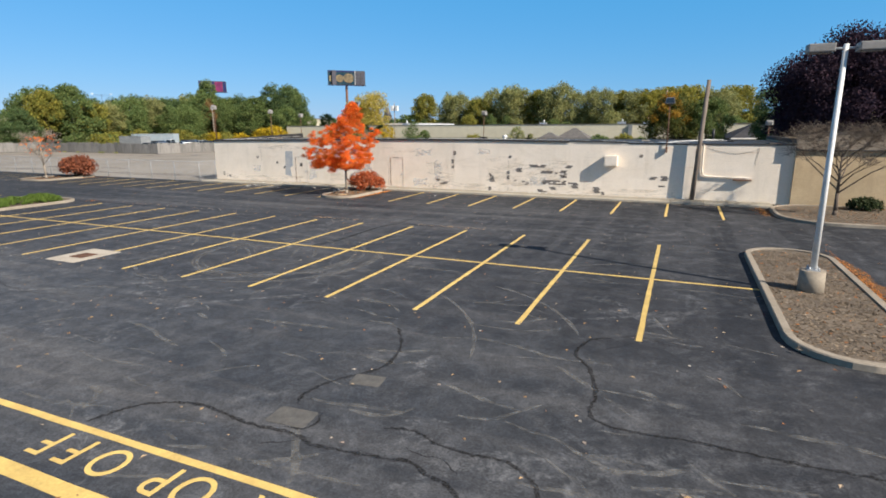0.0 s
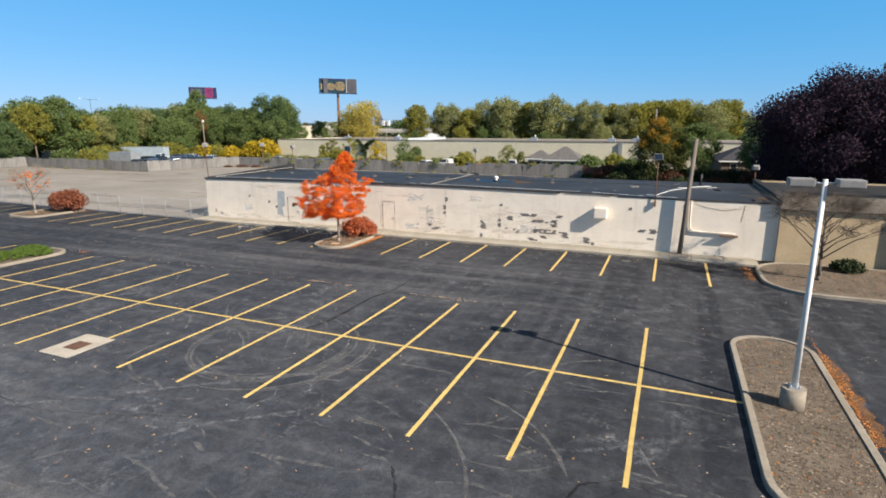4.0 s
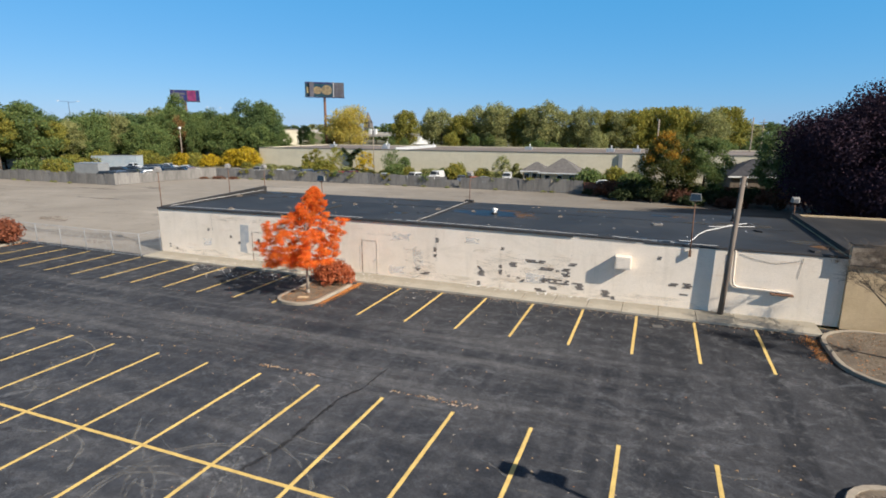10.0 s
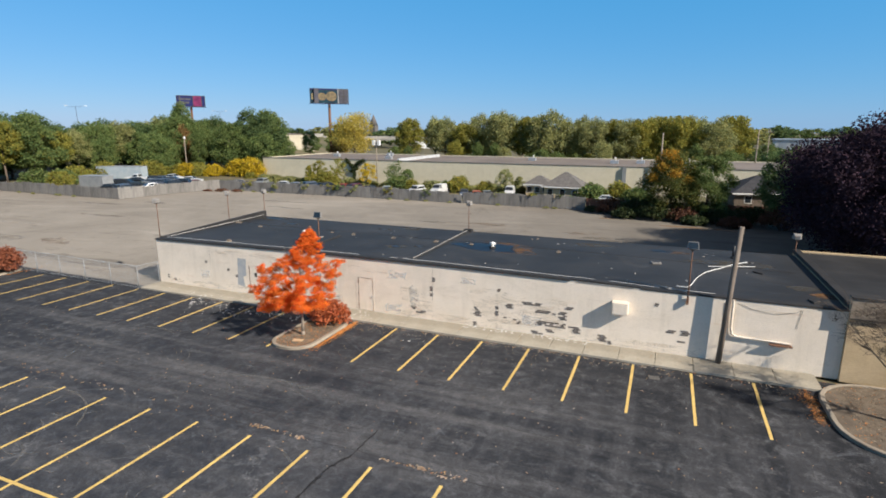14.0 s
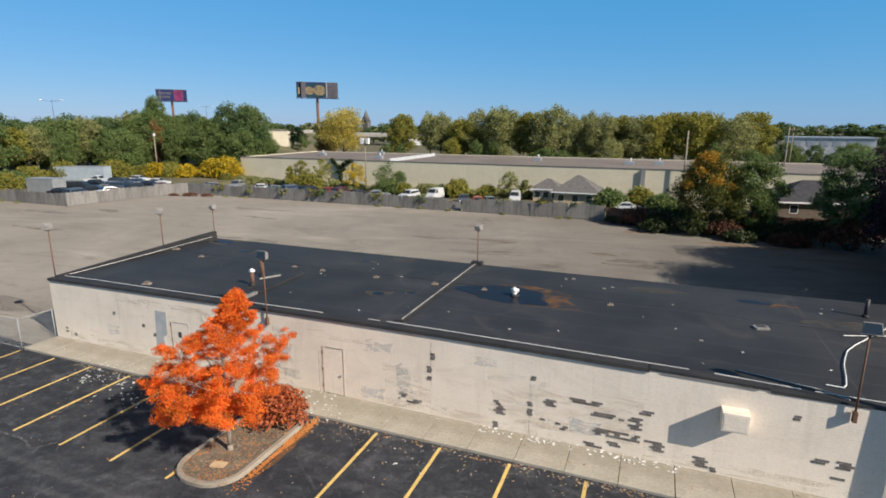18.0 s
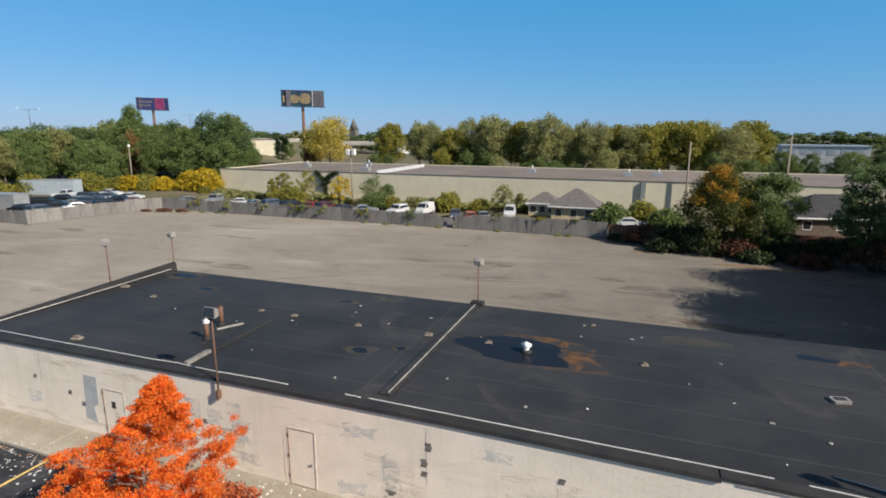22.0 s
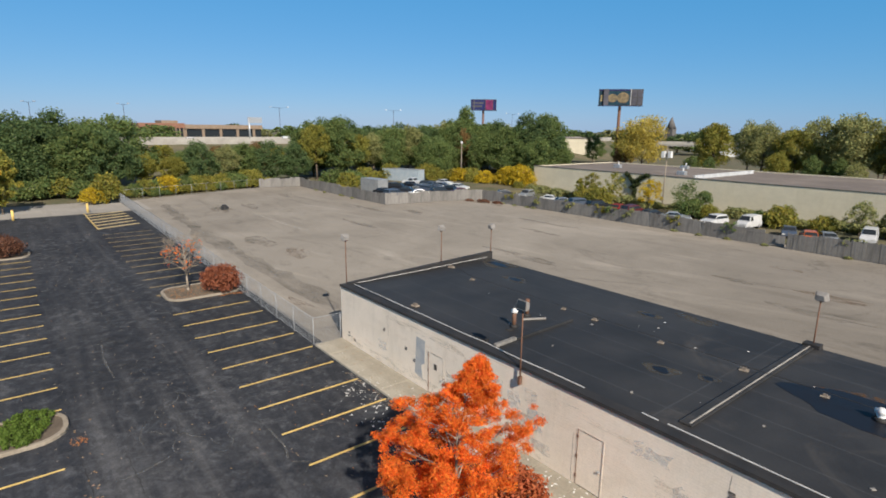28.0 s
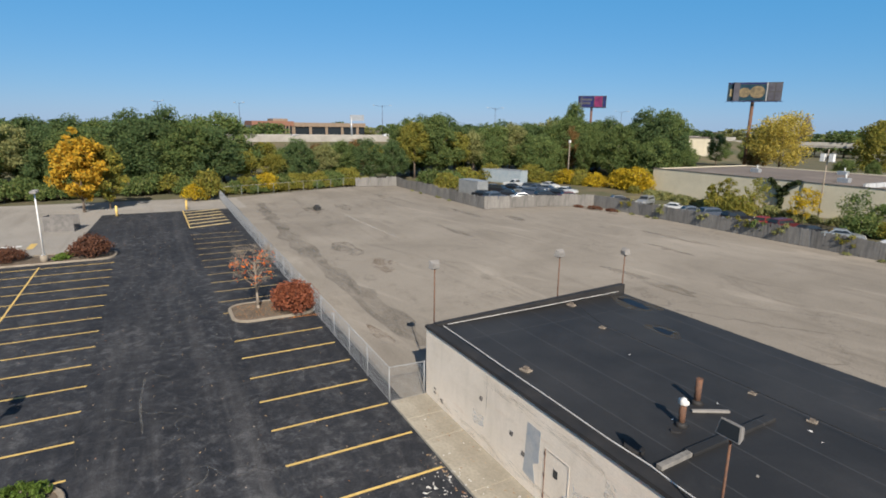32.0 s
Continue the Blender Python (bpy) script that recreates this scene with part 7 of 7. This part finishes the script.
        box(bm, s * w - 0.6, s * w + 0.6, -0.25, 0.25, h - 0.1, h + 0.2, 0.05)
        part("lamp_head", bm, GALV, ob)


mast(-300, 29.6, 22.3, 2.2, "tall double-armed highway lamp")
mast(-300, -5, 22.0, 2.2, "tall double-armed highway lamp")
mast(-300, 103, 23.0, 4.5, "tall double-armed highway lamp")
mast(-300, 176, 23.6, 4.5, "tall double-armed highway lamp")
mast(-300, 280, 24.0, 4.5, "tall double-armed highway lamp")

# ---- highway and far buildings ----
bm = bm_new()
box(bm, -222, -200, -120, 260, 4.6, 7.6)
box(bm, -200.3, -199.9, -120, 260, 7.6, 8.9)
box(bm, -222, -221.6, -120, 260, 7.6, 8.9)
solid("highway", bm, ROADWALL, "raised concrete highway with pale side walls", "road", "structure")
bm = bm_new()
prism(bm, [(-160, -120), (-160, 260), (-262, 260), (-262, -120)][::-1], -0.5, 0.1)
for v in bm.verts:
    if v.co.z > 0:
        v.co.x = -200.2 if v.co.x > -200 else -222
        v.co.z = 7.0
solid("embankment", bm, EARTH, "dry grass embankment under the highway", "ground", "structure")
sg = thing("highway_sign", "grey highway sign gantry", "sign", pose(-205, 53.2, 7.6, 0, 0, 0))
part("post", tube(bm_new(), (0, 0, 0), (0, 0, 8.0), 0.3, 0.28, 10), GALV, sg)
bm = bm_new()
box(bm, -0.2, 0.1, -0.4, 4.6, 6.4, 8.4)
part("panel", bm, GALV, sg)
BRK = tagged(new("red_brick_building"), "distant long brown-brick building with dark window bays", "building", "", "structure")
part("wall", box(bm_new(), -352, -330, 40.1, 61.5, 0, 11.9), CARGLASS, BRK, "dark glazed front")
part("wing", box(bm_new(), -352, -331.2, 61.5, 104, 0, 11.6), CARGLASS, BRK, "dark glazed front")
part("roof_edge", box(bm_new(), -353, -329.2, 39.6, 62.1, 11.5, 14.0), BRICKRED, BRK, "brown-red brick fascia")
part("roof_edge", box(bm_new(), -353, -330.2, 62.1, 104.4, 11.2, 13.4), FARTAN, BRK, "pale brown fascia")
part("penthouse", box(bm_new(), -351, -335, 52, 60, 14.0, 15.4), FARTAN, BRK)
column = mesh_of("pilaster", box(bm_new(), 0, 0.5, 0, 0.62, 0, 9.4), FARTAN)
for i in range(12):
    piece("pilaster", column, BRK, pose(-330.0, 40.2 + i * 1.9, 2.2))
for i in range(5):
    piece("pilaster", column, BRK, pose(-331.2, 61.7 + i * 9.3, 1.9) @ Matrix.Diagonal((1, 2.2, 1, 1)))
part("sill_band", box(bm_new(), -331, -329.7, 39.6, 104, 1.0, 5.6), BRICKRED, BRK, "brown-red brick sill wall")
WHB = thing("white_building", "distant white flat-roofed building among trees", "building", pose(46, 205, 0, 0, 0, -6))
bm = bm_new()
box(bm, -12, 12, -8, 8, 0, 8.2)
part("wall", bm, GREYWHITE, WHB)
bm = bm_new()
box(bm, -12.3, 12.3, -8.3, 8.3, 8.2, 8.6)
part("roof", bm, GALV, WHB)
for i in range(6):
    wn_ = part("window", box(bm_new(), -10.5 + i * 3.7, -8.2 + i * 3.7, -8.06, -7.95, 5.6, 7.4), GALV, WHB)
OVP = thing("overpass", "distant pale concrete overpass", "bridge", pose(-175, 270, 0, 0, 0, 25))
part("deck", box(bm_new(), -30, 45, 0, 10, 4.9, 6.3), ROADWALL, OVP)
part("parapet", box(bm_new(), -30, 45, -0.3, 0, 5.6, 7.4), ROADWALL, OVP)
part("abutment", box(bm_new(), 30, 45, 0.5, 9.5, 0, 4.9), WHITE, OVP)
SPI = thing("church_spire", "distant dark church spire above trees", "spire", pose(-250, 413, 0))
part("tower", box(bm_new(), -3, 3, -3, 3, 0, 15), SHINGLE, SPI)
part("spire", tube(bm_new(), (0, 0, 15), (0, 0, 24), 4.0, 0.3, 8), SHINGLE, SPI)
FW = thing("far_warehouse", "distant pale warehouse wall behind trees", "building", pose(-175, 195, 0, 0, 0, 30))
part("wall", box(bm_new(), -11, 11, 0, 12, 0, 9.0), FARWALL, FW)
for i in range(8):
    part("wall_rib", box(bm_new(), -10.8 + i * 3.0, -10.5 + i * 3.0, -0.12, 0.0, 0, 9.0), FARWALL, FW)
part("roof", box(bm_new(), -11.3, 11.3, -0.3, 12.3, 9.0, 9.4), FARROOF, FW)


# ---- litter ----
def scatter(name, label, mat, n, size, seed, spots):
    rr = np.random.default_rng(seed)
    verts, faces = [], []
    for x0, x1, y0, y1, k, z in spots:
        for _ in range(k):
            a, s = rr.uniform(0, 6.28), size * rr.uniform(0.5, 1.4)
            if k > 100 and x1 - x0 < 2.0 and z < 0.05:
                u, v = rr.normal(0, 0.3), rr.normal(0, 0.36)
                x, y = (x0 + x1) / 2 + u * (x1 - x0) * (1 + 0.5 * math.sin(7 * v)), (y0 + y1) / 2 + v * (y1 - y0)
            else:
                x, y = rr.uniform(x0, x1), rr.uniform(y0, y1)
            c, d = math.cos(a) * s, math.sin(a) * s
            i = len(verts)
            verts += [(x - c, y - d, z + 0.004), (x + d * 0.6, y - c * 0.6, z + 0.02), (x + c, y + d, z + 0.006), (x - d * 0.6, y + c * 0.6, z + 0.015)]
            faces.append((i, i + 1, i + 2, i + 3))
    me = bpy.data.meshes.new(name)
    me.from_pydata(verts, [], faces)
    me.materials.append(mat)
    return tagged(new(name, me), label, "leaf litter", "", "stuff")


scatter("fallen_leaves", "scattered dry leaves and bits on the asphalt", L_LITTER, 0, 0.042, 1, ((-40, 8, -36, -2, 1300, 0.0), (-100, -38, -30, -2, 900, 0.0), (-20, 5, -3.2, -1.9, 260, 0.0), (-38, 6, -1.5, -0.1, 260, 0.12)))
scatter("fallen_orange_leaves", "drifts of orange leaves against the curbs", L_LITTERO, 0, 0.042, 2, ((5.72, 6.05, -21, -15.5, 420, 0.0), (-19.42, -19.15, -6.0, -1.9, 1100, 0.0), (4.5, 5.2, -4.5, -2.0, 260, 0.0), (-52.2, -51.8, -3.5, -1.2, 200, 0.0), (-35.2, -34.4, -14.5, -13.9, 45, 0.0), (2.9, 5.6, -25, -15, 140, 0.11), (-22, -19.6, -7, -2, 500, 0.11), (5.6, 14, -7, -0.7, 500, 0.11), (-56, -52.4, -6.6, -1.6, 400, 0.11), (-34, -20, -7.5, -1.9, 40, 0.0)))
scatter("bark_chips", "loose bark chips and dry bits on the planting beds", L_CHIPS, 0, 0.045, 9, ((3.05, 5.4, -25.2, -14.9, 4200, 0.105), (-21.9, -19.75, -6.9, -2.2, 2600, 0.105), (6.2, 14, -6.6, -0.8, 3500, 0.105), (-55.9, -52.5, -6.6, -1.7, 1500, 0.105)))
scatter("crack_debris", "pale dry debris caught along a crack at the stall ends", L_LITTER, 0, 0.06, 6, ((-17, -14, -14.3, -14.05, 40, 0.0), (-11, -9, -14.3, -14.15, 30, 0.0), (-36, -18, -14.3, -13.9, 60, 0.0), (-9.5, -7.5, -14.4, -14.1, 40, 0.0), (-34, -10, -2.2, -1.9, 260, 0.0), (-10, 4, -2.2, -1.9, 160, 0.0)))
scatter("paint_flakes", "white paint flakes fallen at the wall's foot", WHITE, 0, 0.07, 3, ((-24, -18, -2.3, -0.05, 60, 0.12), (-13, -5, -0.5, -0.03, 90, 0.12), (-27, -23, -3.4, -2.0, 60, 0.0), (-30, -27, -4.2, -2.4, 40, 0.0), (-35, 5, 1, 11, 26, 3.545)))
# leaf litter with the sunlight on the verge put into its colour
BRIGHTVERGE = broken_material("sunlit_leaf_litter", (0.34, 0.20, 0.10), (0.26, 0.17, 0.10), 1.2, 0.25, 0.6, 0.9)
DIRT = broken_material("pavement_dirt", (0.085, 0.075, 0.062), (0.125, 0.108, 0.088), 0.55, 0.42, 0.78, 0.55, (0.5, 1.3, 1))
RUSTDIRT = broken_material("orange_brown_dirt", (0.20, 0.10, 0.045), (0.15, 0.10, 0.06), 0.6, 0.42, 0.78, 0.6, (0.5, 1.3, 1))
for x, y, a, b, s, mt in ((-28.6, 34.8, 2.6, 0.8, 1, DIRT), (-22, 30, 3.5, 0.9, 2, DIRT), (-8, 31, 2.4, 1.8, 3, DIRT), (-70.8, 6.7, 3.0, 1.5, 4, DIRT), (-62.5, 7.8, 2.8, 1.2, 5, RUSTDIRT), (-22.5, 35.6, 3.0, 0.7, 6, RUSTDIRT), (-56, 38, 3, 0.6, 7, DIRT),
                          (-75, 22, 4, 0.7, 8, DIRT), (-98.4, 10.6, 3.4, 1.6, 9, DIRT), (-99.5, 15.7, 3.6, 1.1, 10, DIRT), (-110, 26, 3, 0.8, 11, DIRT), (-79.2, 34.5, 2.6, 0.9, 12, DIRT), (-28.5, 43, 1.3, 0.8, 13, RUSTDIRT), (-46.5, 0.9, 1.6, 0.5, 14, RUSTDIRT),
                          (-10.5, 34, 2.0, 0.8, 15, RUSTDIRT), (-4.5, 24, 4.0, 1.0, 16, RUSTDIRT), (-12, 18, 0.5, 0.2, 17, DIRT), (-86, 30.5, 5, 0.7, 18, DIRT), (-48, 26, 6, 0.8, 19, DIRT), (-60, 44, 6, 0.6, 20, DIRT), (-80.5, 51, 4.5, 1.0, 21, RUSTDIRT)):
    blot("dirt_patch", x, y, a, b, mt, "brown dirt lying in a worn hollow of the pavement" if mt is RUSTDIRT else "dark dirt patch in the grey pavement", s, -0.003, "dirt patch")
for x, y, a, b, s in ((0.6, 43.3, 2.6, 0.5, 61), (5.2, 42.9, 1.8, 0.45, 62), (-8.8, 46.6, 1.2, 0.4, 63)):
    blot("leaf_litter", x, y, a, b, BRIGHTVERGE, "strip of dry orange-brown leaves along the brush, coloured as sunlit", s, -0.003, "leaf litter")
OLDLINE = broken_material("old_pale_line", (0.52, 0.50, 0.46), (0.44, 0.41, 0.36), 1.5, 0.2, 0.5, 0.9)
tagged(new("faded_line", mesh_of("faded_line", ribbon([(-92.3, 13.4), (-82, 13.6), (-73, 13.8)], 0.3, -0.001, random.Random(5), 0.8), OLDLINE)), "faded pale line on the empty lot", "road marking", "", "structure")

# dark tarred band beside the fence, tyre scuffs, marks on the drive
TAR = broken_material("old_tar_stain", (0.070, 0.065, 0.058), (0.105, 0.097, 0.086), 0.5, 0.34, 0.66, 0.62, (0.35, 1.2, 1))
rng = random.Random(31)
tagged(new("tar_band", mesh_of("tar_band", ribbon([(-43.5, 2.6), (-54, 2.7), (-73, 2.6), (-89, 3.2), (-102, 4.0), (-109, 4.6)], 2.1, -0.001, rng, 1.6, 0.25), TAR)), "dark broken tarred band in the grey pavement along the fence", "pavement stain", "", "structure")
SCUFF = broken_material("grey_tyre_scuff", (0.25, 0.245, 0.235), (0.14, 0.138, 0.134), 1.8, 0.30, 0.56, 0.9)
ORANGEDRIFT = broken_material("orange_leaf_mould", (0.34, 0.15, 0.045), (0.24, 0.12, 0.05), 2.0, 0.28, 0.55, 0.95)
for x, y0, y1, w in ((-19.22, -6.4, -2.0, 0.42), (5.95, -21.5, -15.2, 0.5), (-22.3, -6.2, -4.6, 0.18), (4.9, -5.2, -2.2, 0.5)):
    tagged(new("leaf_drift", mesh_of("leaf_drift", ribbon([(x, y0), (x + 0.05, y0 * 0.6 + y1 * 0.4), (x - 0.02, y1)], w, 0.003, random.Random(3), 0.2, 0.02), ORANGEDRIFT)), "orange-brown leaf mould drifted against the curb", "leaf litter", "", "structure")
CHALK = broken_material("pale_scrape", (0.31, 0.305, 0.29), (0.17, 0.168, 0.16), 4.0, 0.40, 0.62, 0.85)
SC = tagged(new("tyre_scuffs"), "grey looping tyre scuffs on the asphalt", "tyre mark", "", "structure")
for cx, cy, r, a0, a1 in ((-12.93, -21.95, 2.83, 95, 395), (-12.93, -21.95, 2.97, 110, 380), (-12.93, -21.95, 3.13, 250, 400), (-12.93, -21.95, 3.68, 265, 385), (-12.93, -21.95, 2.63, 230, 330), (-12.93, -21.95, 3.83, 300, 390), (-6, -27.5, 5, 20, 70), (-9, -29, 6, 10, 60), (-14, -24, 3, 90, 200), (-27, -19, 4, 30, 120), (0.2, -22.5, 4, 100, 160)):
    pts = [(cx + r * math.cos(radians(a0 + (a1 - a0) * i / 14)), cy + r * math.sin(radians(a0 + (a1 - a0) * i / 14))) for i in range(15)]
    part("scuff", ribbon(pts, 0.105, 0.0025, rng), SCUFF, SC)
for pts in (((-9.04, -27.83), (-7.74, -27.71), (-6.43, -27.59)), ((-10.04, -32.44), (-8.96, -32.43), (-8.02, -32.15)), ((-6.86, -32.15), (-6.49, -32.04), (-6.07, -31.97)), ((-6.55, -32.36), (-6.24, -32.44), (-6.04, -32.44)),
            ((-4.57, -32.47), (-3.7, -32.38), (-2.98, -32.3)), ((-8.77, -29.33), (-7.96, -29.67), (-7.65, -30.06)), ((-6.87, -29.9), (-7.29, -30.25), (-7.6, -30.76)), ((-6.16, -32.63), (-5.72, -32.49), (-5.21, -32.36)),
            ((-13.86, -30.71), (-13.37, -29.91), (-12.99, -29.36)), ((-9.85, -30.91), (-8.97, -30.79)), ((-3.16, -29.18), (-2.29, -29.48), (-1.56, -29.59)), ((-2.62, -26.84), (-1.59, -27.25), (-0.5, -27.21)), ((-1.7, -27.38), (-0.66, -28.26), (0.14, -29.09)),
            ((-0.55, -30.47), (-0.1, -30.4), (0.42, -30.43)), ((1.35, -30.34), (1.92, -30.28), (2.51, -30.18)), ((0.17, -23.85), (0.56, -24.76), (0.91, -25.35)), ((1.25, -26.94), (1.62, -27.22), (1.84, -27.66)), ((-0.53, -28.34), (-0.03, -28.33), (0.4, -28.4)),
            ((-13.99, -18.46), (-12.7, -18.68), (-11.47, -19.2), (-10.51, -19.87), (-9.86, -20.67)), ((-13.11, -19.71), (-12.94, -20.57), (-12.61, -21.53), (-12.22, -22.11)), ((-15.64, -21.05), (-15.44, -21.58), (-14.95, -22.22)), ((-17.93, -19.04), (-16.9, -20.21), (-16.28, -21.0)),
            ((-12.5, -20.39), (-12.02, -21.03), (-11.66, -21.64)), ((-24.27, -18.66), (-23.5, -19.0), (-23.02, -19.73)), ((-26.47, -16.35), (-26.6, -15.5), (-26.21, -14.71)),
            ((0.3, -30.97), (0.92, -30.74), (1.52, -30.59)), ((1.0, -30.1), (1.27, -30.41), (1.52, -30.62)), ((-4.04, -27.13), (-3.2, -26.88), (-2.13, -27.02)), ((-31.5, -7.56), (-29.28, -7.54), (-28.1, -7.86)), ((-28.1, -7.86), (-27.6, -7.2), (-26.99, -7.68)),
            ((-46.4, -12.0), (-43.5, -12.2), (-40.6, -12.1)), ((-30.8, -13.4), (-30.9, -12.5), (-31.4, -11.3)), ((-22, -11), (-19, -10.4), (-16, -10.7)), ((-15, -21.5), (-13.8, -22.6), (-13.5, -24)), ((-19.6, -20.6), (-18.2, -20.9), (-17.2, -22.2)),
            ((-14.72, -22.33), (-15.13, -21.62), (-15.16, -21.09)), ((-13.6, -24.71), (-12.32, -24.66), (-11.49, -24.55), (-10.9, -24.57)), ((-16.97, -19.78), (-17.46, -19.03), (-17.33, -18.43)), ((-12.04, -20.74), (-11.65, -21.52), (-11.57, -21.89)), ((-12.1, -23.22), (-11.72, -23.02), (-11.43, -22.64), (-10.96, -22.0)), ((-10.34, -26.41), (-10.41, -25.85), (-10.19, -25.33), (-10.37, -24.96)), ((-7.79, -24.31), (-7.2, -24.34), (-6.65, -24.52), (-6.26, -24.74)), ((-10.47, -23.37), (-9.65, -23.7), (-8.61, -23.53)), ((-8.23, -21.73), (-7.16, -21.72), (-5.74, -21.73))):
    part("scrape", ribbon(pts, 0.12, 0.0025, rng), CHALK, SC, "pale chalky scrape")
for _ in range(26):
    x, y, d = rng.uniform(-62, -6), rng.uniform(-13.6, -8), rng.uniform(0, 6.28)
    pts = [(x, y)]
    for _k in range(rng.randint(4, 9)):
        d += rng.uniform(-0.9, 0.9)
        x, y = x + math.cos(d) * 0.45, y + math.sin(d) * 0.45
        pts.append((x, y))
    part("dirt_crack", ribbon(pts, 0.06, 0.0028, rng, 0.15, 0.02), CHALK, SC, "thin crack filled with pale dirt")
verts, faces = [], []
for _ in range(170):
    x, y = rng.uniform(-26, 2), rng.choice((rng.uniform(-34, -25), rng.uniform(-26, -14.5)))
    d = radians(rng.choice((rng.uniform(-16, 4), rng.uniform(-12, 2), rng.uniform(-28, 8), rng.uniform(-8, 0))))
    n, step, bend, w = rng.randint(4, 12), rng.uniform(0.08, 0.22), rng.uniform(-0.08, 0.08), rng.uniform(0.012, 0.075)
    for i in range(n + 1):
        q = w * min(1.0, 0.4 + 0.3 * min(i, n - i)) * rng.uniform(0.6, 1.2)
        verts += [(x - math.sin(d) * q, y + math.cos(d) * q, 0.0021), (x + math.sin(d) * q, y - math.cos(d) * q, 0.0021)]
        if i:
            k = len(verts)
            faces.append((k - 3, k - 1, k - 2, k - 4))
        x, y, d = x + math.cos(d) * step, y + math.sin(d) * step, d + bend + rng.uniform(-0.28, 0.28)
me = bpy.data.meshes.new("faint_scrapes")
me.from_pydata(verts, [], faces)
me.materials.append(CHALK)
tagged(piece("faint_scrapes", me, SC), "faint pale scrapes", kind="stuff")
patch("utility_cover", -1.7, -3.2, 0.5, 0.42, COVER, "small round grey valve cover set in asphalt", 10)
rng = random.Random(88)
verts, faces = [], []
for k in range(110):
    if k < 75:
        x, y = rng.gauss(-31.4, 1.0), -2.4 + rng.gauss(0, 0.65)
    else:
        x, y = rng.uniform(-37, -12), rng.choice((rng.uniform(-1.9, -0.1), rng.uniform(-6.5, -1.5)))
    r, a, n = rng.uniform(0.02, 0.05) * (2.2 if rng.random() < 0.12 else 1), rng.uniform(0, 6.28), rng.randint(4, 6)
    z, first = (0.006 if y < -1.95 else 0.165), len(verts)
    for lift in (0.0, 0.012):
        for q in range(n):
            f = r * (0.6 + 0.4 * math.sin(q * 2.7 + a))
            verts.append((x + math.cos(a + q * 6.283 / n) * f * 1.4, y + math.sin(a + q * 6.283 / n) * f, z + lift))
    faces.append([first + n + q for q in range(n)])
    faces += [(first + q, first + (q + 1) % n, first + n + (q + 1) % n, first + n + q) for q in range(n)]
me = bpy.data.meshes.new("paint_flakes")
me.from_pydata(verts, [], faces)
me.materials.append(plain("white_paint_flakes", (0.74, 0.73, 0.70), (0.60, 0.58, 0.54), 6, 0.8))
tagged(new("paint_flakes", me), "white paint flakes fallen from the peeling wall", "litter", "", "stuff")
AR = tagged(new("drive_markings"), "worn yellow arrow and pale bars painted on the drive", "road marking", "", "structure")
part("arrow", box(bm_new(), -86.5, -83.5, -22.6, -22.0, 0.009, 0.013), YELLOW, AR)
for i in range(3):
    part("bar", box(bm_new(), -82.5 - i * 1.6, -81.9 - i * 1.6, -26.5, -23.2, 0.009, 0.013), WHITE, AR)

# highway traffic standing still, vines and weeds along the board fence
vehicle("suv", C_WHITE, -204.5, 34, 90, "white car on the distant highway", 7.6)
vehicle("van", C_WHITE, -207, 68, 90, "white van on the distant highway", 7.6)
vehicle("sedan", C_SILVER, -205, 86, 90, "silver car on the distant highway", 7.6)
VINES = thing("fence_vines", "green and yellowing vines hanging over the board fence", "vine", kind="stuff")
rng = random.Random(8)
for k, (x, w) in enumerate(((-63.5, 0.8), (-58.6, 1.6), (-56.0, 0.9), (-52.5, 1.3), (-46.3, 1.0), (-39, 0.7), (-26.5, 1.5), (-21, 0.7), (-16.2, 1.2), (-70.2, 0.7), (-77, 1.0))):
    cs = [(x + rng.uniform(-w, w), 53.45 + rng.uniform(-0.25, 0.3), rng.uniform(0.9, 2.1)) for _ in range(9)]
    ob = new("vine", leaves_mesh("vine", (L_OLIVE, L_YGREEN, L_GREEN)[k % 3], cs, [0.3] * 9, 420, 0.09, 300 + k))
    ob.parent = VINES
for k, (x, y, s) in enumerate(((-81.5, 51.6, 1.0), (-78.5, 52.3, 0.8), (-84.2, 50.6, 0.7))):
    bush("dry_weeds", "low rust-brown dry weeds by the fence corner", L_RUSSET, 1.6 * s, 0.9 * s, 0.55 * s, 700, 0.09, 330 + k, pose(x, y, 0), "weeds", "weeds by the fence")
for k in range(16):
    x = rng.uniform(-118, -90) if k < 5 else rng.uniform(-80, -15)
    y = rng.uniform(34.2, 34.7) if k < 5 else rng.uniform(52.6, 53.1)
    bush("dry_weeds", "small tuft of dry weeds at the fence foot", L_OLIVE, 0.5, 0.3, 0.35, 160, 0.07, 350 + k, pose(x, y, 0), "weeds", "weeds by the fence")
